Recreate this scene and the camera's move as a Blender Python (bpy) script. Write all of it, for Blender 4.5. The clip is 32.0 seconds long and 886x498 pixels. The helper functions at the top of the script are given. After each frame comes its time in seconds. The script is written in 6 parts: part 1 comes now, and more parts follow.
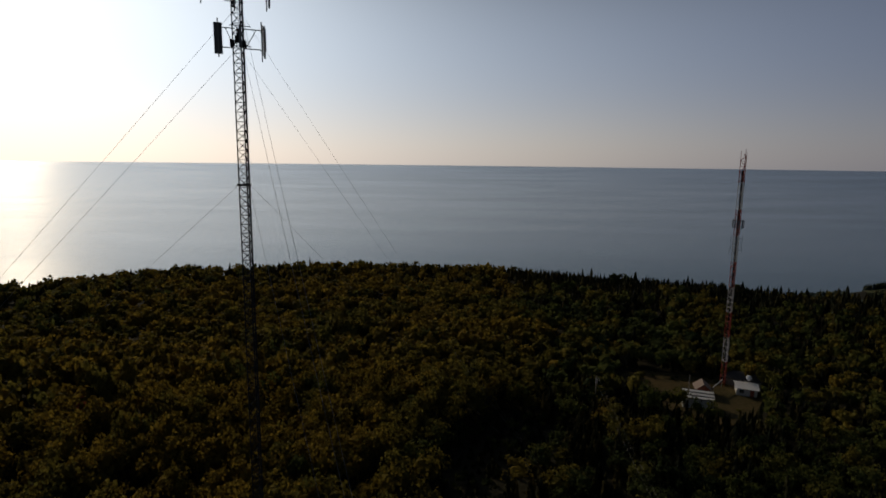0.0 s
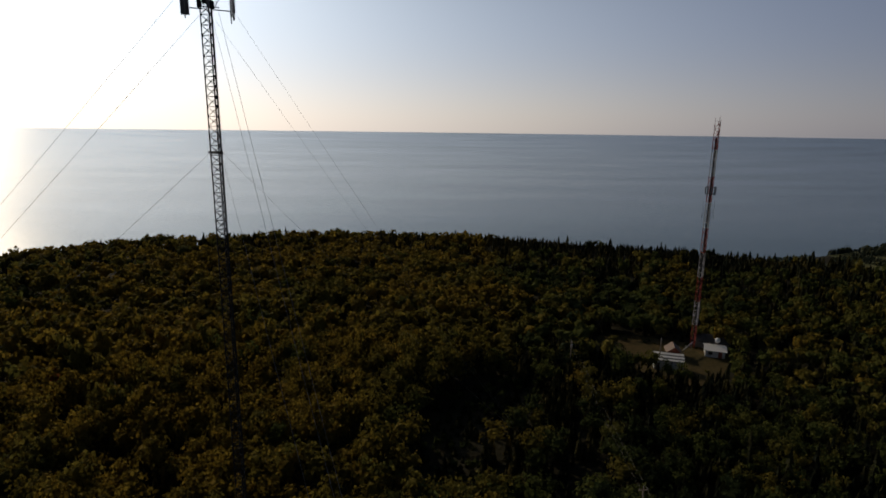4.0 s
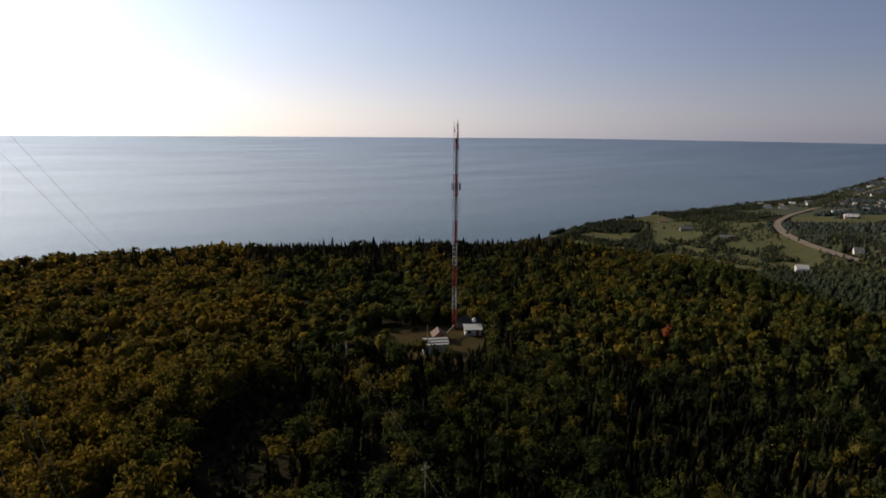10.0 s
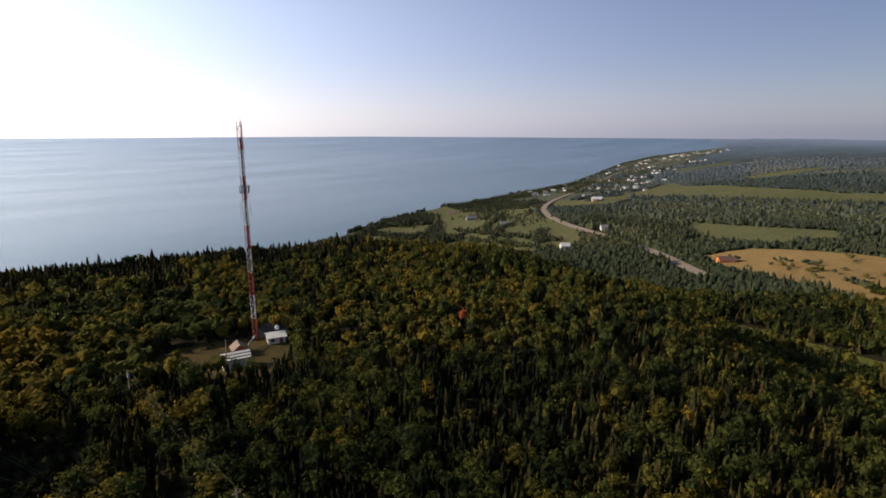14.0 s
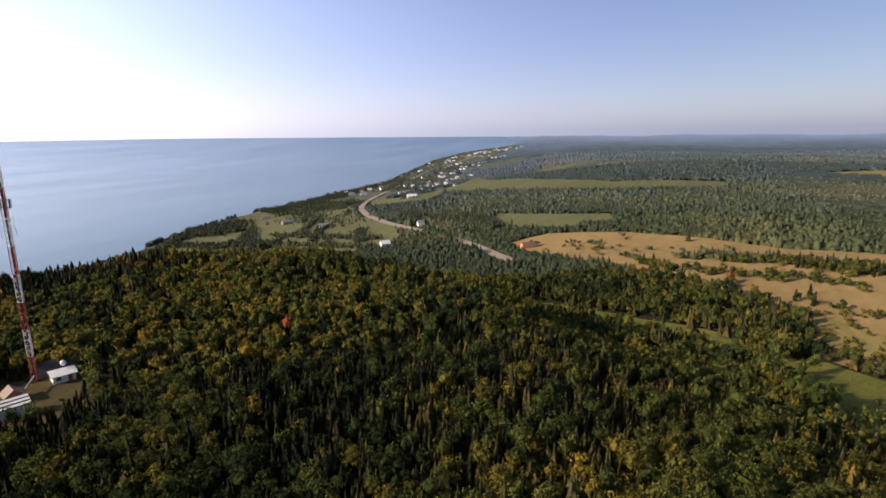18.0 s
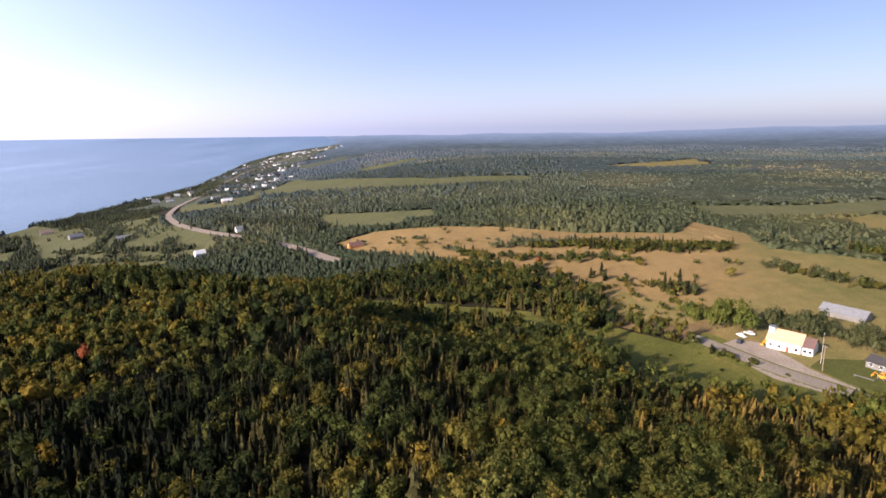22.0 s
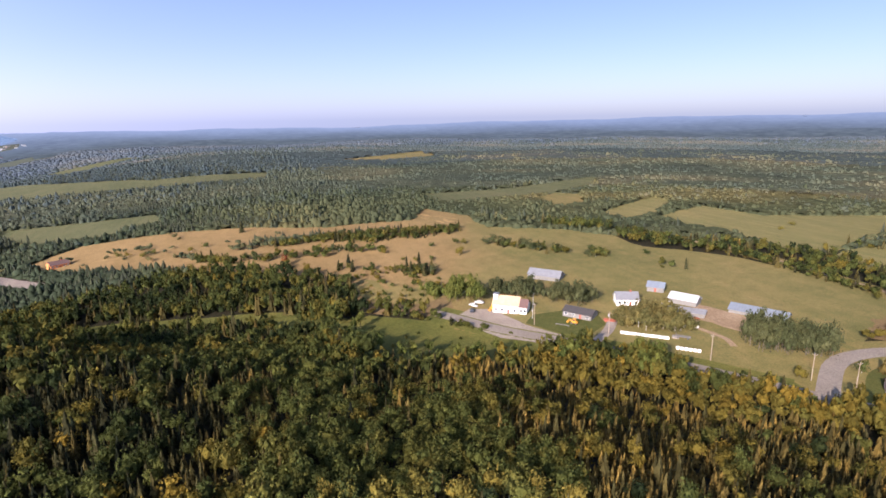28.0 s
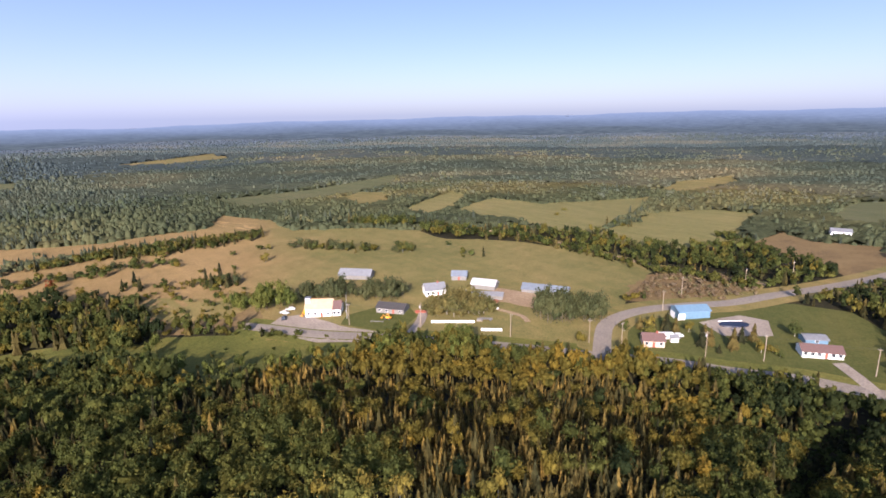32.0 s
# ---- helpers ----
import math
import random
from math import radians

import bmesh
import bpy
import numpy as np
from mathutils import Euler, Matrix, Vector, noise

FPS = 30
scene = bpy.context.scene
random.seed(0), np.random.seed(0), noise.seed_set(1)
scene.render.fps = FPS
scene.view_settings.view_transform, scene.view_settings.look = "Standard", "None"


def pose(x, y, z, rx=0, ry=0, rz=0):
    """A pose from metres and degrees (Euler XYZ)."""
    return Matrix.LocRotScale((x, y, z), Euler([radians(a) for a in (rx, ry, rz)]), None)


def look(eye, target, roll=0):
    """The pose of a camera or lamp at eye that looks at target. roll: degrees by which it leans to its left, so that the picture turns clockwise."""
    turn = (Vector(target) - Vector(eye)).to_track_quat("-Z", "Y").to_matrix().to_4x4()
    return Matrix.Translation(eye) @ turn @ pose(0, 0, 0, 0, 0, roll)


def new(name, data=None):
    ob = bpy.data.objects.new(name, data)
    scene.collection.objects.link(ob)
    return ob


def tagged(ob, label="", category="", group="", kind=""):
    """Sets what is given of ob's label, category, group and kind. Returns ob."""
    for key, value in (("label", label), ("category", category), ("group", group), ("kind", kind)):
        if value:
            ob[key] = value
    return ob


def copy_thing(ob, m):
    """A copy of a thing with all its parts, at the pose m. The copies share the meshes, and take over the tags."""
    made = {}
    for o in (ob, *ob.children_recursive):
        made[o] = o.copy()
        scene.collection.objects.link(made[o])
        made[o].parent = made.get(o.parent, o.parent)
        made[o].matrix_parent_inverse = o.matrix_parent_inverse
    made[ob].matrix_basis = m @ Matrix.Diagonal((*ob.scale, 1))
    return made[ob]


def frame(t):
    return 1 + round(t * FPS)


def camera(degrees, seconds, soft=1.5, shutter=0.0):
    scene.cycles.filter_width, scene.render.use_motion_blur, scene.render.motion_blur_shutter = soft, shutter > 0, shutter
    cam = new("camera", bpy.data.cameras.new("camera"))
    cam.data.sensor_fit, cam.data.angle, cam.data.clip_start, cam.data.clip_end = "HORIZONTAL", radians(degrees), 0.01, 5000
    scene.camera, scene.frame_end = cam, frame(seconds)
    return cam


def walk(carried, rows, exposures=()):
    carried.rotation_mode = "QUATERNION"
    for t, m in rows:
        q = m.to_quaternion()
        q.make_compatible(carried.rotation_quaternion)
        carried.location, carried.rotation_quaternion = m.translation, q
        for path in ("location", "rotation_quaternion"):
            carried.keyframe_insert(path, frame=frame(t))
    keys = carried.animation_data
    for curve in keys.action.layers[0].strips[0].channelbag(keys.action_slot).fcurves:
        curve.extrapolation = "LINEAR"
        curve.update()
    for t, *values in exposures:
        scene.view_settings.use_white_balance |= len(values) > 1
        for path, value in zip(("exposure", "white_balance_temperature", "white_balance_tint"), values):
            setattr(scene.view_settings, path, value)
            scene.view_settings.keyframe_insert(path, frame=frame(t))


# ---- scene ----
# The camera hovers and turns from the sun over the sea round to the farmland.
LENS = 77.44
EYE = (0.0, 0.0, 165.0)


def aim(yaw, pitch, roll):
    """A pose at the hovering point; yaw is the compass bearing, y being north."""
    a, p = radians(yaw), radians(pitch)
    e = Vector(EYE)
    return look(e, e + Vector((math.sin(a) * math.cos(p), math.cos(a) * math.cos(p), math.sin(p))), roll)


cam = camera(LENS, 32.0, soft=1.68)
PATH = [
    (0, -0.00, -8.88, 0.68), (0.5, -0.24, -9.51, 0.72), (1, -0.41, -9.55, 0.75), (1.5, -1.07, -10.47, 0.76), (2, -1.61, -11.57, 0.76),
    (2.5, -1.72, -11.92, 0.78), (3, -0.58, -12.12, 0.78), (3.5, 0.94, -12.24, 0.75), (5.5, 7.21, -11.76, 0.68), (6, 9.02, -11.83, 0.62),
    (6.5, 10.98, -11.83, 0.56), (7, 13.11, -11.83, 0.52), (7.5, 15.31, -11.83, 0.49), (8, 17.51, -11.83, 0.45), (8.5, 19.75, -11.77, 0.39),
    (9, 22.08, -11.75, 0.35), (9.5, 24.46, -11.64, 0.36), (10, 26.86, -11.68, 0.37), (10.5, 29.44, -11.71, 0.34), (11, 32.02, -11.74, 0.27),
    (11.5, 34.52, -11.79, 0.25), (12, 37.27, -11.81, 0.17), (12.5, 39.98, -11.79, 0.10), (13, 42.65, -11.75, 0.01), (13.5, 45.28, -11.83, -0.12),
    (14, 47.89, -11.81, -0.23), (14.5, 50.44, -11.86, -0.35), (15, 52.87, -11.84, -0.47), (15.5, 55.21, -11.90, -0.64), (17.5, 64.54, -11.95, -0.75),
    (18, 66.67, -11.99, -0.84), (18.5, 68.88, -12.03, -0.91), (19, 71.03, -12.03, -0.88), (19.5, 73.27, -12.10, -0.86), (20, 75.69, -12.14, -0.90),
    (20.5, 78.04, -12.16, -0.92), (21, 80.26, -12.19, -0.92), (21.5, 82.53, -12.24, -0.94), (22, 84.84, -12.32, -1.00), (22.5, 86.89, -12.40, -1.11),
    (23, 89.20, -12.46, -1.20), (23.5, 91.16, -12.50, -1.23), (24, 93.45, -12.50, -1.22), (24.5, 95.48, -12.55, -1.22), (25, 97.81, -12.66, -1.21),
    (25.5, 99.82, -12.74, -1.15), (27.5, 108.80, -13.20, -1.00), (28, 111.36, -13.27, -0.97), (28.5, 113.58, -13.29, -0.96), (29, 115.99, -13.31, -0.97),
    (29.5, 118.20, -13.28, -0.99), (30, 120.92, -13.25, -1.01), (30.5, 123.37, -13.28, -1.01), (31, 126.25, -13.37, -0.99), (31.5, 128.72, -13.46, -0.97),
    (32, 131.53, -13.60, -0.93),
]
EXPOSURES = [(0.0, -2.08, 6600, 10), (3.0, -1.9, 6600, 10), (6.0, -1.55, 6650, 11), (9.0, -1.08, 6650, 12), (13.0, -0.32, 6600, 12), (19.0, 0.52, 6300, 18), (25.0, 0.92, 5850, 25), (32.0, 0.93, 5700, 25)]
walk(cam, [(t, aim(a, b, c)) for t, a, b, c in PATH], EXPOSURES)

# ---- daylight ----
SUN_BEARING, SUN_HEIGHT = -38.0, 23.0
world = bpy.data.worlds.new("sky")
scene.world = world
world.use_nodes = True
wt = world.node_tree
wt.nodes.clear()
sky = wt.nodes.new("ShaderNodeTexSky")
sky.sky_type = "NISHITA"
sky.sun_disc = False
sky.sun_elevation = radians(SUN_HEIGHT)
sky.sun_rotation = radians(SUN_BEARING)
sky.altitude = 100
sky.air_density = 1.0
sky.dust_density = 1.0
sky.ozone_density = 1.6
back = wt.nodes.new("ShaderNodeBackground")
back.inputs["Strength"].default_value = 0.05
wout = wt.nodes.new("ShaderNodeOutputWorld")
wt.links.new(sky.outputs[0], back.inputs[0])
_a, _h = radians(SUN_BEARING), radians(SUN_HEIGHT)
TO_SUN = Vector((math.sin(_a) * math.cos(_h), math.cos(_a) * math.cos(_h), math.sin(_h)))


def wmath(op, a, b=0.0):
    n = wt.nodes.new("ShaderNodeMath")
    n.operation = op
    for sock, v in zip(n.inputs, (a, b)):
        if isinstance(v, float):
            sock.default_value = v
        else:
            wt.links.new(v, sock)
    return n.outputs[0]


# sea haze: bright low in the sky and towards the sun
wco = wt.nodes.new("ShaderNodeTexCoord")
wdot = wt.nodes.new("ShaderNodeVectorMath")
wdot.operation = "DOT_PRODUCT"
wdot.inputs[1].default_value = TO_SUN
wt.links.new(wco.outputs["Generated"], wdot.inputs[0])
wsep = wt.nodes.new("ShaderNodeSeparateXYZ")
wt.links.new(wco.outputs["Generated"], wsep.inputs[0])
towards = wdot.outputs["Value"]
low_sky = wmath("EXPONENT", wmath("MULTIPLY", wmath("POWER", wmath("ABSOLUTE", wmath("DIVIDE", wsep.outputs[2], 0.33)), 4.0), -1.0))
glow = wmath("MULTIPLY", wmath("EXPONENT", wmath("MULTIPLY", towards, 1.52)), 0.545)
whue = wt.nodes.new("ShaderNodeValToRGB")
for _e, (_p, _c) in zip(whue.color_ramp.elements, ((0.3, (0.41, 0.50, 1.0, 1)), (1.0, (0.78, 0.89, 1.0, 1)))):
    _e.position, _e.color = _p, _c
wt.links.new(wmath("ADD", wmath("MULTIPLY", towards, 0.5), 0.5), whue.inputs[0])
veil = wmath("EXPONENT", wmath("MULTIPLY", wmath("POWER", wmath("ABSOLUTE", wmath("DIVIDE", wsep.outputs[2], 0.10)), 2.0), -1.0))
wrose = wt.nodes.new("ShaderNodeMix")
wrose.data_type = "RGBA"
wt.links.new(wmath("MULTIPLY", veil, 0.8), wrose.inputs[0])
wt.links.new(whue.outputs[0], wrose.inputs[6])
wwarm = wt.nodes.new("ShaderNodeValToRGB")
for _e, (_p, _c) in zip(wwarm.color_ramp.elements, ((0.15, (0.54, 0.63, 1.0, 1)), (0.8, (1.0, 0.90, 0.82, 1)))):
    _e.position, _e.color = _p, _c
wt.links.new(wmath("ADD", wmath("MULTIPLY", towards, 0.5), 0.5), wwarm.inputs[0])
wt.links.new(wwarm.outputs[0], wrose.inputs[7])
low_sky = wmath("MULTIPLY", low_sky, wmath("ADD", wmath("MULTIPLY", veil, 0.14), 1.0))
aureole = wmath("MULTIPLY", wmath("EXPONENT", wmath("MULTIPLY", wmath("SUBTRACT", towards, 1.0), 11.0)), 2.8)
haze = wt.nodes.new("ShaderNodeBackground")
wt.links.new(wrose.outputs[2], haze.inputs[0])
wt.links.new(wmath("ADD", wmath("ADD", wmath("MULTIPLY", low_sky, glow), aureole), wmath("MULTIPLY", veil, 0.05)), haze.inputs["Strength"])
wadd = wt.nodes.new("ShaderNodeAddShader")
wt.links.new(back.outputs[0], wadd.inputs[0])
wt.links.new(haze.outputs[0], wadd.inputs[1])
wt.links.new(wadd.outputs[0], wout.inputs[0])

sun_data = bpy.data.lights.new("sun", "SUN")
sun_data.energy = 5.0
sun_data.angle = radians(0.6)
sun_data.color = (1.0, 0.81, 0.56)
sun = new("sun", sun_data)
sun.matrix_world = look(TO_SUN * 900 + Vector((0, 0, 200)), (0, 0, 200))

# ---- materials ----


class Mat:
    """A node material with a few short cuts."""

    def __init__(self, name):
        self.m = bpy.data.materials.new(name)
        self.m.use_nodes = True
        self.t = self.m.node_tree
        self.t.nodes.clear()
        self.out = self.add("ShaderNodeOutputMaterial")
        self.co = None

    def add(self, kind, **props):
        n = self.t.nodes.new(kind)
        for k, v in props.items():
            if k == "op":
                n.operation = v
            elif k == "blend":
                n.blend_type = v
            elif k == "data":
                n.data_type = v
        return n

    def link(self, a, b):
        self.t.links.new(a, b)

    def coords(self):
        if self.co is None:
            self.co = self.add("ShaderNodeNewGeometry").outputs["Position"]
        return self.co

    def noise(self, scale, detail=4.0, rough=0.6, stretch=None):
        n = self.add("ShaderNodeTexNoise")
        n.inputs["Scale"].default_value = scale
        n.inputs["Detail"].default_value = detail
        n.inputs["Roughness"].default_value = rough
        src = self.coords()
        if stretch:
            mp = self.add("ShaderNodeMapping")
            mp.inputs["Scale"].default_value = stretch
            mp.inputs["Rotation"].default_value = (0, 0, 0.6)
            self.link(src, mp.inputs[0])
            src = mp.outputs[0]
        self.link(src, n.inputs["Vector"])
        return n.outputs[0]

    def ramp(self, fac, stops, smooth_ramp=False):
        r = self.add("ShaderNodeValToRGB")
        e = r.color_ramp.elements
        while len(e) < len(stops):
            e.new(0.5)
        for el, (p, c) in zip(e, stops):
            el.position = p
            el.color = (*c, 1)
        self.link(fac, r.inputs[0])
        return r.outputs[0]

    def mix(self, fac, a, b, blend="MIX"):
        n = self.add("ShaderNodeMix", data="RGBA", blend=blend)
        for sock, v in ((n.inputs[0], fac), (n.inputs[6], a), (n.inputs[7], b)):
            if isinstance(v, (int, float)):
                sock.default_value = v
            elif isinstance(v, tuple):
                sock.default_value = (*v, 1)
            else:
                self.link(v, sock)
        return n.outputs[2]

    def bump(self, h, strength, distance=0.1):
        b = self.add("ShaderNodeBump")
        b.inputs["Strength"].default_value = strength
        b.inputs["Distance"].default_value = distance
        self.link(h, b.inputs["Height"])
        return b.outputs[0]

    def surface(self, color, rough=0.8, metal=0.0, spec=0.3, normal=None, through_light=0.0, coat=0.0):
        p = self.add("ShaderNodeBsdfPrincipled")
        for key, v in (("Base Color", color), ("Roughness", rough), ("Metallic", metal), ("Specular IOR Level", spec), ("Coat Weight", coat)):
            if isinstance(v, (int, float)):
                p.inputs[key].default_value = v
            elif isinstance(v, tuple):
                p.inputs[key].default_value = (*v, 1)
            else:
                self.link(v, p.inputs[key])
        if normal is not None:
            self.link(normal, p.inputs["Normal"])
        res = p.outputs[0]
        if through_light:
            tr = self.add("ShaderNodeBsdfTranslucent")
            if isinstance(color, tuple):
                tr.inputs[0].default_value = (*color, 1)
            else:
                self.link(color, tr.inputs[0])
            mx = self.add("ShaderNodeMixShader")
            mx.inputs[0].default_value = through_light
            self.link(res, mx.inputs[1])
            self.link(tr.outputs[0], mx.inputs[2])
            res = mx.outputs[0]
        self.link(res, self.out.inputs[0])
        return self.m


def paint(name, color, rough=0.6, metal=0.0, spec=0.4, wear=0.18, scale=1.6):
    """Painted or plain surface with stains at two scales."""
    m = Mat(name)
    a = m.noise(scale, 5)
    b = m.noise(scale * 9, 3)
    dark = tuple(c * (1 - wear * 1.6) for c in color)
    light = tuple(min(1, c * (1 + wear * 0.5)) for c in color)
    col = m.mix(m.ramp(a, [(0.35, (0, 0, 0)), (0.65, (1, 1, 1))]), dark, light)
    col = m.mix(0.35, col, m.mix(b, dark, light))
    return m.surface(col, rough, metal, spec, m.bump(b, 0.25, 0.02))


def foliage(name, stops, use_object, through_light=0.15, grain=1.3, spread=0.34):
    """Leaves or needles: each plant takes its own hue out of the stops."""
    m = Mat(name)
    if use_object:
        fac = m.add("ShaderNodeObjectInfo").outputs["Random"]
    else:
        at = m.add("ShaderNodeAttribute")
        at.attribute_name = "tint"
        fac = at.outputs["Fac"]
    col = m.ramp(fac, stops)
    isl = m.add("ShaderNodeNewGeometry").outputs["Random Per Island"]
    v = m.ramp(isl, [(0.0, (1 - spread, 1 - spread, 1 - spread)), (1.0, (1 + spread, 1 + spread, 1 + spread))])
    col = m.mix(1.0, col, v, "MULTIPLY")
    n = m.noise(grain, 4, 0.7)
    col = m.mix(1.0, col, m.ramp(n, [(0.3, (0.65, 0.66, 0.62)), (0.7, (1.25, 1.22, 1.15))]), "MULTIPLY")
    return m.surface(col, 0.9, 0, 0.05, m.bump(n, 0.5, 0.3), through_light)


SPRUCE_STOPS = [(0.0, (0.011, 0.014, 0.008)), (0.35, (0.043, 0.040, 0.016)), (0.7, (0.083, 0.064, 0.020)), (0.9, (0.125, 0.089, 0.025)), (1.0, (0.175, 0.112, 0.026))]
LEAF_STOPS = [(0.0, (0.026, 0.037, 0.015)), (0.35, (0.084, 0.097, 0.026)), (0.6, (0.130, 0.110, 0.024)), (0.8, (0.152, 0.122, 0.024)), (0.98, (0.215, 0.150, 0.025)), (1.0, (0.20, 0.065, 0.028))]
# far foliage stops carry blue haze painted into the base colour
FAR_HAZE_STOPS = [(0.0, (0.048, 0.063, 0.050)), (0.4, (0.082, 0.093, 0.062)), (0.72, (0.140, 0.126, 0.074)), (1.0, (0.21, 0.158, 0.082))]
M_SPRUCE = foliage("spruce needles", SPRUCE_STOPS, False, 0.06, spread=0.45)
M_SPRUCE_ONE = foliage("spruce needles single", SPRUCE_STOPS[:2] + [(1.0, SPRUCE_STOPS[2][1])], True, 0.06)
M_LEAF = foliage("hardwood leaves", LEAF_STOPS, False, 0.42, spread=0.4)
M_LEAF_ONE = foliage("hardwood leaves single", [LEAF_STOPS[0], LEAF_STOPS[1], (0.75, LEAF_STOPS[2][1]), (1.0, (0.16, 0.125, 0.025))], True)
# haze by range is put into these five colours, M_FAR_BLUE the haziest
M_FAR = foliage("haze tinted distant leaves", FAR_HAZE_STOPS, False, 0.1, 0.15, 0.12)
M_FAR_HAZY = foliage("haze tinted woods far off", [(0.0, (0.046, 0.064, 0.070)), (0.5, (0.066, 0.084, 0.082)), (1.0, (0.125, 0.118, 0.092))], False, 0.1, 0.12, 0.08)
M_FAR_BLUE = foliage("haze tinted woods towards the horizon", [(0.0, (0.064, 0.086, 0.118)), (0.5, (0.080, 0.102, 0.128)), (1.0, (0.125, 0.130, 0.135))], False, 0.1, 0.08, 0.06)
M_MIDFAR = foliage("haze tinted leaves across the fields", [(0.0, (0.042, 0.056, 0.034)), (0.4, (0.074, 0.082, 0.042)), (0.72, (0.130, 0.113, 0.048)), (1.0, (0.195, 0.140, 0.052))], False, 0.15, 0.3, 0.1)
M_FAR_SPRUCE = foliage("haze tinted distant needles", [(0.0, (0.034, 0.044, 0.034)), (1.0, (0.066, 0.072, 0.045))], False, 0.05, 0.3, 0.1)
M_TWIGS = foliage("bare twigs", [(0.0, (0.13, 0.098, 0.062)), (0.6, (0.165, 0.122, 0.075)), (1.0, (0.13, 0.125, 0.055))], False, 0.25)
M_GROVE = foliage("grove leaves", [(0.0, (0.062, 0.080, 0.020)), (1.0, (0.115, 0.122, 0.028))], True)
M_GROVE_DRY = foliage("dry grove leaves", [(0.0, (0.085, 0.085, 0.032)), (1.0, (0.145, 0.12, 0.042))], True)
M_GROVE_DARK = foliage("shaded grove leaves", [(0.0, (0.045, 0.056, 0.026)), (1.0, (0.078, 0.082, 0.036))], True)
M_BARK = paint("bark", (0.16, 0.13, 0.10), 0.9, wear=0.3, scale=4)
M_BIRCH = paint("pale bark", (0.5, 0.47, 0.42), 0.85, wear=0.3, scale=4)


def ground_material():
    m = Mat("shade darkened forest floor")
    # floor tones are lowered to stand in for deep shade under trees
    big, small = m.noise(0.02, 5), m.noise(0.6, 5)
    col = m.ramp(big, [(0.3, (0.018, 0.018, 0.010)), (0.5, (0.026, 0.024, 0.013)), (0.7, (0.036, 0.031, 0.016))])
    col = m.mix(0.5, col, m.ramp(small, [(0.3, (0.011, 0.012, 0.008)), (0.7, (0.045, 0.039, 0.021))]))
    return m.surface(col, 0.95, 0, 0.1, m.bump(small, 0.6, 0.4))


def grass_material(name, a, b, c, big=0.012, streak=None):
    """Field with broad patches, a finer mottle and mowing lines."""
    m = Mat(name)
    n1, n2, n3 = m.noise(big, 5, 0.6), m.noise(big * 12, 5, 0.65), m.noise(1.4, 3, 0.7)
    col = m.ramp(n1, [(0.32, a), (0.5, b), (0.68, c)])
    col = m.mix(0.45, col, m.ramp(n2, [(0.3, a), (0.5, b), (0.72, c)]))
    if streak:
        n4 = m.noise(0.16, 2, 0.5, streak)
        col = m.mix(0.3, col, m.ramp(n4, [(0.35, a), (0.65, c)]))
    col = m.mix(1.0, col, m.ramp(n3, [(0.3, (0.72, 0.72, 0.7)), (0.7, (1.2, 1.2, 1.15))]), "MULTIPLY")
    return m.surface(col, 0.95, 0, 0.1, m.bump(n3, 0.5, 0.25))


M_GROUND = ground_material()
M_HAY = grass_material("ripe hay", (0.25, 0.165, 0.07), (0.34, 0.225, 0.095), (0.42, 0.28, 0.125), 0.014, (0.1, 1, 1))
M_PASTURE = grass_material("grazed pasture", (0.115, 0.118, 0.038), (0.20, 0.165, 0.06), (0.31, 0.215, 0.09), 0.012, (0.12, 1, 1))
# green field tones are greyed and blued to carry haze
M_GREEN = grass_material("green field", (0.075, 0.09, 0.040), (0.112, 0.117, 0.055), (0.165, 0.15, 0.072), 0.016, (0.12, 1, 1))


def farm_material():
    """Ripe hay fading into grazed pasture across one wide field."""
    m = Mat("farm field")
    n1, n2, n3 = m.noise(0.012, 5, 0.6), m.noise(0.13, 5, 0.65), m.noise(1.4, 3, 0.7)
    n4 = m.noise(0.16, 2, 0.5, (0.11, 1, 1))
    hay, grass = ((0.172, 0.118, 0.050), (0.258, 0.174, 0.075), (0.34, 0.229, 0.102)), ((0.105, 0.108, 0.036), (0.182, 0.158, 0.057), (0.285, 0.205, 0.086))
    cols = []
    for a, b, c in (hay, grass):
        col = m.ramp(n1, [(0.32, a), (0.5, b), (0.68, c)])
        col = m.mix(0.45, col, m.ramp(n2, [(0.3, a), (0.5, b), (0.72, c)]))
        cols.append(m.mix(0.13, col, m.ramp(n4, [(0.35, a), (0.65, c)])))
    dot = m.add("ShaderNodeVectorMath", op="DOT_PRODUCT")
    dot.inputs[1].default_value = (0.39, 0.92, 0)
    m.link(m.coords(), dot.inputs[0])
    wob = m.add("ShaderNodeMath", op="MULTIPLY_ADD")
    m.link(m.noise(0.02, 5, 0.65), wob.inputs[0])
    wob.inputs[1].default_value = 130
    m.link(dot.outputs["Value"], wob.inputs[2])
    edge = m.add("ShaderNodeMapRange")
    edge.interpolation_type = "SMOOTHSTEP"
    edge.inputs["From Min"].default_value = 15
    edge.inputs["From Max"].default_value = 110
    m.link(wob.outputs[0], edge.inputs[0])
    col = m.mix(edge.outputs[0], cols[1], cols[0])
    col = m.mix(1.0, col, m.ramp(n3, [(0.3, (0.72, 0.72, 0.7)), (0.7, (1.2, 1.2, 1.15))]), "MULTIPLY")
    return m.surface(col, 0.95, 0, 0.1, m.bump(n3, 0.5, 0.25))


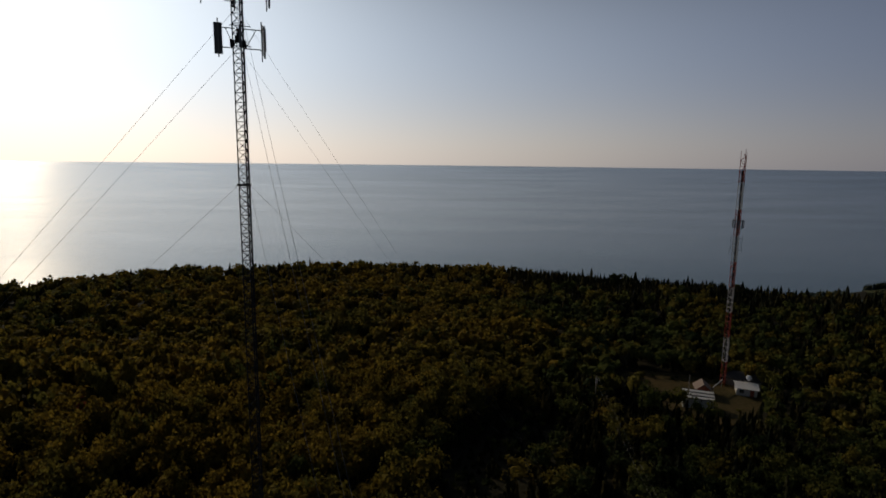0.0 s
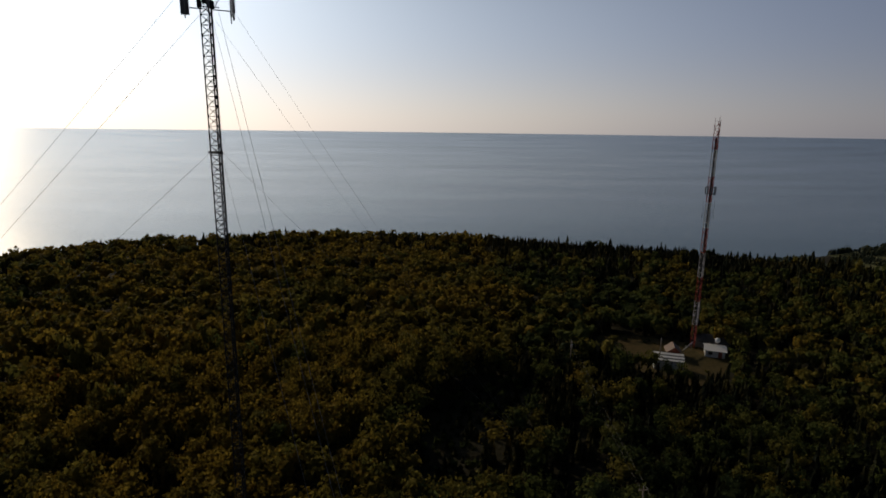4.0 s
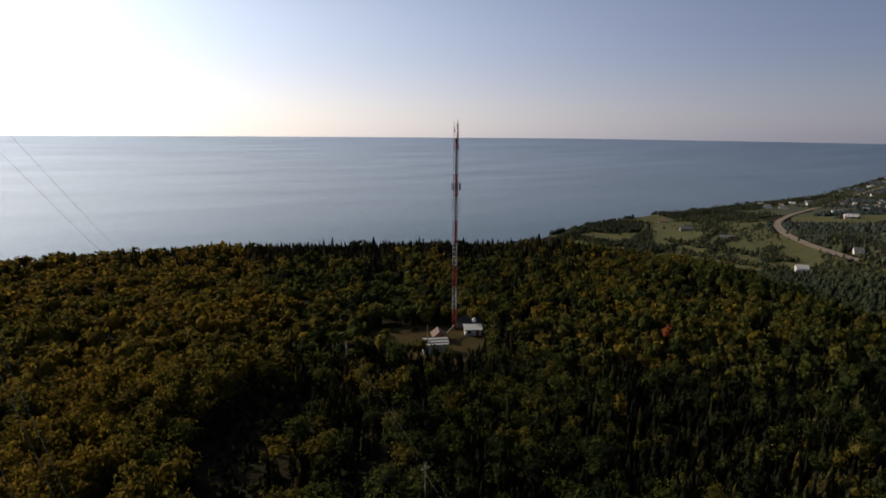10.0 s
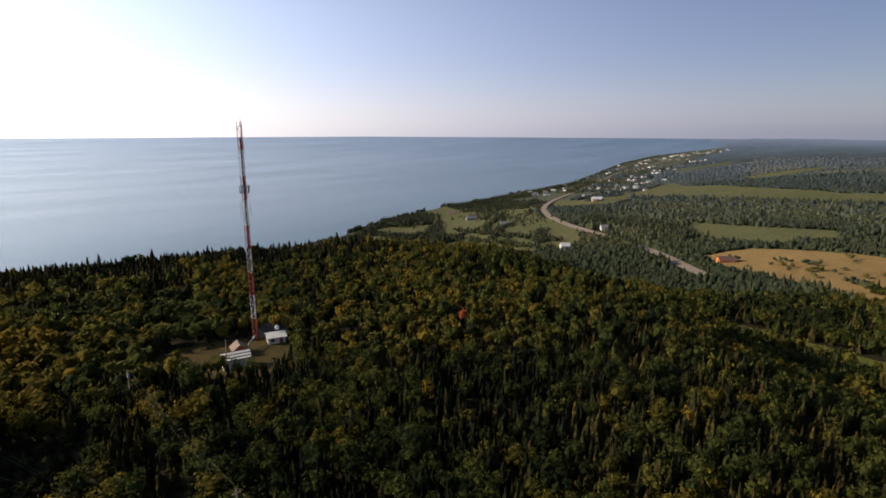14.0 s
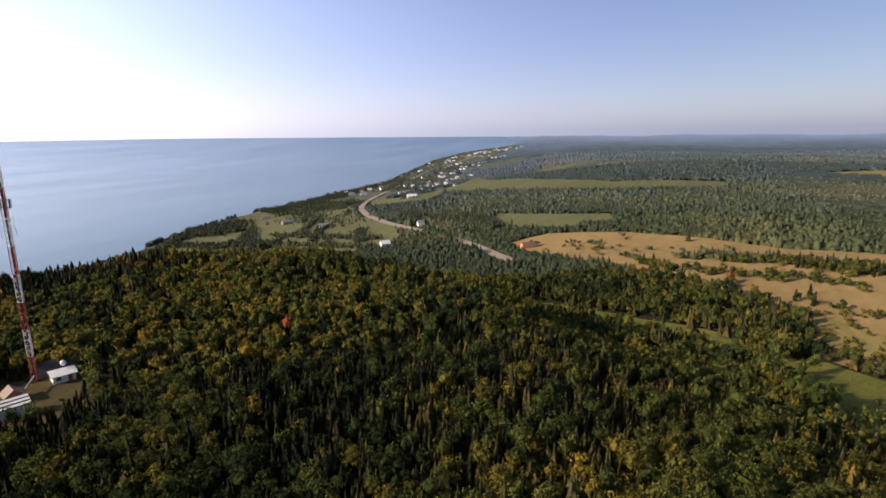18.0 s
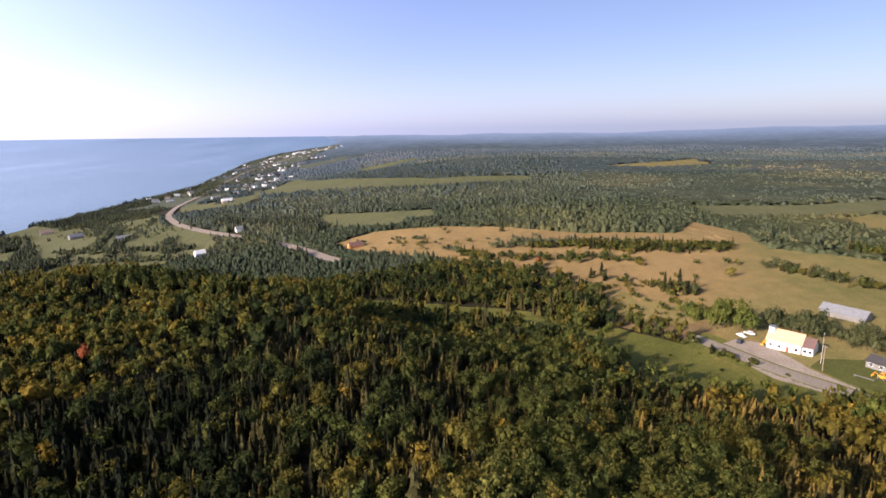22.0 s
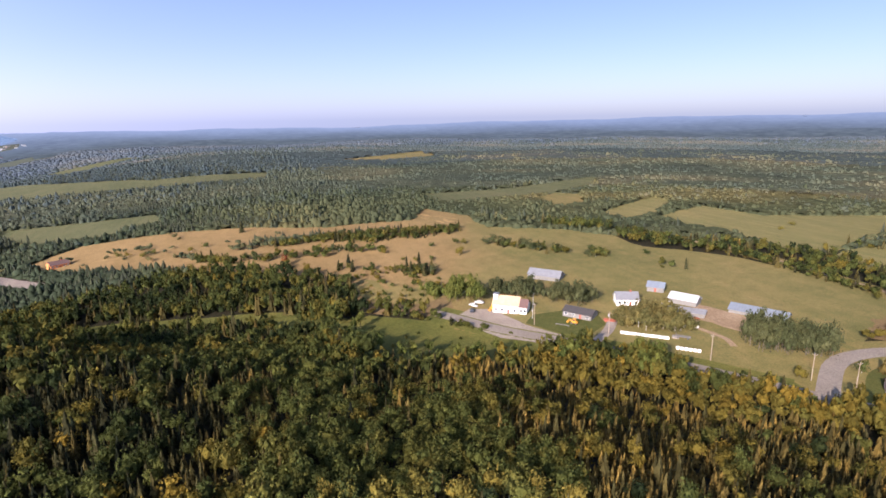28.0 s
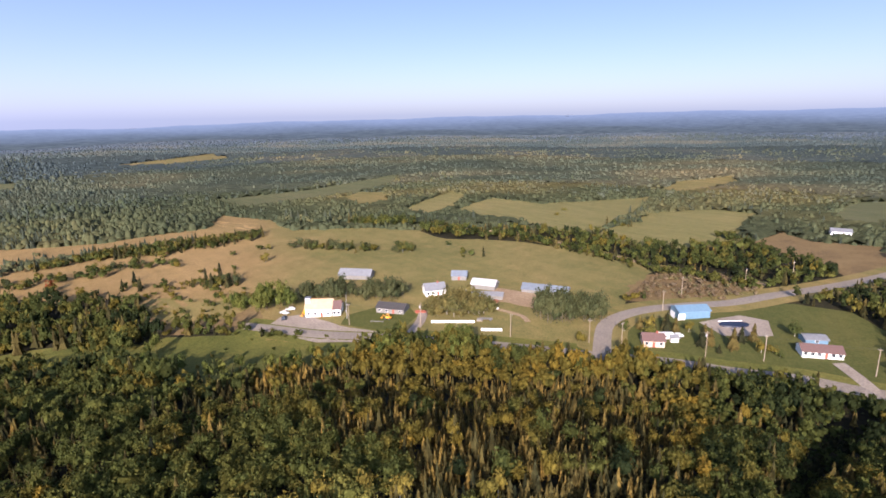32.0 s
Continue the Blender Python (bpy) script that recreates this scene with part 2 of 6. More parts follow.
M_FARM = farm_material()
# haze over the far shore is put into this grass colour
M_VILLAGE = grass_material("haze greyed coastal grass", (0.060, 0.075, 0.055), (0.085, 0.098, 0.070), (0.125, 0.122, 0.085), 0.02)
M_UPLAND = grass_material("upland pasture", (0.135, 0.135, 0.050), (0.19, 0.172, 0.064), (0.27, 0.215, 0.086), 0.012, (0.12, 1, 1))
M_LAWN = grass_material("mown lawn", (0.062, 0.074, 0.021), (0.086, 0.092, 0.027), (0.125, 0.115, 0.036), 0.03)
M_MEADOW = grass_material("shaded meadow", (0.066, 0.080, 0.020), (0.122, 0.124, 0.031), (0.20, 0.168, 0.046), 0.045)
M_CLEAR = grass_material("rough clearing", (0.040, 0.038, 0.016), (0.075, 0.058, 0.024), (0.13, 0.084, 0.034), 0.12)
M_SCRUB = grass_material("dry scrub", (0.12, 0.085, 0.045), (0.18, 0.125, 0.06), (0.24, 0.17, 0.08), 0.05)
M_EARTH = grass_material("bare earth", (0.22, 0.15, 0.09), (0.32, 0.23, 0.15), (0.40, 0.31, 0.21), 0.06)
M_GRAVEL = grass_material("gravel", (0.235, 0.195, 0.162), (0.30, 0.252, 0.215), (0.37, 0.315, 0.27), 0.08)
M_ASPHALT = grass_material("worn asphalt", (0.215, 0.185, 0.16), (0.25, 0.215, 0.187), (0.29, 0.25, 0.217), 0.1, (0.05, 1, 1))
M_HIGHWAY = grass_material("highway surface", (0.23, 0.19, 0.165), (0.27, 0.225, 0.195), (0.31, 0.26, 0.23), 0.03)


def far_material():
    """A plain glowing backdrop of distance, woods painted to dissolve into blue haze."""
    m = Mat("painted hazy distance")
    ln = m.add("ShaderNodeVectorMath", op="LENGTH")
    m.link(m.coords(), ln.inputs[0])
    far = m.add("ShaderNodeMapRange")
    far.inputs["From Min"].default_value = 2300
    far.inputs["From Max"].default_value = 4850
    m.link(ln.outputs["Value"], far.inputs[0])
    # haze by range is painted into the glow colour
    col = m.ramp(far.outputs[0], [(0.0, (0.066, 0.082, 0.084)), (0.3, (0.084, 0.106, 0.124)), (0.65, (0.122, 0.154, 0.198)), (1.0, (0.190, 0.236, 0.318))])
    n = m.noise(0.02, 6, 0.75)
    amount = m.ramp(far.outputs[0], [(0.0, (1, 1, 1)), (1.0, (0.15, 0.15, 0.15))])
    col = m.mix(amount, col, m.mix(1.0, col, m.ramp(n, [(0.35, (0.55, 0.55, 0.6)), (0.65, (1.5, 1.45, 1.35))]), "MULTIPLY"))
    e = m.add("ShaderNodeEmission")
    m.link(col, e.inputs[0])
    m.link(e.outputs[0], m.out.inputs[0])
    return m.m


def sea_material():
    """Wind-ruffled water with long slicks."""
    m = Mat("sea water")
    w1, w0 = m.noise(0.45, 4, 0.6), m.noise(0.11, 3, 0.55)
    w2 = m.noise(0.0032, 4, 0.55, (0.35, 1.5, 1))
    col = m.ramp(w2, [(0.3, (0.012, 0.056, 0.068)), (0.7, (0.018, 0.070, 0.080))])
    rough = m.ramp(w2, [(0.3, (0.165, 0.165, 0.165)), (0.7, (0.205, 0.205, 0.205))])
    p = m.surface(col, 0.3, 0, 0.5, m.bump(m.mix(0.5, w0, w1), 0.3, 0.8))
    for n in m.t.nodes:
        if n.type == "BSDF_PRINCIPLED":
            n.inputs["IOR"].default_value = 1.38
            m.link(rough, n.inputs["Roughness"])
    return p


M_SEA = sea_material()
M_STEEL = paint("galvanised steel", (0.30, 0.30, 0.31), 0.5, 0.7, wear=0.2, scale=3)
M_DARK = paint("dark steel", (0.03, 0.03, 0.033), 0.7, 0.0, 0.2, scale=3)
M_GUY = paint("guy strand", (0.24, 0.22, 0.21), 0.8, 0.0, scale=1)
M_WIRE = paint("wire", (0.07, 0.065, 0.065), 0.6, 0.4, scale=1)
M_ANTENNA = paint("antenna radome", (0.42, 0.42, 0.43), 0.5, wear=0.1)
M_PANEL = paint("dark radome", (0.16, 0.16, 0.175), 0.5, wear=0.1)
M_TRED = paint("tower red", (0.40, 0.06, 0.035), 0.55, wear=0.2, scale=2)
M_TWHITE = paint("tower white", (0.60, 0.57, 0.55), 0.55, wear=0.12, scale=2)
M_WHITE = paint("white siding", (0.80, 0.79, 0.77), 0.6, wear=0.08, scale=1.2)
M_CREAM = paint("pinkish siding", (0.62, 0.44, 0.36), 0.7, wear=0.1)
M_BROWN = paint("red brown boards", (0.34, 0.10, 0.06), 0.8, wear=0.2)
M_TAN = paint("tan shingle roof", (0.60, 0.40, 0.25), 0.85, wear=0.14, scale=0.8)
M_ORANGE = paint("orange brown siding", (0.74, 0.27, 0.08), 0.75, wear=0.15)
M_GREYROOF = paint("weathered metal roof", (0.23, 0.235, 0.25), 0.5, 0.1, wear=0.15, scale=0.7)
M_BLUEROOF = paint("blue grey metal roof", (0.19, 0.22, 0.26), 0.5, 0.1, wear=0.1, scale=0.6)
M_BLUE = paint("blue metal siding", (0.135, 0.235, 0.33), 0.5, 0.1, wear=0.08, scale=0.8)
M_BLUETOP = paint("blue metal roof", (0.17, 0.28, 0.38), 0.45, 0.15, wear=0.1, scale=0.8)
M_CABINROOF = paint("weathered brown roof", (0.25, 0.185, 0.15), 0.8, wear=0.15)
M_MAUVE = paint("mauve brown shingles", (0.15, 0.09, 0.08), 0.85, wear=0.15)
M_BLACK = paint("charcoal shingles", (0.06, 0.055, 0.055), 0.85, wear=0.2)
M_PALEROOF = paint("whitish metal roof", (0.5, 0.5, 0.5), 0.5, 0.1, wear=0.15, scale=0.7)
M_GREYWALL = paint("grey boards", (0.22, 0.21, 0.195), 0.85, wear=0.2)
M_WOOD = paint("weathered pole", (0.33, 0.26, 0.19), 0.85, wear=0.2, scale=3)
M_GLASS = paint("window glass", (0.05, 0.06, 0.07), 0.12, 0.0, 0.6, wear=0.1)
M_YELLOW = paint("yellow machine paint", (0.75, 0.36, 0.03), 0.5, wear=0.12)
M_RUBBER = paint("rubber", (0.03, 0.03, 0.03), 0.85)
M_WRAP = paint("white bale wrap", (0.86, 0.86, 0.84), 0.35, wear=0.06, scale=2)
M_TARP = paint("dark pool cover", (0.02, 0.025, 0.05), 0.4, wear=0.2)
M_CAR = paint("dark car paint", (0.06, 0.07, 0.09), 0.3, 0.3)
M_CARW = paint("white car paint", (0.75, 0.75, 0.74), 0.3)

# ---- shape of the land ----
COAST = ((-5200, -600), (-2400, -150), (-1200, 180), (-500, 420), (0, 560), (300, 620), (540, 705), (665, 762), (900, 818), (1211, 851),
         (1522, 861), (2050, 1010), (2500, 1130), (3026, 1186), (3697, 1110), (4677, 1110), (5400, 1100))


def smooth(t):
    t = np.clip(t, 0.0, 1.0)
    return t * t * (3 - 2 * t)


def inland(x, y):
    """Metres from the shore, positive on land."""
    x, y = np.asarray(x, float), np.asarray(y, float)
    best = np.full(np.broadcast(x, y).shape, 1e9)
    for (ax, ay), (bx, by) in zip(COAST, COAST[1:]):
        dx, dy = bx - ax, by - ay
        t = np.clip(((x - ax) * dx + (y - ay) * dy) / (dx * dx + dy * dy), 0, 1)
        best = np.minimum(best, np.hypot(x - ax - t * dx, y - ay - t * dy))
    edge = np.interp(x, [p[0] for p in COAST], [p[1] for p in COAST])
    return np.where(y < edge, best, -best)


def far_rise(x, y):
    """Lifts far land and sea to fit the horizon as the camera sees it."""
    d = np.hypot(x, y)
    az = np.degrees(np.arctan2(x, y))
    el = np.interp(az, [-180, -170, -90, 40, 75, 100, 120, 150, 170, 180], [-0.1, -0.3, -0.39, -0.39, -0.7, -0.85, -0.5, -0.25, -0.1, -0.1])
    return (165 + 4800 * np.tan(np.radians(el))) * (np.clip(d - 1200, 0, None) / 3600) ** 2


def height(x, y):
    """Height of the ground above the sea."""
    x, y = np.asarray(x, float), np.asarray(y, float)
    s = inland(x, y)
    low = np.where(s > 0, 9 * smooth(s / 14) + 72 * smooth((s - 10) / 850), -6 * smooth(-s / 60))
    d = np.hypot(x, y)
    low = np.where(s > 0, low * (1 - smooth((d - 1200) / 3600)), low)
    rim = np.interp(np.degrees(np.arctan2(x, y)), [-180, -140, -90, -40, 0, 35, 46, 54, 62, 70, 76, 90, 110, 130, 170, 180],
                    [150, 200, 350, 425, 425, 412, 388, 365, 312, 285, 232, 190, 155, 138, 132, 150])
    steep = 1 / (1 + (d / rim) ** (5 + rim / 55))
    gentle = 1 - smooth((d - 70) / (2 * (rim - 70)))
    share = smooth((rim - 170) / 70)
    hill = steep * share + gentle * (1 - share)
    z = low + np.where(s > 0, (100.5 - low) * hill, 0)
    roll = 1.2 * np.sin(x * 0.013 + 0.6) * np.cos(y * 0.011 - 0.4) + 6 * np.sin(x * 0.0043 + 1.0) * np.sin(y * 0.0051 + 2.2) * smooth((d - 300) / 500) * (1 - smooth((d - 2500) / 2000))
    return z + roll * smooth((s - 60) / 200) + far_rise(x, y)


def ground_z(x, y):
    return float(height(x, y))


def mesh_from(name, verts, tris, mat, tint=None, soft=False):
    """A mesh object out of numpy arrays of corners and triangles."""
    me = bpy.data.meshes.new(name)
    n, k = len(verts), len(tris)
    me.vertices.add(n)
    me.vertices.foreach_set("co", np.ascontiguousarray(verts, np.float32).ravel())
    me.loops.add(k * 3)
    me.loops.foreach_set("vertex_index", np.ascontiguousarray(tris, np.int32).ravel())
    me.polygons.add(k)
    me.polygons.foreach_set("loop_start", np.arange(0, k * 3, 3, dtype=np.int32))
    me.polygons.foreach_set("use_smooth", np.full(k, soft, dtype=bool))
    if tint is not None:
        at = me.attributes.new("tint", "FLOAT", "POINT")
        at.data.foreach_set("value", np.ascontiguousarray(tint, np.float32))
    me.update(calc_edges=True)
    me.materials.append(mat)
    return new(name, me)


def polar_sheet(name, radii, bearings, zfun, mat):
    """A round sheet of land or water."""
    r, a = np.meshgrid(radii, np.radians(bearings), indexing="ij")
    x, y = r * np.sin(a), r * np.cos(a)
    v = np.stack([x, y, zfun(x, y)], -1).reshape(-1, 3)
    nr, na = len(radii), len(bearings)
    i, j = np.meshgrid(np.arange(nr - 1), np.arange(na), indexing="ij")
    j2 = (j + 1) % na
    p, q, s, t = i * na + j, i * na + j2, (i + 1) * na + j2, (i + 1) * na + j
    tri = np.concatenate([np.stack([p, s, q], -1).reshape(-1, 3), np.stack([p, t, s], -1).reshape(-1, 3)])
    ob = mesh_from(name, v, tri, mat, soft=True)
    return ob


BEARINGS = np.concatenate([np.arange(-60, 190, 0.8), np.arange(190, 300, 5.0)])
RADII = np.concatenate([[0.02, 10, 20, 30, 40, 50], np.geomspace(60, 300, 80), np.geomspace(306, 2600, 120), np.geomspace(2700, 4900, 16)])
ground = polar_sheet("ground", RADII, BEARINGS, height, M_GROUND)
tagged(ground, "rolling wooded land, leaf-strewn floor darkened to stand for shade", "ground", kind="structure")


def sea_level(x, y):
    """The sea, bent up to the horizon seaward, stays under the land elsewhere."""
    az = np.degrees(np.arctan2(x, y))
    return far_rise(x, y) - 80 * (smooth((az - 79) / 5) + smooth((-az - 125) / 20))


SEA_R = np.concatenate([[200, 350], np.geomspace(420, 4920, 60)])
water = polar_sheet("water", SEA_R, np.concatenate([np.arange(-90, 100, 1.0), np.arange(100, 270, 5.0)]), sea_level, M_SEA)
tagged(water, "calm blue-grey sea glittering under a low sun", "water", kind="structure")


def far_hills(x, y):
    """Low wooded hills before the horizon."""
    d, az = np.hypot(x, y), np.degrees(np.arctan2(x, y))
    edge = smooth((az - 66) / 12)
    swell = np.sin(az * 0.31 + d * 0.0021) + 0.6 * np.sin(az * 0.74 - d * 0.0034 + 2) + 0.25 * np.sin(az * 2.3 + d * 0.004)
    return height(x, y) + edge * (4 + 4.5 * smooth((d - 2300) / 900) * (1 + swell)) - 9 * (1 - edge)


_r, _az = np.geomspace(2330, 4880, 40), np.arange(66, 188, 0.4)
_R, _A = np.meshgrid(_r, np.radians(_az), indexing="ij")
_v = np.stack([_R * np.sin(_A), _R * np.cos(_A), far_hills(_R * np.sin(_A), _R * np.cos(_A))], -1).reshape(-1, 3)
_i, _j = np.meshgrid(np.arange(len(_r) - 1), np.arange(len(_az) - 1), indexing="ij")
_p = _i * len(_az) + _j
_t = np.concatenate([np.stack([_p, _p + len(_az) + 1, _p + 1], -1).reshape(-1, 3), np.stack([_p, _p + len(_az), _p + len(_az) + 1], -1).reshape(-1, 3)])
tagged(mesh_from("backdrop", _v, _t, far_material(), soft=True), "backdrop of far wooded hills, glowing with painted blue haze", "backdrop", kind="structure")


def in_polygon(x, y, pts):
    hit = np.zeros(np.shape(x), bool)
    for (ax, ay), (bx, by) in zip(pts, pts[1:] + pts[:1]):
        c = (ay > y) != (by > y)
        with np.errstate(divide="ignore", invalid="ignore"):
            hit ^= c & (x < (bx - ax) * (y - ay) / (by - ay + 1e-12) + ax)
    return hit


def near_line(x, y, pts):
    best = np.full(np.shape(x), 1e9)
    for (ax, ay), (bx, by) in zip(pts, pts[1:]):
        dx, dy = bx - ax, by - ay
        t = np.clip(((x - ax) * dx + (y - ay) * dy) / (dx * dx + dy * dy + 1e-9), 0, 1)
        best = np.minimum(best, np.hypot(x - ax - t * dx, y - ay - t * dy))
    return best


OPEN = []          # polygons without woods
LINES = []         # roads: points and half width kept free of trees


def wavy(pts, step):
    """The outline with points every few metres, slightly uneven."""
    out = []
    for (ax, ay), (bx, by) in zip(pts, pts[1:] + pts[:1]):
        n = max(1, int(math.hypot(bx - ax, by - ay) / step))
        for i in range(n):
            x, y = ax + (bx - ax) * i / n, ay + (by - ay) * i / n
            w = step * 0.35
            out.append((x + w * noise.noise((x * 0.07, y * 0.07, 1.5)), y + w * noise.noise((x * 0.07, y * 0.07, 7.5))))
    return out


def patch(name, pts, mat, label, category="field", lift=0.25, cell=None, free=True, rough_edge=True):
    """A sheet of other ground laid over the land inside an outline."""
    from mathutils.geometry import delaunay_2d_cdt
    if free:
        OPEN.append(pts)
    cx, cy = np.mean([p[0] for p in pts]), np.mean([p[1] for p in pts])
    d = math.hypot(cx, cy)
    cell = cell or max(3.0, d * 0.022)
    edge = wavy(pts, cell * 1.2) if rough_edge else list(pts)
    xs, ys = [p[0] for p in edge], [p[1] for p in edge]
    gx, gy = np.meshgrid(np.arange(min(xs), max(xs), cell), np.arange(min(ys), max(ys), cell))
    gx, gy = gx.ravel(), gy.ravel()
    ok = in_polygon(gx, gy, edge) & (near_line(gx, gy, edge + edge[:1]) > cell * 0.4)
    co = [Vector(p) for p in edge] + [Vector(p) for p in zip(gx[ok], gy[ok])]
    n = len(edge)
    vs, _, fs, *_ = delaunay_2d_cdt(co, [], [list(range(n))], 1, 1e-4)
    v = np.array([(p.x, p.y) for p in vs])
    lift = lift + 0.0009 * np.hypot(v[:, 0], v[:, 1])
    v3 = np.column_stack([v, height(v[:, 0], v[:, 1]) + lift])
    tri = np.array([f for f in fs if len(f) == 3])
    a, b, c = (v[tri[:, k]] for k in range(3))
    flip = ((b - a)[:, 0] * (c - a)[:, 1] - (b - a)[:, 1] * (c - a)[:, 0]) < 0
    tri[flip] = tri[flip][:, ::-1]
    ob = mesh_from(name, v3, tri, mat, soft=True)
    return tagged(ob, label, category, kind="structure")


def curve_points(pts, step):
    """A smooth line through the points."""
    out = []
    p = [pts[0]] + list(pts) + [pts[-1]]
    for i in range(1, len(p) - 2):
        a, b, c, d = (np.array(q, float) for q in p[i - 1:i + 3])
        n = max(2, int(np.linalg.norm(c - b) / step))
        for k in range(n):
            t = k / n
            out.append(tuple(0.5 * (2 * b + (c - a) * t + (2 * a - 5 * b + 4 * c - d) * t * t + (3 * b - a - 3 * c + d) * t ** 3)))
    out.append(tuple(float(q) for q in pts[-1]))
    return out


def ribbon(name, pts, width, mat, label, category="road", lift=0.4, step=4.0, free=None, z_of=None):
    """A road along a smooth line."""
    line = np.array(curve_points(pts, step))
    LINES.append(([tuple(q) for q in line[:: max(1, int(6 / step))]] + [tuple(line[-1])], width / 2 + 2 if free is None else free))
    tan = np.gradient(line, axis=0)
    tan /= np.linalg.norm(tan, axis=1)[:, None] + 1e-9
    nor = np.column_stack([tan[:, 1], -tan[:, 0]])
    cols = 5
    v = []
    for k in range(cols):
        q = line + nor * width * (k / (cols - 1) - 0.5)
        crown = 0.12 * (1 - (2 * k / (cols - 1) - 1) ** 2)
        v.append(np.column_stack([q, height(q[:, 0], q[:, 1]) + lift + crown + 0.0009 * np.hypot(q[:, 0], q[:, 1])]))
    n = len(line)
    v = np.concatenate(v)
    i, k = np.meshgrid(np.arange(n - 1), np.arange(cols - 1), indexing="ij")
    p, q, r, s = k * n + i, (k + 1) * n + i, (k + 1) * n + i + 1, k * n + i + 1
    tri = np.concatenate([np.stack([p, q, r], -1).reshape(-1, 3), np.stack([p, r, s], -1).reshape(-1, 3)])
    return tagged(mesh_from(name, v, tri, mat, soft=True), label, category, kind="structure")


# ---- fields, clearings and roads ----
patch("field", [(516, 157), (559, 123), (548, 50), (512, -20), (470, -71), (449, -148), (501, -176), (441, -195), (383, -188), (346, -230), (310, -250),
                (275, -246), (242, -273), (205, -285), (168, -285), (141, -280), (133, -242), (125, -219), (127, -198), (114, -168), (144, -144), (190, -106),
                (216, -89), (242, -100), (270, -105), (285, -78), (322, -48), (342, -38), (417, 40), (471, 119)], M_FARM, "wide field of ripe hay and grazed pasture")
patch("field", [(119, -206), (110, -236), (92, -259), (72, -274), (52, -279), (34, -262), (20, -207), (36, -202), (80, -182), (103, -170)], M_LAWN, "mown green lawn round the roadside houses", "lawn")
patch("field", [(357, -324), (388, -412), (328, -419), (307, -472), (281, -546), (236, -428), (216, -333), (236, -321), (292, -330), (319, -325)], M_UPLAND, "pale green upland pasture")
patch("field", [(214, -338), (231, -442), (202, -497), (165, -496), (151, -424), (129, -369), (154, -334), (185, -319)], M_UPLAND, "green sloping pasture beside a hedge")
patch("field", [(307, -602), (329, -696), (299, -798), (270, -730), (274, -577)], M_PASTURE, "distant strip of tan pasture")
patch("field", [(128, -380), (126, -428), (101, -409), (66, -421), (44, -354), (62, -330), (88, -356), (106, -358)], M_SCRUB, "rough brown field with dry grass")
patch("field", [(122, -530), (130, -640), (103, -676), (75, -513), (98, -490)], M_GREEN, "distant green field")
patch("field", [(514, -312), (538, -349), (507, -364), (446, -324), (440, -283)], M_PASTURE, "small pale field among woods")
patch("field", [(615, -208), (606, -325), (640, -478), (590, -452), (548, -385), (516, -290), (528, -204)], M_GREEN, "narrow green field among woods")
patch("field", [(388, -292), (424, -350), (455, -415), (420, -408), (372, -348), (352, -300)], M_UPLAND, "narrow pale green strip between hedges")
patch("field", [(480, -158), (431, -180), (402, -172), (447, -156)], M_HAY, "small tan field corner", free=True)
patch("meadow", [(338, 89), (321, 52), (294, -10), (272, -38), (252, -50), (236, -44), (240, -30), (274, 25), (300, 68)], M_MEADOW, "sheltered green meadow between the woods", "meadow")
patch("meadow", [(248, -36), (254, -60), (226, -88), (203, -102), (186, -114), (174, -116), (168, -98), (170, -84), (174, -68), (172, -56), (182, -46), (199, -39), (228, -31)], M_MEADOW, "green meadow below the farm, crossed by tree shadows", "meadow")
patch("field", [(1034, 481), (1580, 583), (1184, 292), (1018, 115), (1025, -74), (922, -63), (898, 101), (931, 250)], M_GREEN, "long green field before distant woods")
patch("field", [(706, 229), (670, 74), (609, 61), (578, 99), (594, 173), (668, 217)], M_GREEN, "green and straw coloured field by the woods")
patch("field", [(540, 690), (570, 705), (665, 745), (760, 770), (890, 792), (1000, 812), (1080, 790), (1000, 690), (900, 575), (760, 480), (663, 364), (600, 310), (530, 309), (505, 380), (480, 460), (488, 540), (510, 610)],
      M_GREEN, "coastal pasture between highway and cliff")
patch("field", [(1000, 812), (1200, 835), (1510, 850), (1760, 905), (1760, 860), (1500, 770), (1246, 690), (1010, 610)], M_VILLAGE, "green strip between highway and shore")
patch("field", [(1244, -320), (1451, -516), (1286, -461), (1185, -333)], M_PASTURE, "distant pinkish stubble field")
patch("field", [(1191, -224), (1261, -331), (1312, -492), (1169, -444), (1155, -306)], M_PASTURE, "distant stubble field among woods")
patch("field", [(1900, 640), (2300, 500), (2500, 620), (2050, 760)], M_VILLAGE, "distant pale coastal field")
patch("field", [(1500, 330), (1750, 200), (1850, 260), (1640, 420)], M_GREEN, "distant pale green field")
CLEARING = [(60, 168), (72, 164), (84, 158), (92, 151), (87, 142), (79, 132), (71, 128), (63, 131), (57, 144), (50, 156)]
patch("clearing", CLEARING, M_CLEAR, "rough grassy clearing round the red tower", "clearing")
patch("thicket_floor", [(128, -226), (137, -246), (139, -268), (130, -287), (110, -296), (90, -288), (82, -275), (95, -254), (114, -240)], M_SCRUB, "dry brown ground under the thicket", "ground")
patch("field", [(300, -60), (322, -62), (292, -86), (274, -108), (258, -106), (254, -88), (268, -66)], M_PASTURE, "scrubby ground between hayfield and meadow")
GAP = [(-3, 80), (0, 108), (7, 128), (22, 135), (36, 128), (25, 114), (15, 102), (9, 80)]
OPEN.append(GAP)
OPEN.append([(26, 89), (32, 97), (37, 90), (32, 82)])
CUT = [(23, -90), (31, -140), (33, -176), (25, -182), (23, -151), (19, -95)]
OPEN.append(CUT)
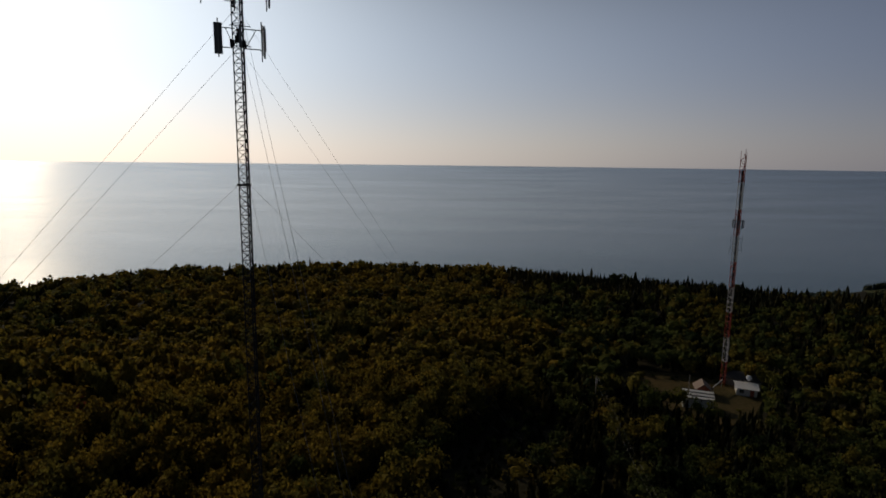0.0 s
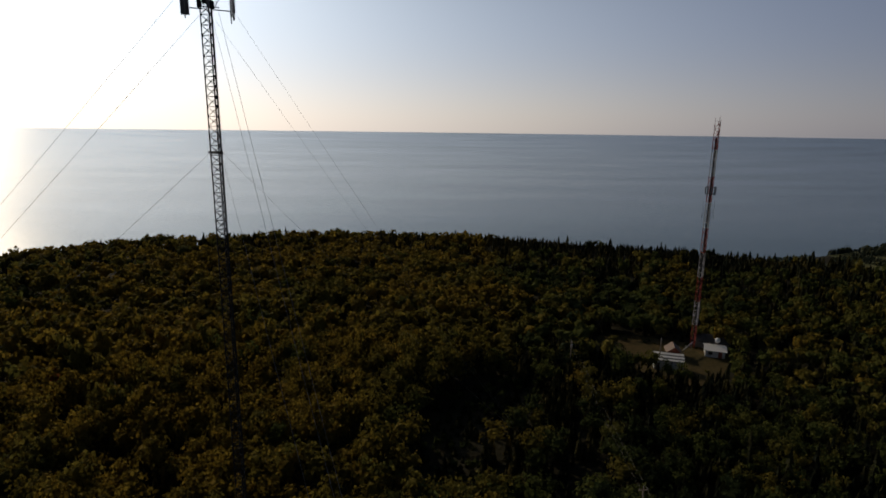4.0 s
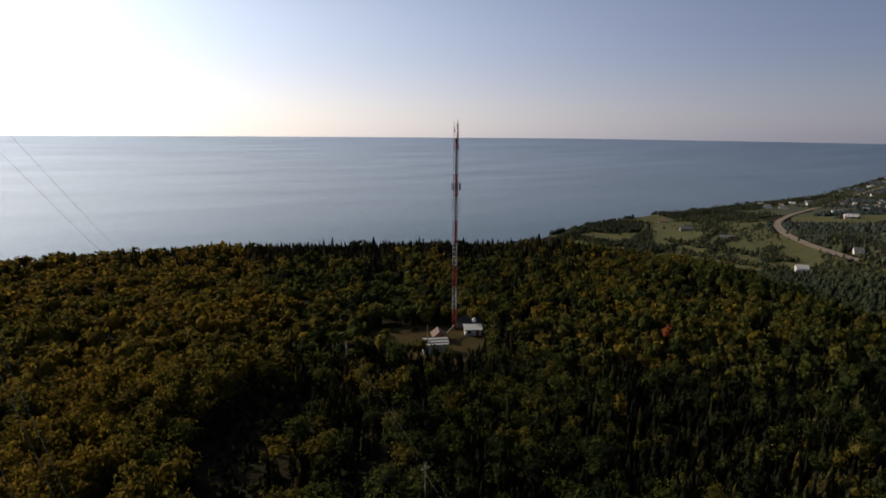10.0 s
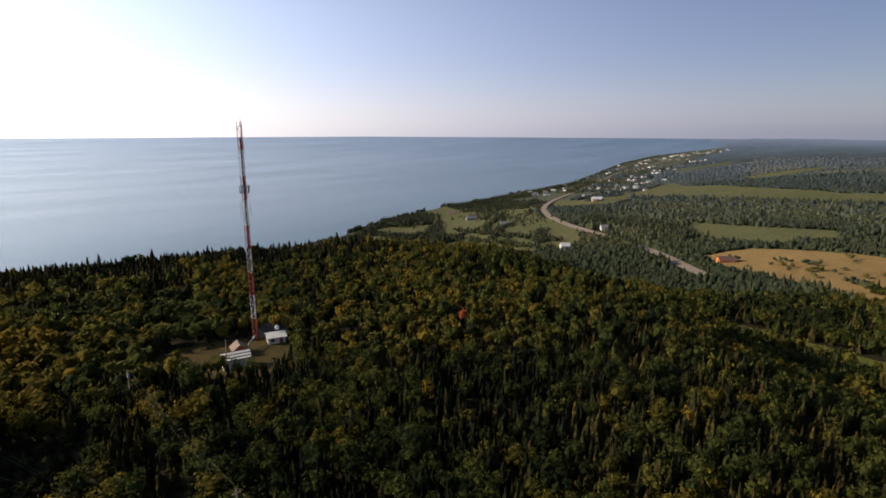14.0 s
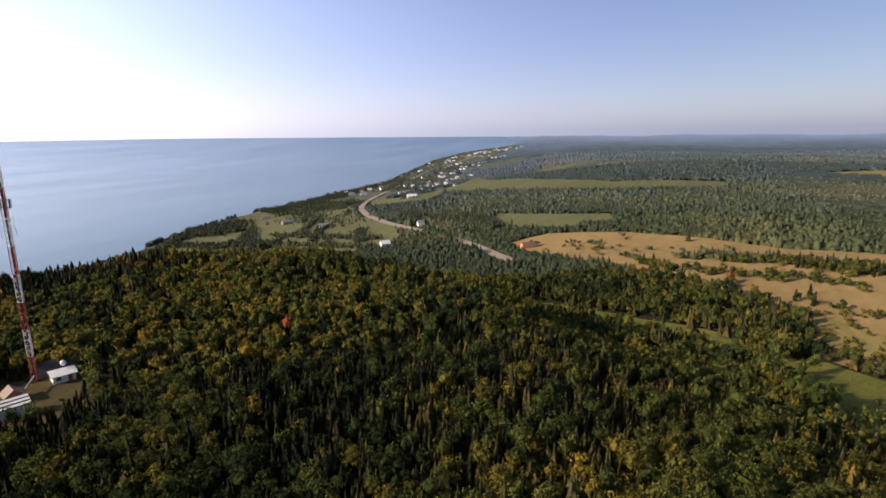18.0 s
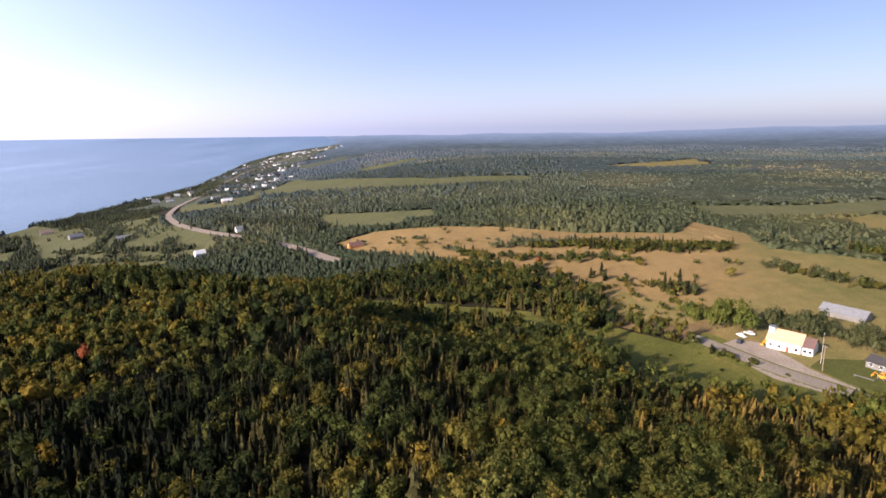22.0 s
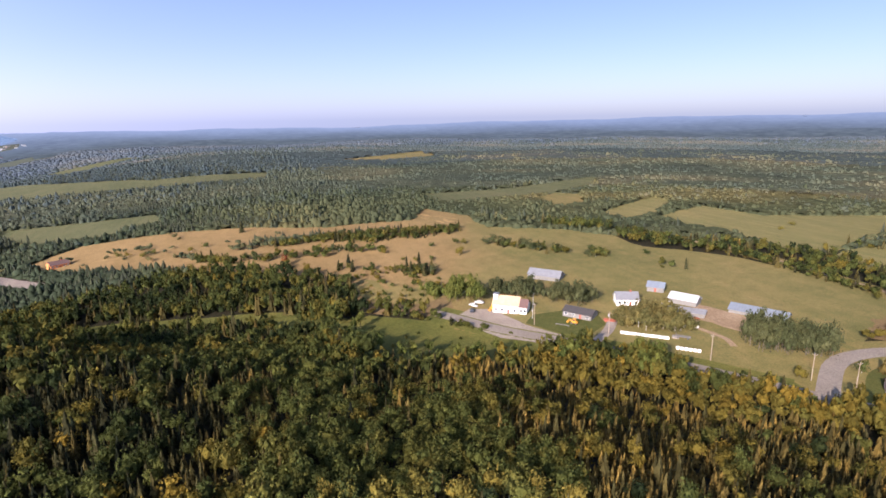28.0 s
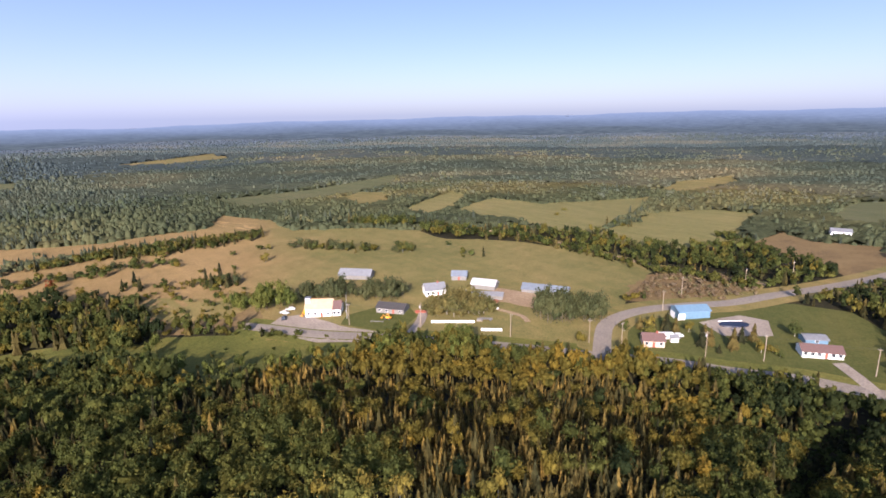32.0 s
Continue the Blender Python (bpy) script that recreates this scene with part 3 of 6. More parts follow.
OPEN.append([(94, 144), (96, 152), (108, 149), (106, 143)])
patch("yard", [(226, -92), (233, -104), (226, -114), (202, -118), (190, -123), (174, -130), (170, -124), (196, -103)], M_GRAVEL, "wide pale gravel yard beside the farmhouse", "yard", lift=0.45, cell=3.0)
patch("lawn", [(203, -119), (190, -124), (178, -132), (184, -148), (196, -152), (208, -140), (210, -126)], M_LAWN, "mown lawn round a dark bungalow", "lawn", lift=0.42, cell=3.0)
patch("yard", [(186, -197), (176, -188), (168, -184), (159, -190), (150, -196), (149, -202), (156, -206), (166, -203), (176, -200)], M_EARTH, "bare trampled earth by the barns", "yard", lift=0.42, cell=2.5)
patch("yard", [(92, -224), (80, -218), (66, -232), (72, -246), (84, -244)], M_GRAVEL, "gravel pad round a covered pool", "yard", lift=0.42, cell=3.0)
MAIN = [(445, 128), (470, 150), (486, 163), (519, 191), (557, 227), (601, 273), (635, 320), (703, 406), (785, 480), (926, 564), (1300, 708), (1937, 891), (2359, 952), (2746, 993)]
patch("field", [(950, 560), (1250, 700), (1500, 852), (2048, 1004), (2498, 1124), (3024, 1179), (3400, 1138), (3690, 1103), (3900, 1000), (3500, 930), (3050, 960), (2780, 900), (2400, 850), (1950, 780), (1450, 600), (1050, 470)], M_VILLAGE, "grassy ground round the coastal village", lift=0.1, free=False)
patch("field", [(612, 268), (640, 305), (710, 392), (792, 466), (930, 550), (1010, 585), (1060, 480), (990, 430), (900, 420), (800, 400), (720, 340), (650, 260)], M_GREEN, "rough green verge land by the highway", lift=0.08, free=False)
ribbon("road", MAIN, 10.5, M_HIGHWAY, "pale two-lane coastal highway with broad shoulders", step=10, lift=0.9, free=9)
NEAR = [(238, -88), (225, -95), (202, -107), (174, -127), (144, -147), (116, -164), (105, -170), (85, -183), (65, -192), (46, -202), (26, -208), (-10, -225), (-60, -246)]
ribbon("verge", NEAR, 17, M_MEADOW, "grassy verge along the farm road", "verge", lift=0.36, free=6.5)
ribbon("road", NEAR, 6.6, M_ASPHALT, "worn grey asphalt farm road", lift=0.5, free=6.5)
SIDE = [(103, -169), (110, -180), (118, -195), (119, -208), (115, -222), (106, -237), (92, -256), (82, -279), (70, -304), (53, -349), (40, -400)]
ribbon("verge", SIDE, 19, M_PASTURE, "grassy verge along the side road", "verge", lift=0.4, free=8.0)
ribbon("road", SIDE, 6.8, M_ASPHALT, "curving asphalt side road", lift=0.56, free=6.5)
ribbon("driveway", [(170, -128), (178, -143), (190, -158), (192, -172)], 4.4, M_GRAVEL, "pale gravel driveway to the farm", "driveway", lift=0.52, step=3, free=4)
ribbon("driveway", [(28, -207), (34, -214), (42, -222)], 4.5, M_GRAVEL, "gravel driveway by a white house", "driveway", lift=0.52, step=3, free=4)
ribbon("verge", [(316, -268), (255, -289), (206, -290), (142, -285), (90, -292)], 15, M_PASTURE, "rough grass beside the earth track", "verge", lift=0.2, free=3)
ribbon("track", [(316, -270), (255, -291), (206, -292), (142, -287), (90, -294)], 3.5, M_EARTH, "earth track along a hedge", "track", lift=0.4, free=3)


ribbon("track", [(178, -181), (170, -176), (160, -178), (150, -179), (144, -176)], 2.4, M_EARTH, "bare earth track bending through the farm pasture", "track", lift=0.45, step=3, free=2)
ribbon("track", [(172, -190), (162, -188), (152, -191)], 3.0, M_EARTH, "worn earth strip before the barns", "track", lift=0.5, step=3, free=2)
patch("field", [(322, -62), (300, -62), (262, -56), (252, -66), (236, -84), (228, -90), (236, -102), (252, -104), (276, -106), (292, -92)], M_SCRUB, "reddish brown dry scrub beside the farm yard", lift=0.12)
# ---- trees ----
RNG = np.random.default_rng(7)


def lattice_noise(x, y, size, seed):
    """Smooth random values between 0 and 1."""
    u, v = x / size, y / size
    i, j = np.floor(u), np.floor(v)
    fu, fv = smooth(u - i), smooth(v - j)

    def h(a, b):
        q = np.sin(a * 127.1 + b * 311.7 + seed * 74.7) * 43758.5453
        return q - np.floor(q)
    return (h(i, j) * (1 - fu) + h(i + 1, j) * fu) * (1 - fv) + (h(i, j + 1) * (1 - fu) + h(i + 1, j + 1) * fu) * fv


_g = (1 + 5 ** 0.5) / 2
ICO_V = np.array([(-1, _g, 0), (1, _g, 0), (-1, -_g, 0), (1, -_g, 0), (0, -1, _g), (0, 1, _g), (0, -1, -_g), (0, 1, -_g), (_g, 0, -1), (_g, 0, 1), (-_g, 0, -1), (-_g, 0, 1)], float)
ICO_V /= np.linalg.norm(ICO_V[0])
ICO_F = np.array([(0, 11, 5), (0, 5, 1), (0, 1, 7), (0, 7, 10), (0, 10, 11), (1, 5, 9), (5, 11, 4), (11, 10, 2), (10, 7, 6), (7, 1, 8),
                  (3, 9, 4), (3, 4, 2), (3, 2, 6), (3, 6, 8), (3, 8, 9), (4, 9, 5), (2, 4, 11), (6, 2, 10), (8, 6, 7), (9, 8, 1)])


def join_pieces(pieces):
    vs, fs, n = [], [], 0
    for v, f in pieces:
        vs.append(v)
        fs.append(np.asarray(f) + n)
        n += len(v)
    return np.concatenate(vs), np.concatenate(fs)


def trunk_piece(r, top, sides=5):
    a = np.arange(sides) * 2 * np.pi / sides
    lo = np.column_stack([np.cos(a) * r, np.sin(a) * r, 0 * a - 0.03])
    hi = np.column_stack([np.cos(a) * r * 0.4, np.sin(a) * r * 0.4, 0 * a + top])
    f = []
    for i in range(sides):
        j = (i + 1) % sides
        f += [(i, j, sides + j), (i, sides + j, sides + i)]
    return np.concatenate([lo, hi]), np.array(f)


def spruce_crown(rng, tiers, points):
    """Ragged whorls of drooping boughs; one unit high and about one unit wide."""
    pieces = []
    for k in range(tiers):
        u = k / tiers
        z0 = 0.10 + 0.86 * u
        z1 = min(1.0, z0 + 1.55 * 0.9 / tiers + 0.03)
        r = 0.5 * (1 - u) ** 0.85 + 0.03
        n = max(4, int(points * (1 - 0.45 * u)))
        a = (np.arange(2 * n) + rng.uniform(0, 2)) * np.pi / n + rng.uniform(-0.12, 0.12, 2 * n)
        rr = np.where(np.arange(2 * n) % 2 == 0, r * rng.uniform(0.8, 1.2, 2 * n), r * rng.uniform(0.45, 0.65, 2 * n))
        zz = z0 + np.where(np.arange(2 * n) % 2 == 0, -0.035, 0.02) + rng.uniform(-0.02, 0.02, 2 * n)
        v = np.column_stack([np.cos(a) * rr, np.sin(a) * rr, zz])
        v = np.vstack([v, [(rng.uniform(-0.015, 0.015), rng.uniform(-0.015, 0.015), z1)]])
        f = [(i, (i + 1) % (2 * n), 2 * n) for i in range(2 * n)]
        pieces.append((v, f))
    return join_pieces(pieces)


def leaf_crown(rng, lumps, leaves, leaf_size, low=0.28, cores=2, core=1.0):
    """Clumps of foliage with loose sprays of leaves over them; one unit high and wide."""
    pieces, centres = [], []
    for k in range(lumps):
        if k == 0:
            c, r = np.array([0, 0, 0.62]), 0.30
        else:
            a, z = rng.uniform(0, 2 * np.pi), rng.uniform(low + 0.12, 0.88)
            reach = 0.34 * math.sqrt(max(0.05, 1 - ((z - 0.58) / 0.42) ** 2)) * rng.uniform(0.7, 1.1)
            c, r = np.array([np.cos(a) * reach, np.sin(a) * reach, z]), rng.uniform(0.13, 0.2)
            if lumps < 5:
                r *= 1.5
        v = ICO_V * r * core * rng.uniform(0.75, 1.2, (12, 1)) * np.array([1, 1, 0.9]) + c
        if k < cores:
            pieces.append((v, ICO_F[v[ICO_F].mean(1)[:, 2] > c[2] - 0.3 * r]))
        centres.append((c, r))
    for _ in range(leaves):
        c, r = centres[rng.integers(len(centres))]
        d = rng.normal(size=3)
        d /= np.linalg.norm(d)
        d[2] = abs(d[2]) if rng.random() < 0.7 else d[2]
        p = c + d * r * rng.uniform(0.9, 1.22)
        n = d + rng.normal(size=3) * 0.6
        n /= np.linalg.norm(n)
        t = np.cross(n, rng.normal(size=3))
        t /= np.linalg.norm(t) + 1e-9
        b = np.cross(n, t)
        s = leaf_size * rng.uniform(0.6, 1.3)
        pieces.append((np.array([p + t * s, p + b * s * 0.8, p - t * s, p - b * s * 0.7]), [(0, 1, 2), (0, 2, 3)]))
    return join_pieces(pieces)


def dome_crown(rng):
    """A small rounded crown for trees far away."""
    n = 5
    a = np.arange(n) * 2 * np.pi / n
    lo = np.column_stack([np.cos(a) * 0.5 * rng.uniform(0.8, 1.15, n), np.sin(a) * 0.5 * rng.uniform(0.8, 1.15, n), np.full(n, 0.3)])
    hi = np.column_stack([np.cos(a + 0.6) * 0.34, np.sin(a + 0.6) * 0.34, rng.uniform(0.68, 0.86, n)])
    top = np.array([(rng.uniform(-0.1, 0.1), rng.uniform(-0.1, 0.1), 1.0)])
    f = []
    for i in range(n):
        j = (i + 1) % n
        f += [(i, j, n + i), (j, n + j, n + i), (n + i, n + j, 2 * n)]
    return np.concatenate([lo, hi, top]), np.array(f)


SPRUCE = {"near": [spruce_crown(RNG, 8, 6) for _ in range(6)], "mid": [spruce_crown(RNG, 4, 4) for _ in range(5)], "far": [spruce_crown(RNG, 2, 3) for _ in range(4)]}
LEAFY = {"near": [leaf_crown(RNG, 11, 196, 0.047, cores=4, core=0.8) for _ in range(7)], "mid": [leaf_crown(RNG, 5, 32, 0.098, cores=3) for _ in range(6)],
         "far": [leaf_crown(RNG, 2, 0, 0.1, cores=2) for _ in range(6)], "dot": [dome_crown(RNG) for _ in range(6)]}


def plant(name, crowns, trees, mat, label, category="forest", soft=False):
    """All the crowns of a stretch of wood as one object. trees: x, y, height, width, tint, sink."""
    if len(trees) == 0:
        return None
    trees = np.asarray(trees)
    kind = RNG.integers(len(crowns), size=len(trees))
    vs, fs, ts, n = [], [], [], 0
    for k, (cv, cf) in enumerate(crowns):
        t = trees[kind == k]
        if not len(t):
            continue
        a = RNG.uniform(0, 2 * np.pi, len(t))
        ca, sa = np.cos(a)[:, None], np.sin(a)[:, None]
        lean = RNG.normal(0, 0.025, (len(t), 2))
        x = (cv[None, :, 0] * ca - cv[None, :, 1] * sa) * t[:, 3:4] + lean[:, :1] * cv[None, :, 2] * t[:, 2:3] + t[:, 0:1]
        y = (cv[None, :, 0] * sa + cv[None, :, 1] * ca) * t[:, 3:4] + lean[:, 1:] * cv[None, :, 2] * t[:, 2:3] + t[:, 1:2]
        z = cv[None, :, 2] * t[:, 2:3] + (height(t[:, 0], t[:, 1]) - t[:, 5])[:, None]
        vs.append(np.stack([x, y, z], -1).reshape(-1, 3))
        f = cf[None] + (np.arange(len(t)) * len(cv))[:, None, None] + n
        fs.append(f.reshape(-1, 3))
        ts.append(np.repeat(t[:, 4], len(cv)))
        n += len(t) * len(cv)
    ob = mesh_from(name, np.concatenate(vs), np.concatenate(fs), mat, np.concatenate(ts), soft)
    return tagged(ob, label, category, kind="stuff")


def sites(r0, r1, spacing, b0, b1):
    """Uneven planting places between two distances and two bearings."""
    out, r = [], r0
    while r < r1:
        s = spacing(r)
        n = int(np.radians(b1 - b0) * r / s)
        a = np.radians(b0) + (np.arange(n) + RNG.uniform(-0.42, 0.42, n)) / max(n, 1) * np.radians(b1 - b0)
        q = r + RNG.uniform(-0.45, 0.45, n) * s
        out.append(np.column_stack([q * np.sin(a), q * np.cos(a)]))
        r += s
    return np.concatenate(out)


SETTLED = [(540, 305), (651, 312), (684, 273), (493, 126), (674, 480), (724, 587), (798, 698), (990, 489), (1086, 564), (94, -440), (1172, 726)]


def wooded(p):
    x, y = p[:, 0], p[:, 1]
    ok = inland(x, y) > 8
    for pts in OPEN:
        ok &= ~in_polygon(x, y, pts)
    for pts, w in LINES:
        ok &= near_line(x, y, pts) > w
    for hx, hy in SETTLED:
        ok &= np.hypot(x - hx, y - hy) > 13
    d = np.hypot(x, y)
    shore = near_line(x, y, MAIN) < 150
    thin = lattice_noise(x, y, 60, 11)
    ok &= ~(shore & (d > 900) & (thin > 0.34))
    ok &= ~((inland(x, y) < 160) & (d > 800) & (x > 0) & (thin > 0.45))
    ok &= ~((d < 210) & (lattice_noise(x, y, 5.5, 31) > 0.93))
    return p[ok]


def slope_spruces(x, y):
    """The dense young spruces on the slope towards the farm road."""
    az, d = np.degrees(np.arctan2(x, y)), np.hypot(x, y)
    return (az > 117) & (az < 156) & (d < 178 - 14 * lattice_noise(x, y, 20, 41))


def share_of_spruce(x, y):
    az, d = np.degrees(np.arctan2(x, y)), np.hypot(x, y)
    s = np.interp(az, [-60, 0, 12, 30, 45, 85, 98, 112, 119, 142, 154, 165, 180], [0.10, 0.12, 0.42, 0.66, 0.66, 0.74, 0.55, 0.5, 0.82, 0.82, 0.55, 0.35, 0.3])
    s = s + 0.5 * smooth((d - 250) / 60) * (az < 40) - 0.42 * smooth((d - 150) / 50) * (az > 42) * (az < 105)
    s = s - 0.26 * smooth((d - 140) / 40) * (az > 12) * (az <= 42) * (d < 240)
    s = np.where((d > 230) & (az > 42) & (az < 165), 0.16, s)
    s = np.where(d > 420, 0.10, s)
    s = np.where((d > 420) & (az > 55) & (az < 96), 0.40, s)
    s = s + 0.6 * (lattice_noise(x, y, 24, 3) - 0.5) + 0.3 * (lattice_noise(x, y, 70, 5) - 0.5)
    s = np.where(slope_spruces(x, y), 0.86 + 0.2 * (lattice_noise(x, y, 14, 3) - 0.5), s)
    edge = (near_line(x, y, NEAR) < 44) & (d < 330) & ~slope_spruces(x, y)
    s = np.where(edge, np.minimum(s, 0.14), s)
    for cx, cy, r in ((91, -20, 17), (86, -36, 15), (76, -24, 13), (76, -46, 11), (62, 12, 10), (150, -20, 14), (97, -12, 11), (105, -40, 8)):
        s = np.where(np.hypot(x - cx, y - cy) < r, 0.03, s)
    return s


def hue(x, y, spruce):
    n = 0.55 * lattice_noise(x, y, 38, 21) + 0.45 * lattice_noise(x, y, 9, 22)
    az, d = np.degrees(np.arctan2(x, y)), np.hypot(x, y)
    if spruce:
        # spruce tints lowered by bearing to imitate backlight, past 160 deep shade
        return np.clip(0.10 + 0.7 * n + RNG.normal(0, 0.2, len(x)) + 0.26 * smooth((az - 102) / 12) * (d < 260) - 0.12 * smooth((az - 62) / 8) * smooth((108 - az) / 8) * (d < 200) + 0.05 * ((az > 106) & (az < 130) & (d > 112) & (d < 190)) - 0.32 * smooth((az - 8) / 12) * (az < 62) - 0.15 * ((az > 20) & (az < 80) & (d < 135)) - 0.2 * (az > 160), 0, 0.93)
    # tints raised at the left for sun glare, lowered elsewhere for shade
    base = -0.12 + 0.95 * n + RNG.normal(0, 0.2, len(x)) + 0.1 * ((az > 112) & (d < 260)) + 0.44 * (1 - smooth((az - 6) / 8)) + 0.06 * smooth((az - 30) / 12) * smooth((112 - az) / 10) * (d > 110) * (d < 330) - 0.16 * smooth((az - 12) / 10) * smooth((75 - az) / 20) * (d < 150) - 0.16 * (az > 160) - 0.2 * ((d > 420) & (az < 105)) + 0.14 * ((d > 420) & (az > 116)) + 0.13 * ((az > 120) & (az < 160) & (d < 260)) + 0.08 * ((az > 111) & (az < 137) & (d > 112) & (d < 205)) + 0.03 * ((d > 150) & (d < 420) & (az > 20) & (az < 74)) - 0.12 * ((d > 225) & (d < 420) & (az > 74) & (az < 112))
    for cx, cy, r, v in ((-3, 159, 16, 0.84), (14, 150, 9, 0.76), (91, -20, 17, 0.36), (86, -36, 15, 0.38), (76, -24, 13, 0.38), (76, -46, 11, 0.38), (150, -20, 22, 0.36), (123, -7, 17, 0.28), (139, -51, 12, 0.40), (105, -40, 11, 0.38), (97, -12, 13, 0.36), (186, -12, 20, 0.34), (156, 13, 18, 0.24), (114, 17, 14, 0.22), (130, -110, 22, 0.74), (112, -80, 9, 0.75)):
        k = np.hypot(x - cx, y - cy) < r
        base = np.where(k, v + RNG.normal(0, 0.08, len(x)), base)
    red = (RNG.random(len(x)) < 0.0008) & (d < 330)
    return np.where(red, 1.0, np.clip(base, 0, 0.97))


def near_road(p):
    """Trees keep lower beside the open stretches of the farm road."""
    k = (np.abs(p[:, 0] - 200) < 32) | (np.abs(p[:, 0] - 50) < 34)
    return np.where(k, 0.72 + 0.28 * smooth((near_line(p[:, 0], p[:, 1], NEAR) - 6) / 24), 1.0)


def stand(p, level, bigger=1.0):
    """Splits places into spruces and broadleaved trees, with their sizes."""
    x, y = p[:, 0], p[:, 1]
    k = RNG.random(len(p)) < share_of_spruce(x, y)
    a, b = p[k], p[~k]
    if level in ("near", "mid"):
        more = np.where(slope_spruces(a[:, 0], a[:, 1]), 0.95, 0.55)
        pick = [a[RNG.random(len(a)) < more * q] for q in (1.0, 0.6)]
        a = np.concatenate([a] + [e + RNG.uniform(-1.3, 1.3, e.shape) for e in pick])
    n1 = lattice_noise(a[:, 0], a[:, 1], 30, 8)
    h1 = (3.0 + 2.2 * n1 + RNG.gamma(2.0, 0.55, len(a))) * (1 + 0.2 * (bigger - 1))
    tall = RNG.random(len(a)) < 0.05
    h1 = h1 * np.where(tall, 1.4, 1.0)
    h1 = h1 * near_road(a) * (1 + 0.45 * (np.hypot(a[:, 0], a[:, 1]) > 225) * (a[:, 0] > 200) * (a[:, 1] > -150))
    h1 = h1 * np.where(slope_spruces(a[:, 0], a[:, 1]), 0.86, 1.0)
    w1 = h1 * RNG.uniform(0.31, 0.45, len(a)) * (1 + 0.6 * (bigger - 1))
    if level in ("near", "mid"):
        b = b[RNG.random(len(b)) < np.where(np.degrees(np.arctan2(b[:, 0], b[:, 1])) < 22, 0.55, 0.76)]
    n2 = lattice_noise(b[:, 0], b[:, 1], 30, 9)
    h2 = (5.0 + 2.6 * n2 + RNG.normal(0, 0.8, len(b))) * (1 + 0.25 * (bigger - 1))
    h2 = h2 * near_road(b) * (1 + 0.3 * (np.hypot(b[:, 0], b[:, 1]) > 225) * (b[:, 0] > 200) * (b[:, 1] > -150))
    az = np.degrees(np.arctan2(b[:, 0], b[:, 1]))
    nl = near_line(b[:, 0], b[:, 1], NEAR)
    h2 = h2 * np.where((az > 122) & (nl < 24), RNG.uniform(1.1, 1.6, len(b)), np.where((az > 104) & (nl < 44), 1.15, 1.0))
    h2 = h2 * np.where(az < 25, 1.17, 1.0) * np.where((az < 8) & (b[:, 1] < 150) & (b[:, 1] > 60), 1.35, 1.0)
    w2 = np.where(az < 25, RNG.uniform(5.4, 8.4, len(b)), RNG.uniform(3.6, 6.0, len(b))) * bigger
    sp = np.column_stack([a, h1, np.where(tall, w1 * 0.8, w1), hue(a[:, 0], a[:, 1], True) * np.where(tall, 0.5, 1.0), np.full(len(a), 0.2)])
    lf = np.column_stack([b, h2, w2, hue(b[:, 0], b[:, 1], False), np.full(len(b), 0.4)])
    return sp, lf


B0, B1 = -50, 186
near_p = wooded(sites(62, 150, lambda r: 2.4 + (r - 62) * 0.003, B0, B1))
_az, _d = np.degrees(np.arctan2(near_p[:, 0], near_p[:, 1])), np.hypot(near_p[:, 0], near_p[:, 1])
single = (_az > 66) & (_az < 140) & (_d > 76.5) & (_d < 83)
sp1, lf1 = stand(near_p[~single], "near")
plant("spruce_wood", SPRUCE["near"], sp1, M_SPRUCE, "dense dark green spruces on the hilltop")
plant("hardwood_wood", LEAFY["near"], lf1, M_LEAF, "rounded broadleaved trees turning yellow on the hilltop")
mid_p = wooded(sites(151, 400, lambda r: 2.95 + (r - 150) * 0.006, B0, B1))
sp2, lf2 = stand(mid_p, "mid", 1.12)
plant("spruce_wood", SPRUCE["mid"], sp2, M_SPRUCE, "spruce wood along the hill crest")
plant("hardwood_wood", LEAFY["mid"], lf2, M_LEAF, "autumn-tinged broadleaved wood on the hill")
far_p = wooded(sites(401, 1500, lambda r: 3.4 + (r - 400) * 0.0052, 34, B1))
_d = np.hypot(far_p[:, 0], far_p[:, 1])
sp3, lf3 = stand(far_p, "far", 1.25)
sp3[:, 2] *= 0.95
lf3[:, 2] *= 0.86 + 0.3 * lattice_noise(lf3[:, 0], lf3[:, 1], 90, 51)
lf3[:, 3] *= np.exp(RNG.normal(0, 0.22, len(lf3))) * (1.12 + 0.35 * smooth((np.hypot(lf3[:, 0], lf3[:, 1]) - 450) / 900))
lf3[:, 5] += 2.6
_slim = RNG.random(len(lf3)) < 0.28
lf3[:, 2] *= np.where(_slim, RNG.uniform(0.95, 1.3, len(lf3)), RNG.uniform(0.75, 1.1, len(lf3)))
lf3[:, 3] *= np.where(_slim, 0.66, 1.05)
sp3[:, 5] += 0.8


def stands(x, y):
    """Broad patches of darker and lighter woodland."""
    return 0.55 * lattice_noise(x, y, 170, 61) + 0.45 * lattice_noise(x * 0.6 + y * 0.8, (y * 0.6 - x * 0.8) * 2.2, 120, 62)


lf3 = lf3[lattice_noise(lf3[:, 0], lf3[:, 1], 13, 71) < 0.86]
lf3[:, 4] = np.clip(0.12 * lf3[:, 4] + 1.15 * (stands(lf3[:, 0], lf3[:, 1]) - 0.27) + RNG.normal(0, 0.045, len(lf3)) - 0.22 * (1 - smooth((np.degrees(np.arctan2(lf3[:, 0], lf3[:, 1])) - 72) / 22)), 0, 0.97)


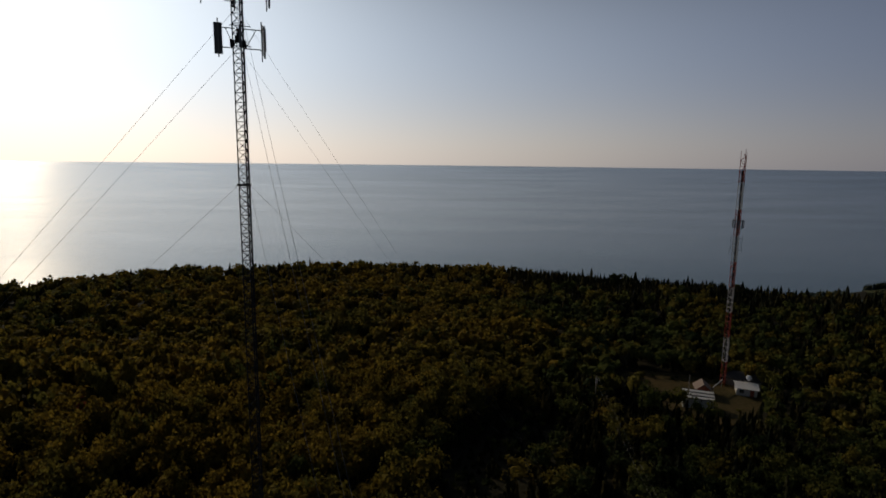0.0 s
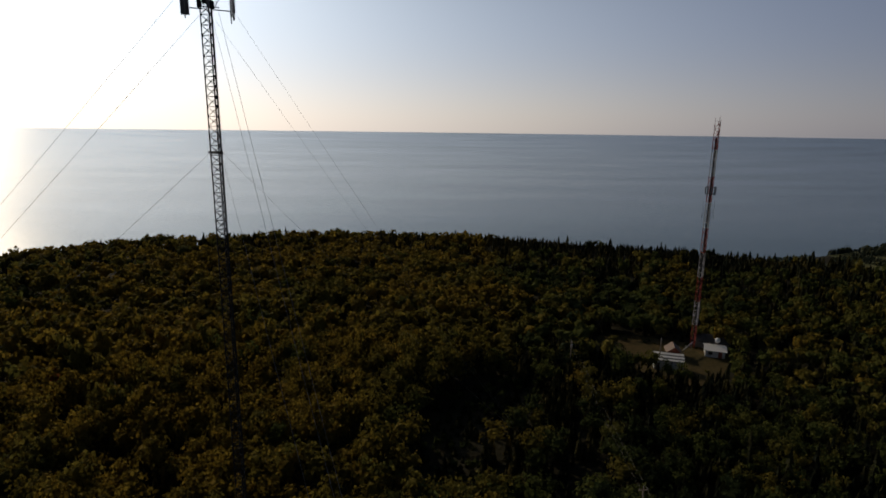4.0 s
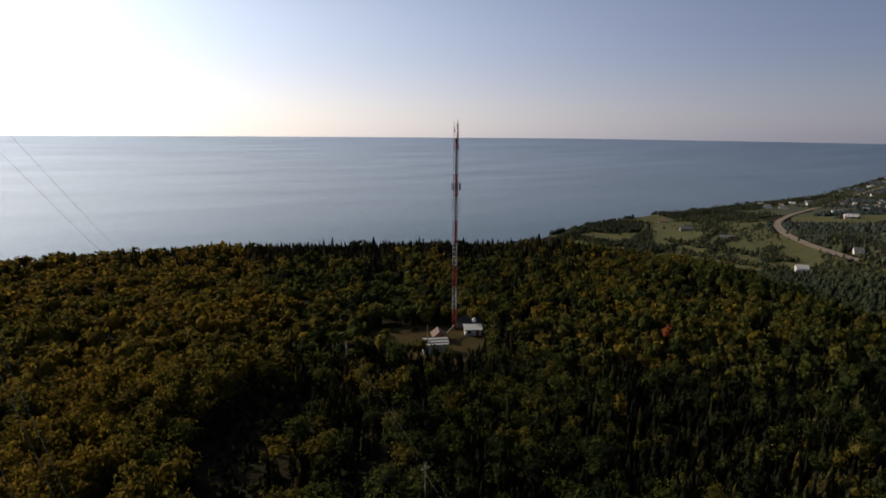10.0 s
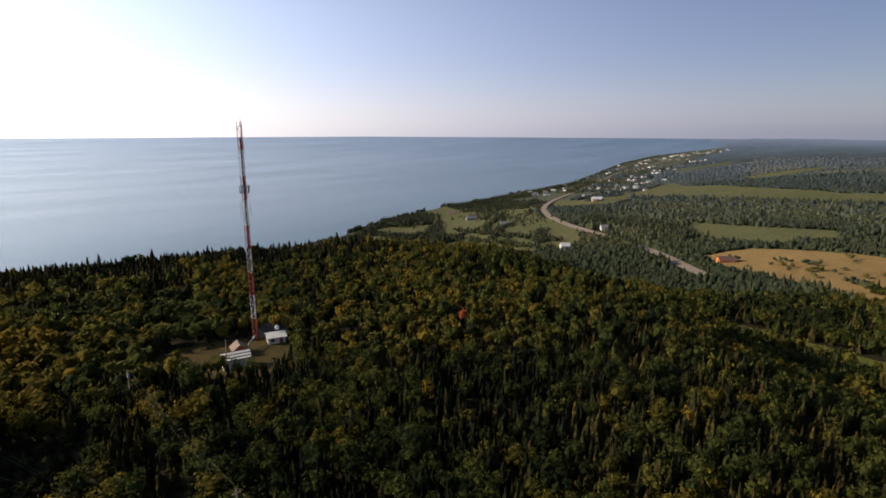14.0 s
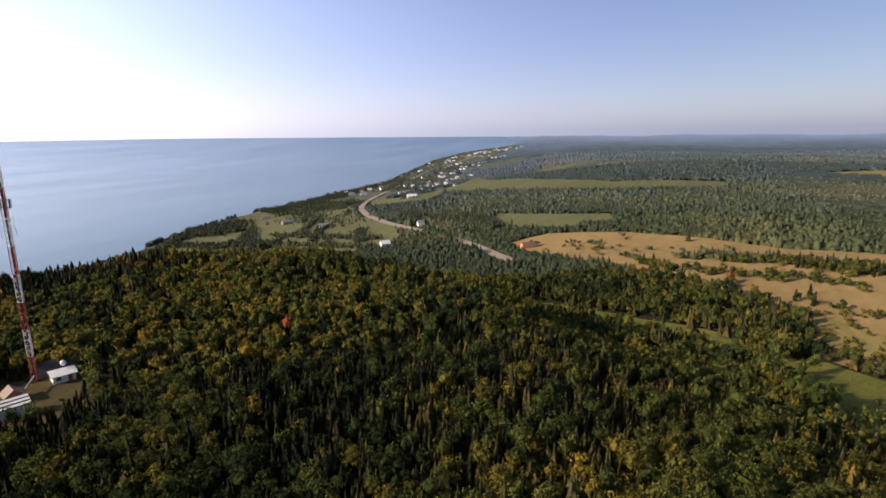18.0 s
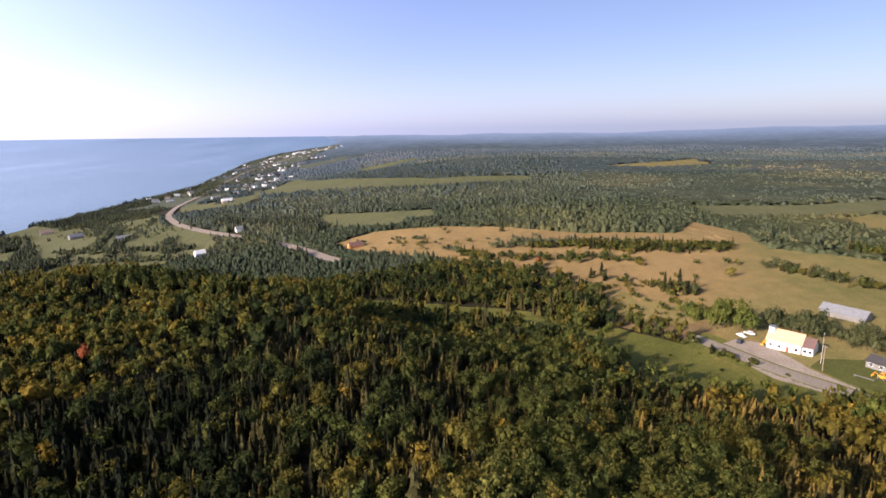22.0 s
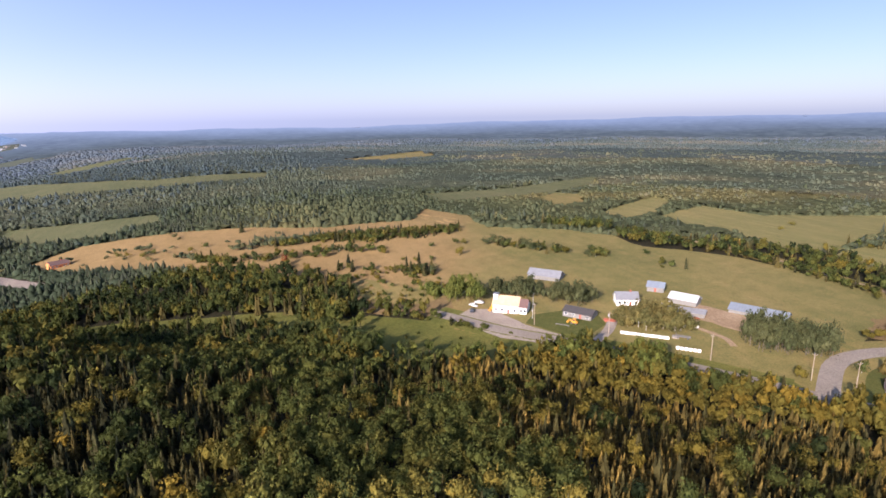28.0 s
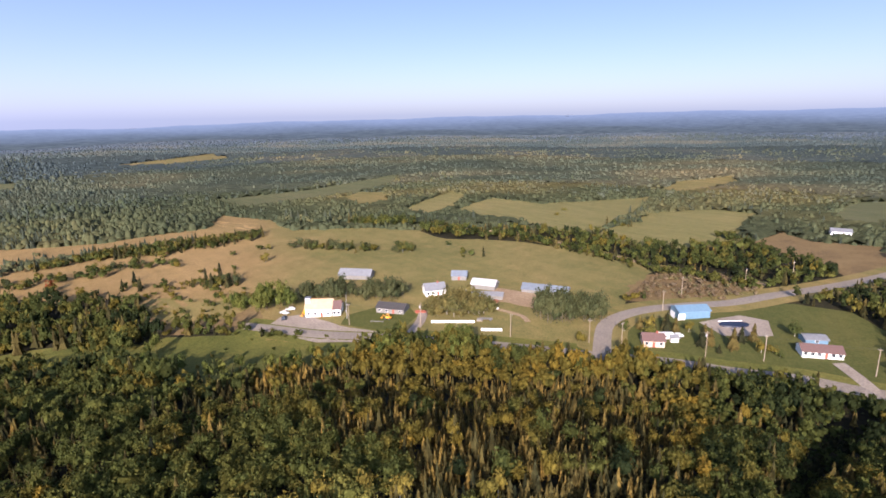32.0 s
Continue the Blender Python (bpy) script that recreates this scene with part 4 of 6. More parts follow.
def lower_canopy(name, r0, r1, cell, mat, label, lift):
    """Slightly uneven sheet, added to hide far woods' dark gaps; skips fields and roads."""
    gx, gy = np.meshgrid(np.arange(-300, r1, cell), np.arange(-r1, r1, cell), indexing="ij")
    gx, gy = gx + RNG.uniform(-0.3, 0.3, gx.shape) * cell, gy + RNG.uniform(-0.3, 0.3, gy.shape) * cell
    z = height(gx, gy) + lift + RNG.uniform(-2.3, 1.5, gx.shape)
    n = gx.shape[1]
    i, j = np.meshgrid(np.arange(gx.shape[0] - 1), np.arange(n - 1), indexing="ij")
    i, j = i.ravel(), j.ravel()
    cx, cy = gx[i, j] + cell / 2, gy[i, j] + cell / 2
    d, az = np.hypot(cx, cy), np.degrees(np.arctan2(cx, cy))
    k = np.flatnonzero((d > r0) & (d < r1) & (az > 36) & (az < B1))
    inside = {(round(a, 3), round(b, 3)) for a, b in wooded(np.column_stack([cx[k], cy[k]])).tolist()}
    k = k[[(round(a, 3), round(b, 3)) in inside for a, b in zip(cx[k].tolist(), cy[k].tolist())]]
    p = i[k] * n + j[k]
    tri = np.concatenate([np.stack([p, p + n, p + n + 1], -1), np.stack([p, p + n + 1, p + 1], -1)])
    used, tri = np.unique(tri, return_inverse=True)
    v = np.stack([gx, gy, z], -1).reshape(-1, 3)[used]
    tint = np.clip(1.15 * (stands(v[:, 0], v[:, 1]) - 0.16) - 0.2 * (1 - smooth((np.degrees(np.arctan2(v[:, 0], v[:, 1])) - 72) / 22)), 0, 0.9)
    return tagged(mesh_from(name, v, tri.reshape(-1, 3), mat, tint, True), label, "forest", kind="stuff")


# added sheets cover the dark gaps and soften contrast as haze would
lower_canopy("lower_canopy", 415, 700, 5.0, M_MIDFAR, "leafy sheet added to fill dark gaps in woods beyond the fields", 2.9)
lower_canopy("lower_canopy", 690, 1080, 7.0, M_FAR, "leafy sheet added to fill dark gaps in distant mixed woods", 3.3)
lower_canopy("lower_canopy", 1070, 1520, 10.0, M_FAR_HAZY, "haze tinted leafy sheet added to fill gaps in far woods", 3.6)
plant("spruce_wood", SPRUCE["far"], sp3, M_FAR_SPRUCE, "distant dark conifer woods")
# farther crowns get the bluer leaves with more haze painted in
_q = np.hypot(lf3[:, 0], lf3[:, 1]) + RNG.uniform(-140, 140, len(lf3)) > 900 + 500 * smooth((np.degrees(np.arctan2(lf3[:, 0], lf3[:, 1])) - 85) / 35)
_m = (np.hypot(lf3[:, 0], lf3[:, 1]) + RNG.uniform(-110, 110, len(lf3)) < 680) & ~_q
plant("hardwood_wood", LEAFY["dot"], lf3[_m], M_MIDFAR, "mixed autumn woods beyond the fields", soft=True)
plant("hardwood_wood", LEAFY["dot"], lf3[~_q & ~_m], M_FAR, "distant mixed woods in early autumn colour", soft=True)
plant("hardwood_wood", LEAFY["dot"], lf3[_q], M_FAR_HAZY, "distant mixed woods with blue haze painted in", soft=True)
speck_p = wooded(sites(1490, 2500, lambda r: 9.2 + (r - 1500) * 0.006, 34, B1))
_k = np.hypot(speck_p[:, 0], speck_p[:, 1])
lf4 = np.column_stack([speck_p, RNG.uniform(7, 11, len(_k)), 12.5 + (_k - 1500) * 0.008, np.clip(1.3 * stands(speck_p[:, 0], speck_p[:, 1]) + RNG.normal(0, 0.05, len(_k)) - 0.25, 0, 1), np.full(len(_k), 2.5)])
# share of the haziest painted leaves grows with range
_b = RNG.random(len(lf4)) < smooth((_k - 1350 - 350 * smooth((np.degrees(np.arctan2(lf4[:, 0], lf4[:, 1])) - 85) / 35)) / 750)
plant("hardwood_wood", LEAFY["dot"], lf4[_b], M_FAR_BLUE, "far rolling haze tinted woods towards the horizon")
plant("hardwood_wood", LEAFY["dot"], lf4[~_b], M_FAR_HAZY, "far mixed woods with haze painted into their colour")
under = sites(5, 61, lambda r: 3.4, 0, 360)
under = under[(np.hypot(under[:, 0] + 14.75, under[:, 1] - 41.45) > 4) & (np.hypot(under[:, 0] - 30, under[:, 1] - 8) > 3)]
sp7, lf7 = stand(under, "far", 1.1)
plant("spruce_wood", SPRUCE["near"], sp7, M_SPRUCE, "dark spruces on the crown of the hill")
plant("hardwood_wood", LEAFY["mid"], lf7, M_LEAF, "broadleaved trees on the crown of the hill")
behind = sites(70, 330, lambda r: 7.5, B1, 360 + B0)
sp5, lf5 = stand(behind, "far", 1.3)
plant("spruce_wood", SPRUCE["far"], sp5, M_SPRUCE, "dark spruces on the back of the hill")
plant("hardwood_wood", LEAFY["far"], lf5, M_LEAF, "broadleaved trees on the back of the hill")


def part_mesh(name, piece, mat):
    me = bpy.data.meshes.new(name)
    v, f = piece
    me.from_pydata([tuple(q) for q in v], [], [tuple(int(i) for i in t) for t in f])
    me.materials.append(mat)
    return me


TREE_KITS = []
for _k in range(4):
    TREE_KITS.append(("spruce_tree", part_mesh("crown", SPRUCE["near"][_k], M_SPRUCE_ONE), part_mesh("trunk", trunk_piece(0.035, 0.7), M_BARK)))
for _k in range(4):
    TREE_KITS.append(("hardwood_tree", part_mesh("crown", LEAFY["near"][_k], M_LEAF_ONE), part_mesh("trunk", trunk_piece(0.03, 0.6), M_BIRCH)))


for _k in range(4):
    TREE_KITS.append(("hardwood_tree", part_mesh("crown", LEAFY["near"][_k + 2], M_GROVE), part_mesh("trunk", trunk_piece(0.022, 0.6), M_BARK)))


for _k in range(4):
    TREE_KITS.append(("hardwood_tree", part_mesh("crown", LEAFY["near"][_k], M_GROVE_DRY), part_mesh("trunk", trunk_piece(0.02, 0.7), M_BIRCH)))
for _k in range(4):
    TREE_KITS.append(("hardwood_tree", part_mesh("crown", LEAFY["near"][_k + 3], M_GROVE_DARK), part_mesh("trunk", trunk_piece(0.02, 0.7), M_BARK)))


def tree(x, y, h, w, spruce, label, group="", z=None, kit=None):
    """One tree with its trunk and crown."""
    kind, crown_me, trunk_me = TREE_KITS[(kit if kit is not None else 0 if spruce else 4) + random.randrange(4)]
    ob = new(kind)
    ob.matrix_world = pose(x, y, (ground_z(x, y) if z is None else z) - 0.1, 0, 0, random.uniform(0, 360)) @ Matrix.Diagonal((w, w, h, 1))
    for nm, me in (("crown", crown_me), ("trunk", trunk_me)):
        c = new(nm, me)
        c.parent = ob
    return tagged(ob, label, "tree", group)


sp6, lf6 = stand(near_p[single], "near")
for q in sp6:
    tree(q[0], q[1], q[2], q[3], True, "slender dark green spruce in the wood", "spruces on the near slope")
for q in lf6:
    tree(q[0], q[1], q[2], q[3], False, "round-headed broadleaved tree turning yellow", "hardwoods on the near slope")

# hedges and belts of trees across the fields
HEDGES = [([(453, -16), (429, -62), (398, -103), (390, -139), (391, -167)], 10, 0.3, 1.3), ([(507, 98), (492, 61)], 3, 0.1, 0.6), ([(412, -13), (394, -40), (387, -54), (383, -70), (369, -95)], 2, 0.1, 0.5),
          ([(335, -162), (285, -195)], 3.5, 0.3, 0.7), ([(275, -205), (267, -215)], 4, 0.1, 0.8), ([(241, -221), (226, -233)], 3, 0.1, 0.45), ([(316, -262), (255, -284), (206, -284), (142, -279), (90, -285)], 5, 0.4, 1.0),
          ([(216, -364), (236, -451)], 7, 0.3, 0.9), ([(430, 20), (400, -10)], 4, 0.2, 0.4), ([(560, 390), (640, 470), (720, 520)], 5, 0.6, 0.6), ([(552, 560), (640, 600), (700, 640)], 8, 0.6, 0.9),
          ([(150, -385), (128, -372)], 6, 0.3, 0.9), ([(340, -60), (300, -105)], 4, 0.4, 0.5), ([(880, 745), (960, 765), (1060, 780), (1150, 790)], 26, 0.7, 1.6), ([(520, 650), (545, 662), (580, 684)], 8, 0.6, 1.6), ([(640, 690), (700, 712), (770, 735)], 18, 0.5, 1.8),
          ([(600, 560), (660, 600)], 8, 0.6, 1.2), ([(575, 430), (640, 470), (700, 480)], 6, 0.5, 1.0), ([(565, 350), (620, 390), (650, 400)], 10, 0.6, 1.3), ([(1250, 800), (1420, 830), (1560, 850)], 12, 0.5, 0.7),
          ([(820, 640), (900, 660), (960, 660)], 22, 0.6, 0.35), ([(700, 520), (800, 590), (860, 650)], 26, 0.6, 0.2), ([(760, 500), (840, 545)], 6, 0.6, 0.8)]
hs, hl = [], []
HEDGES += [([(526, -31), (512, -46)], 4, 0.2, 1.0), ([(444, -15), (442, -34), (435, -60), (429, -88), (412, -119), (396, -147)], 5, 0.3, 1.0), ([(304, -94), (296, -110)], 4, 0.4, 0.9), ([(326, -167), (313, -177), (298, -190)], 3, 0.3, 0.7), ([(850, 660), (900, 700), (950, 750), (1050, 780)], 30, 0.5, 0.9), ([(860, 580), (920, 620), (1000, 640)], 18, 0.5, 0.6), ([(1100, 745), (1300, 790), (1460, 825), (1560, 838)], 12, 0.5, 0.9), ([(470, 168), (505, 196)], 4, 0.5, 1.6), ([(520, 212), (556, 246), (588, 280)], 5, 0.5, 1.6), ([(480, 140), (520, 176), (560, 214)], 4, 0.5, 0.9)]
HEDGES = [(*q, 3.2, 6.8) for q in HEDGES]
HEDGES += [([(622, 676), (690, 690), (745, 736)], 36, 0.35, 0.6, 6, 10), ([(850, 640), (930, 690), (1010, 740)], 60, 0.35, 0.42, 5, 9), ([(535, 485), (592, 560)], 13, 0.4, 1.0, 6, 10), ([(600, 470), (690, 520), (770, 560)], 5, 0.3, 1.1, 4, 7),
           ([(1060, 770), (1300, 810), (1500, 838)], 20, 0.4, 0.5, 5, 8), ([(1240, 690), (1420, 760), (1600, 800)], 34, 0.4, 0.16, 5, 8)]
HEDGES += [([(300, 72), (278, 26), (250, -16)], 3.5, 0.05, 0.7, 8, 11), ([(180, -42), (205, -37), (226, -31)], 3, 0.1, 0.9, 9, 12), ([(552, 560), (560, 620), (562, 684)], 12, 0.6, 1.4, 5, 8), ([(590, 690), (650, 720), (720, 742)], 12, 0.6, 1.4, 5, 8), ([(357, 97), (327, 55), (299, -8), (273, -36), (256, -56)], 4, 0.3, 0.8, 6.5, 11),
           ([(262, -24), (252, -46)], 3, 0.1, 1.2, 8, 11), ([(171, -114), (158, -123), (146, -132), (134, -141)], 3.5, 0.05, 1.5, 7, 10.5), ([(256, -62), (228, -86), (206, -99)], 2.5, 0.1, 1.0, 2.5, 5.5),
           ([(621, 535), (600, 428), (580, 333)], 4, 0.3, 1.0, 5, 9), ([(562, 460), (549, 376), (530, 310)], 5, 0.3, 1.2, 5, 9), ([(650, 735), (655, 690), (680, 640)], 16, 0.5, 1.8, 6, 10), ([(870, 760), (940, 735), (1000, 720)], 28, 0.7, 1.6, 6, 9),
           ([(548, 700), (566, 708), (580, 712)], 5, 0.5, 2.0, 7, 10), ([(555, 590), (567, 517), (575, 480)], 9, 0.5, 1.5, 6, 9), ([(715, 370), (680, 300), (665, 244), (590, 187)], 14, 0.6, 1.3, 6, 10),
           ([(780, 640), (720, 480), (660, 440)], 45, 0.5, 0.10, 4, 7), ([(120, -152), (100, -160), (70, -178), (40, -193)], 4, 0.3, 0.9, 4.5, 7.5)]
HEDGES += [([(536, 222), (560, 244), (584, 268), (596, 282)], 3, 0.5, 2.2, 8, 12), ([(470, 166), (490, 182)], 3, 0.5, 1.5, 7, 11)]
HEDGES += [([(447, 38), (419, 17), (399, -3)], 4, 0.15, 1.0, 5, 8), ([(442, 3), (423, -41), (424, -63)], 3, 0.1, 1.2, 5, 7.5), ([(424, -63), (408, -84), (396, -130)], 4, 0.2, 1.2, 6, 9), ([(424, -193), (390, -204), (370, -224), (345, -238), (323, -257)], 5, 0.1, 1.0, 7, 10.5)]
HEDGES += [([(1500, 800), (1950, 925), (2350, 1010), (2750, 1060)], 70, 0.4, 0.05, 5, 8), ([(1350, 640), (1800, 790), (2200, 860)], 60, 0.4, 0.07, 5, 8), ([(2500, 1112), (3020, 1165), (3500, 1120)], 25, 0.4, 0.16, 5, 8),
           ([(1600, 865), (2050, 992), (2490, 1112)], 10, 0.4, 0.35, 4, 7), ([(560, 470), (520, 540), (508, 600)], 8, 0.4, 0.8, 4, 7), ([(500, 470), (600, 500), (690, 520)], 4, 0.3, 1.0, 3, 6)]
for pts, half, frac, dens, low_h, high_h in HEDGES:
    for (ax, ay), (bx, by) in zip(pts, pts[1:]):
        ln = math.hypot(bx - ax, by - ay)
        for _ in range(int(ln * max(1, half / 2.2) / 2.6 * dens)):
            t, o = RNG.random(), RNG.normal(0, 0.5) * half
            x, y = ax + (bx - ax) * t + (by - ay) / ln * o, ay + (by - ay) * t - (bx - ax) / ln * o
            if RNG.random() < frac:
                h = RNG.uniform(low_h * 1.25, high_h * 1.3)
                hs.append((x, y, h, h * 0.38, RNG.uniform(0.1, 0.6), 0.2))
            else:
                h = RNG.uniform(low_h, high_h)
                hl.append((x, y, h, h * RNG.uniform(0.8, 1.1) * (1 if h < 7 else 0.65), RNG.uniform(0.05, 0.6), 0.5))
for x, y, h in ((405, -15, 3.5), (392, -23, 4), (387, -38, 4.5), (383, -48, 4), (377, -61, 4.5), (373, -76, 3.5), (369, -91, 5), (364, -32, 5), (339, -42, 4.5), (313, -61, 4), (380, -54, 3.5), (398, -18, 3), (371, -84, 4), (366, -96, 4)):
    for _ in range(3):
        q = h * RNG.uniform(1.0, 1.5)
        hl.append((x + RNG.normal(0, 1.6), y + RNG.normal(0, 1.6), q, q * 1.15, RNG.uniform(0.05, 0.5), 0.4))
hl.append((374, -33, 8.0, 7.0, 1.0, 0.4))
hl.append((347, -43, 7.5, 6.0, 0.8, 0.4))
HAYBUSH = [(512, 150), (543, 50), (460, -71), (350, -150), (300, -130), (326, -50), (420, 42)]
_n = 0
while _n < 30:
    x, y = RNG.uniform(290, 545), RNG.uniform(-150, 150)
    if in_polygon(np.array([x]), np.array([y]), HAYBUSH)[0]:
        _n += 1
        h = RNG.uniform(3.4, 6.6)
        hl.append((x, y, h, h * RNG.uniform(1.0, 1.4), RNG.uniform(0.1, 0.8), 0.5))
x, y = RNG.uniform(254, 322, 420), RNG.uniform(-108, -60, 420)
for x, y in zip(x[:80], y[:80]):
    h = RNG.uniform(1.4, 4.2)
    hl.append((x, y, h, h * 1.1, RNG.uniform(0.2, 0.85), 0.3))
for _ in range(34):
    x, y = RNG.uniform(174, 246), RNG.uniform(-108, -40)
    h = RNG.uniform(0.8, 2.6)
    hl.append((x, y, h, h * 1.2, RNG.uniform(0.1, 0.7), 0.2))
# dark-tinted shrubs added so the gap and the cut look shaded
for area, count in ((GAP, 220), (CUT, 260)):
    xs, ys = [q[0] for q in area], [q[1] for q in area]
    x, y = RNG.uniform(min(xs), max(xs), count * 3), RNG.uniform(min(ys), max(ys), count * 3)
    k = in_polygon(x, y, area)
    for x, y in list(zip(x[k], y[k]))[:count]:
        h = RNG.uniform(1.2, 3.1)
        (hs if RNG.random() < 0.6 else hl).append((x, y, h, h * RNG.uniform(0.7, 1.1), RNG.uniform(0.0, 0.25), 0.2))
x, y = RNG.uniform(52, 98, 160), RNG.uniform(122, 176, 160)
k = in_polygon(x, y, CLEARING) & (np.hypot(x - 76, y - 146) > 9)
for x, y in zip(x[k], y[k]):
    h = RNG.uniform(0.6, 1.7)
    hl.append((x, y, h, h * 1.3, RNG.uniform(0.0, 0.5), 0.2))
hs = np.array(hs)
_q = np.hypot(hs[:, 0], hs[:, 1]) > 430
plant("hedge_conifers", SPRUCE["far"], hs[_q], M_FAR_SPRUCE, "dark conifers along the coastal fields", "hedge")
plant("hedge_conifers", SPRUCE["mid"], hs[~_q], M_SPRUCE, "dark conifers along field hedges, low ones added to darken gaps", "hedge")
hl = np.array(hl)
_q = np.hypot(hl[:, 0], hl[:, 1]) > 430
plant("hedge_shrubs", LEAFY["far"], hl[_q], M_MIDFAR, "bushes and small trees along the coastal fields", "hedge")
plant("hedge_shrubs", LEAFY["mid"], hl[~_q], M_LEAF, "bushes and small trees along field edges, dark ones added in gaps", "hedge")

# ---- helpers for things ----


def part(name, bm, mat, parent, label="", soft=False):
    """Links a bmesh as one mesh object under a thing or part."""
    me = bpy.data.meshes.new(name)
    bm.to_mesh(me)
    bm.free()
    me.materials.append(mat)
    if soft:
        for p in me.polygons:
            p.use_smooth = True
    ob = new(name, me)
    ob.parent = parent
    if label:
        tagged(ob, label)
    return ob


def base(name, m, label, category, group=""):
    ob = new(name)
    ob.matrix_world = m
    return tagged(ob, label, category, group)


def box(bm, x0, y0, z0, x1, y1, z1, bevel=0.0):
    r = bmesh.ops.create_cube(bm, size=1.0)["verts"]
    for v in r:
        v.co = Vector((x0 + (v.co.x + 0.5) * (x1 - x0), y0 + (v.co.y + 0.5) * (y1 - y0), z0 + (v.co.z + 0.5) * (z1 - z0)))
    if bevel:
        es = list({e for v in r for e in v.link_edges})
        bmesh.ops.bevel(bm, geom=es, offset=bevel, segments=1, affect="EDGES")
    return bm


def box_of(*a, bevel=0.0):
    return box(bmesh.new(), *a, bevel=bevel)


def rod(bm, a, b, r, sides=5, r2=None):
    """A bar between two points."""
    a, b = Vector(a), Vector(b)
    d = b - a
    q = d.to_track_quat("Z", "Y").to_matrix()
    rings = []
    for p, rr in ((a, r), (b, r if r2 is None else r2)):
        rings.append([bm.verts.new(p + q @ Vector((math.cos(2 * math.pi * i / sides) * rr, math.sin(2 * math.pi * i / sides) * rr, 0))) for i in range(sides)])
    for i in range(sides):
        j = (i + 1) % sides
        bm.faces.new((rings[0][i], rings[0][j], rings[1][j], rings[1][i]))
    bm.faces.new(rings[0][::-1])
    bm.faces.new(rings[1])
    return bm


def rod_of(a, b, r, sides=5, r2=None):
    return rod(bmesh.new(), a, b, r, sides, r2)


def drop_line(a, b, sag, n=10):
    """Points of a hanging wire."""
    a, b = Vector(a), Vector(b)
    return [a.lerp(b, i / n) - Vector((0, 0, sag * 4 * (i / n) * (1 - i / n))) for i in range(n + 1)]


def wire_of(pts, r):
    """One continuous thin tube along the points."""
    bm = bmesh.new()
    rings = []
    d = (Vector(pts[-1]) - Vector(pts[0])).to_track_quat("Z", "Y").to_matrix()
    for p in pts:
        rings.append([bm.verts.new(Vector(p) + d @ Vector((math.cos(i * 1.5708) * r, math.sin(i * 1.5708) * r, 0))) for i in range(4)])
    for s, t in zip(rings, rings[1:]):
        for i in range(4):
            bm.faces.new((s[i], s[(i + 1) % 4], t[(i + 1) % 4], t[i]))
    bm.faces.new(rings[0][::-1])
    bm.faces.new(rings[-1])
    return bm


def lattice(bm, half, z0, z1, bay, r, turn=0.0, cross=False):
    """Bracing of a three-sided mast between two heights."""
    cs = [(half * 1.155 * math.cos(turn + k * 2.0944), half * 1.155 * math.sin(turn + k * 2.0944)) for k in range(3)]
    n = max(1, round((z1 - z0) / bay))
    for i in range(n):
        a, b = z0 + (z1 - z0) * i / n, z0 + (z1 - z0) * (i + 1) / n
        for k in range(3):
            p, q = cs[k], cs[(k + 1) % 3]
            rod(bm, (*p, a), (*q, a), r, 4)
            if (i + k) % 2 or cross:
                rod(bm, (*p, a), (*q, b), r, 4)
            if not (i + k) % 2 or cross:
                rod(bm, (*q, a), (*p, b), r, 4)
    return bm


def legs_of(half, turn):
    return [(half * 1.155 * math.cos(turn + k * 2.0944), half * 1.155 * math.sin(turn + k * 2.0944)) for k in range(3)]


def panel_antenna(parent, x, y, z, h, w, turn):
    """A panel on a pipe, held off the mast."""
    bm = box_of(-w / 2, -0.07, 0, w / 2, 0.07, h, bevel=0.04)
    bmesh.ops.transform(bm, matrix=pose(x, y, z, 0, 0, turn), verts=bm.verts)
    p = part("panel_antenna", bm, M_PANEL, parent, "grey panel antenna")
    c, s = math.cos(radians(turn + 90)), math.sin(radians(turn + 90))
    part("mounting_pipe", rod_of((x - c * 0.18, y - s * 0.18, z - 0.25), (x - c * 0.18, y - s * 0.18, z + h + 0.25), 0.045), M_STEEL, p)
    return p


# ---- the guyed mast close to the camera ----


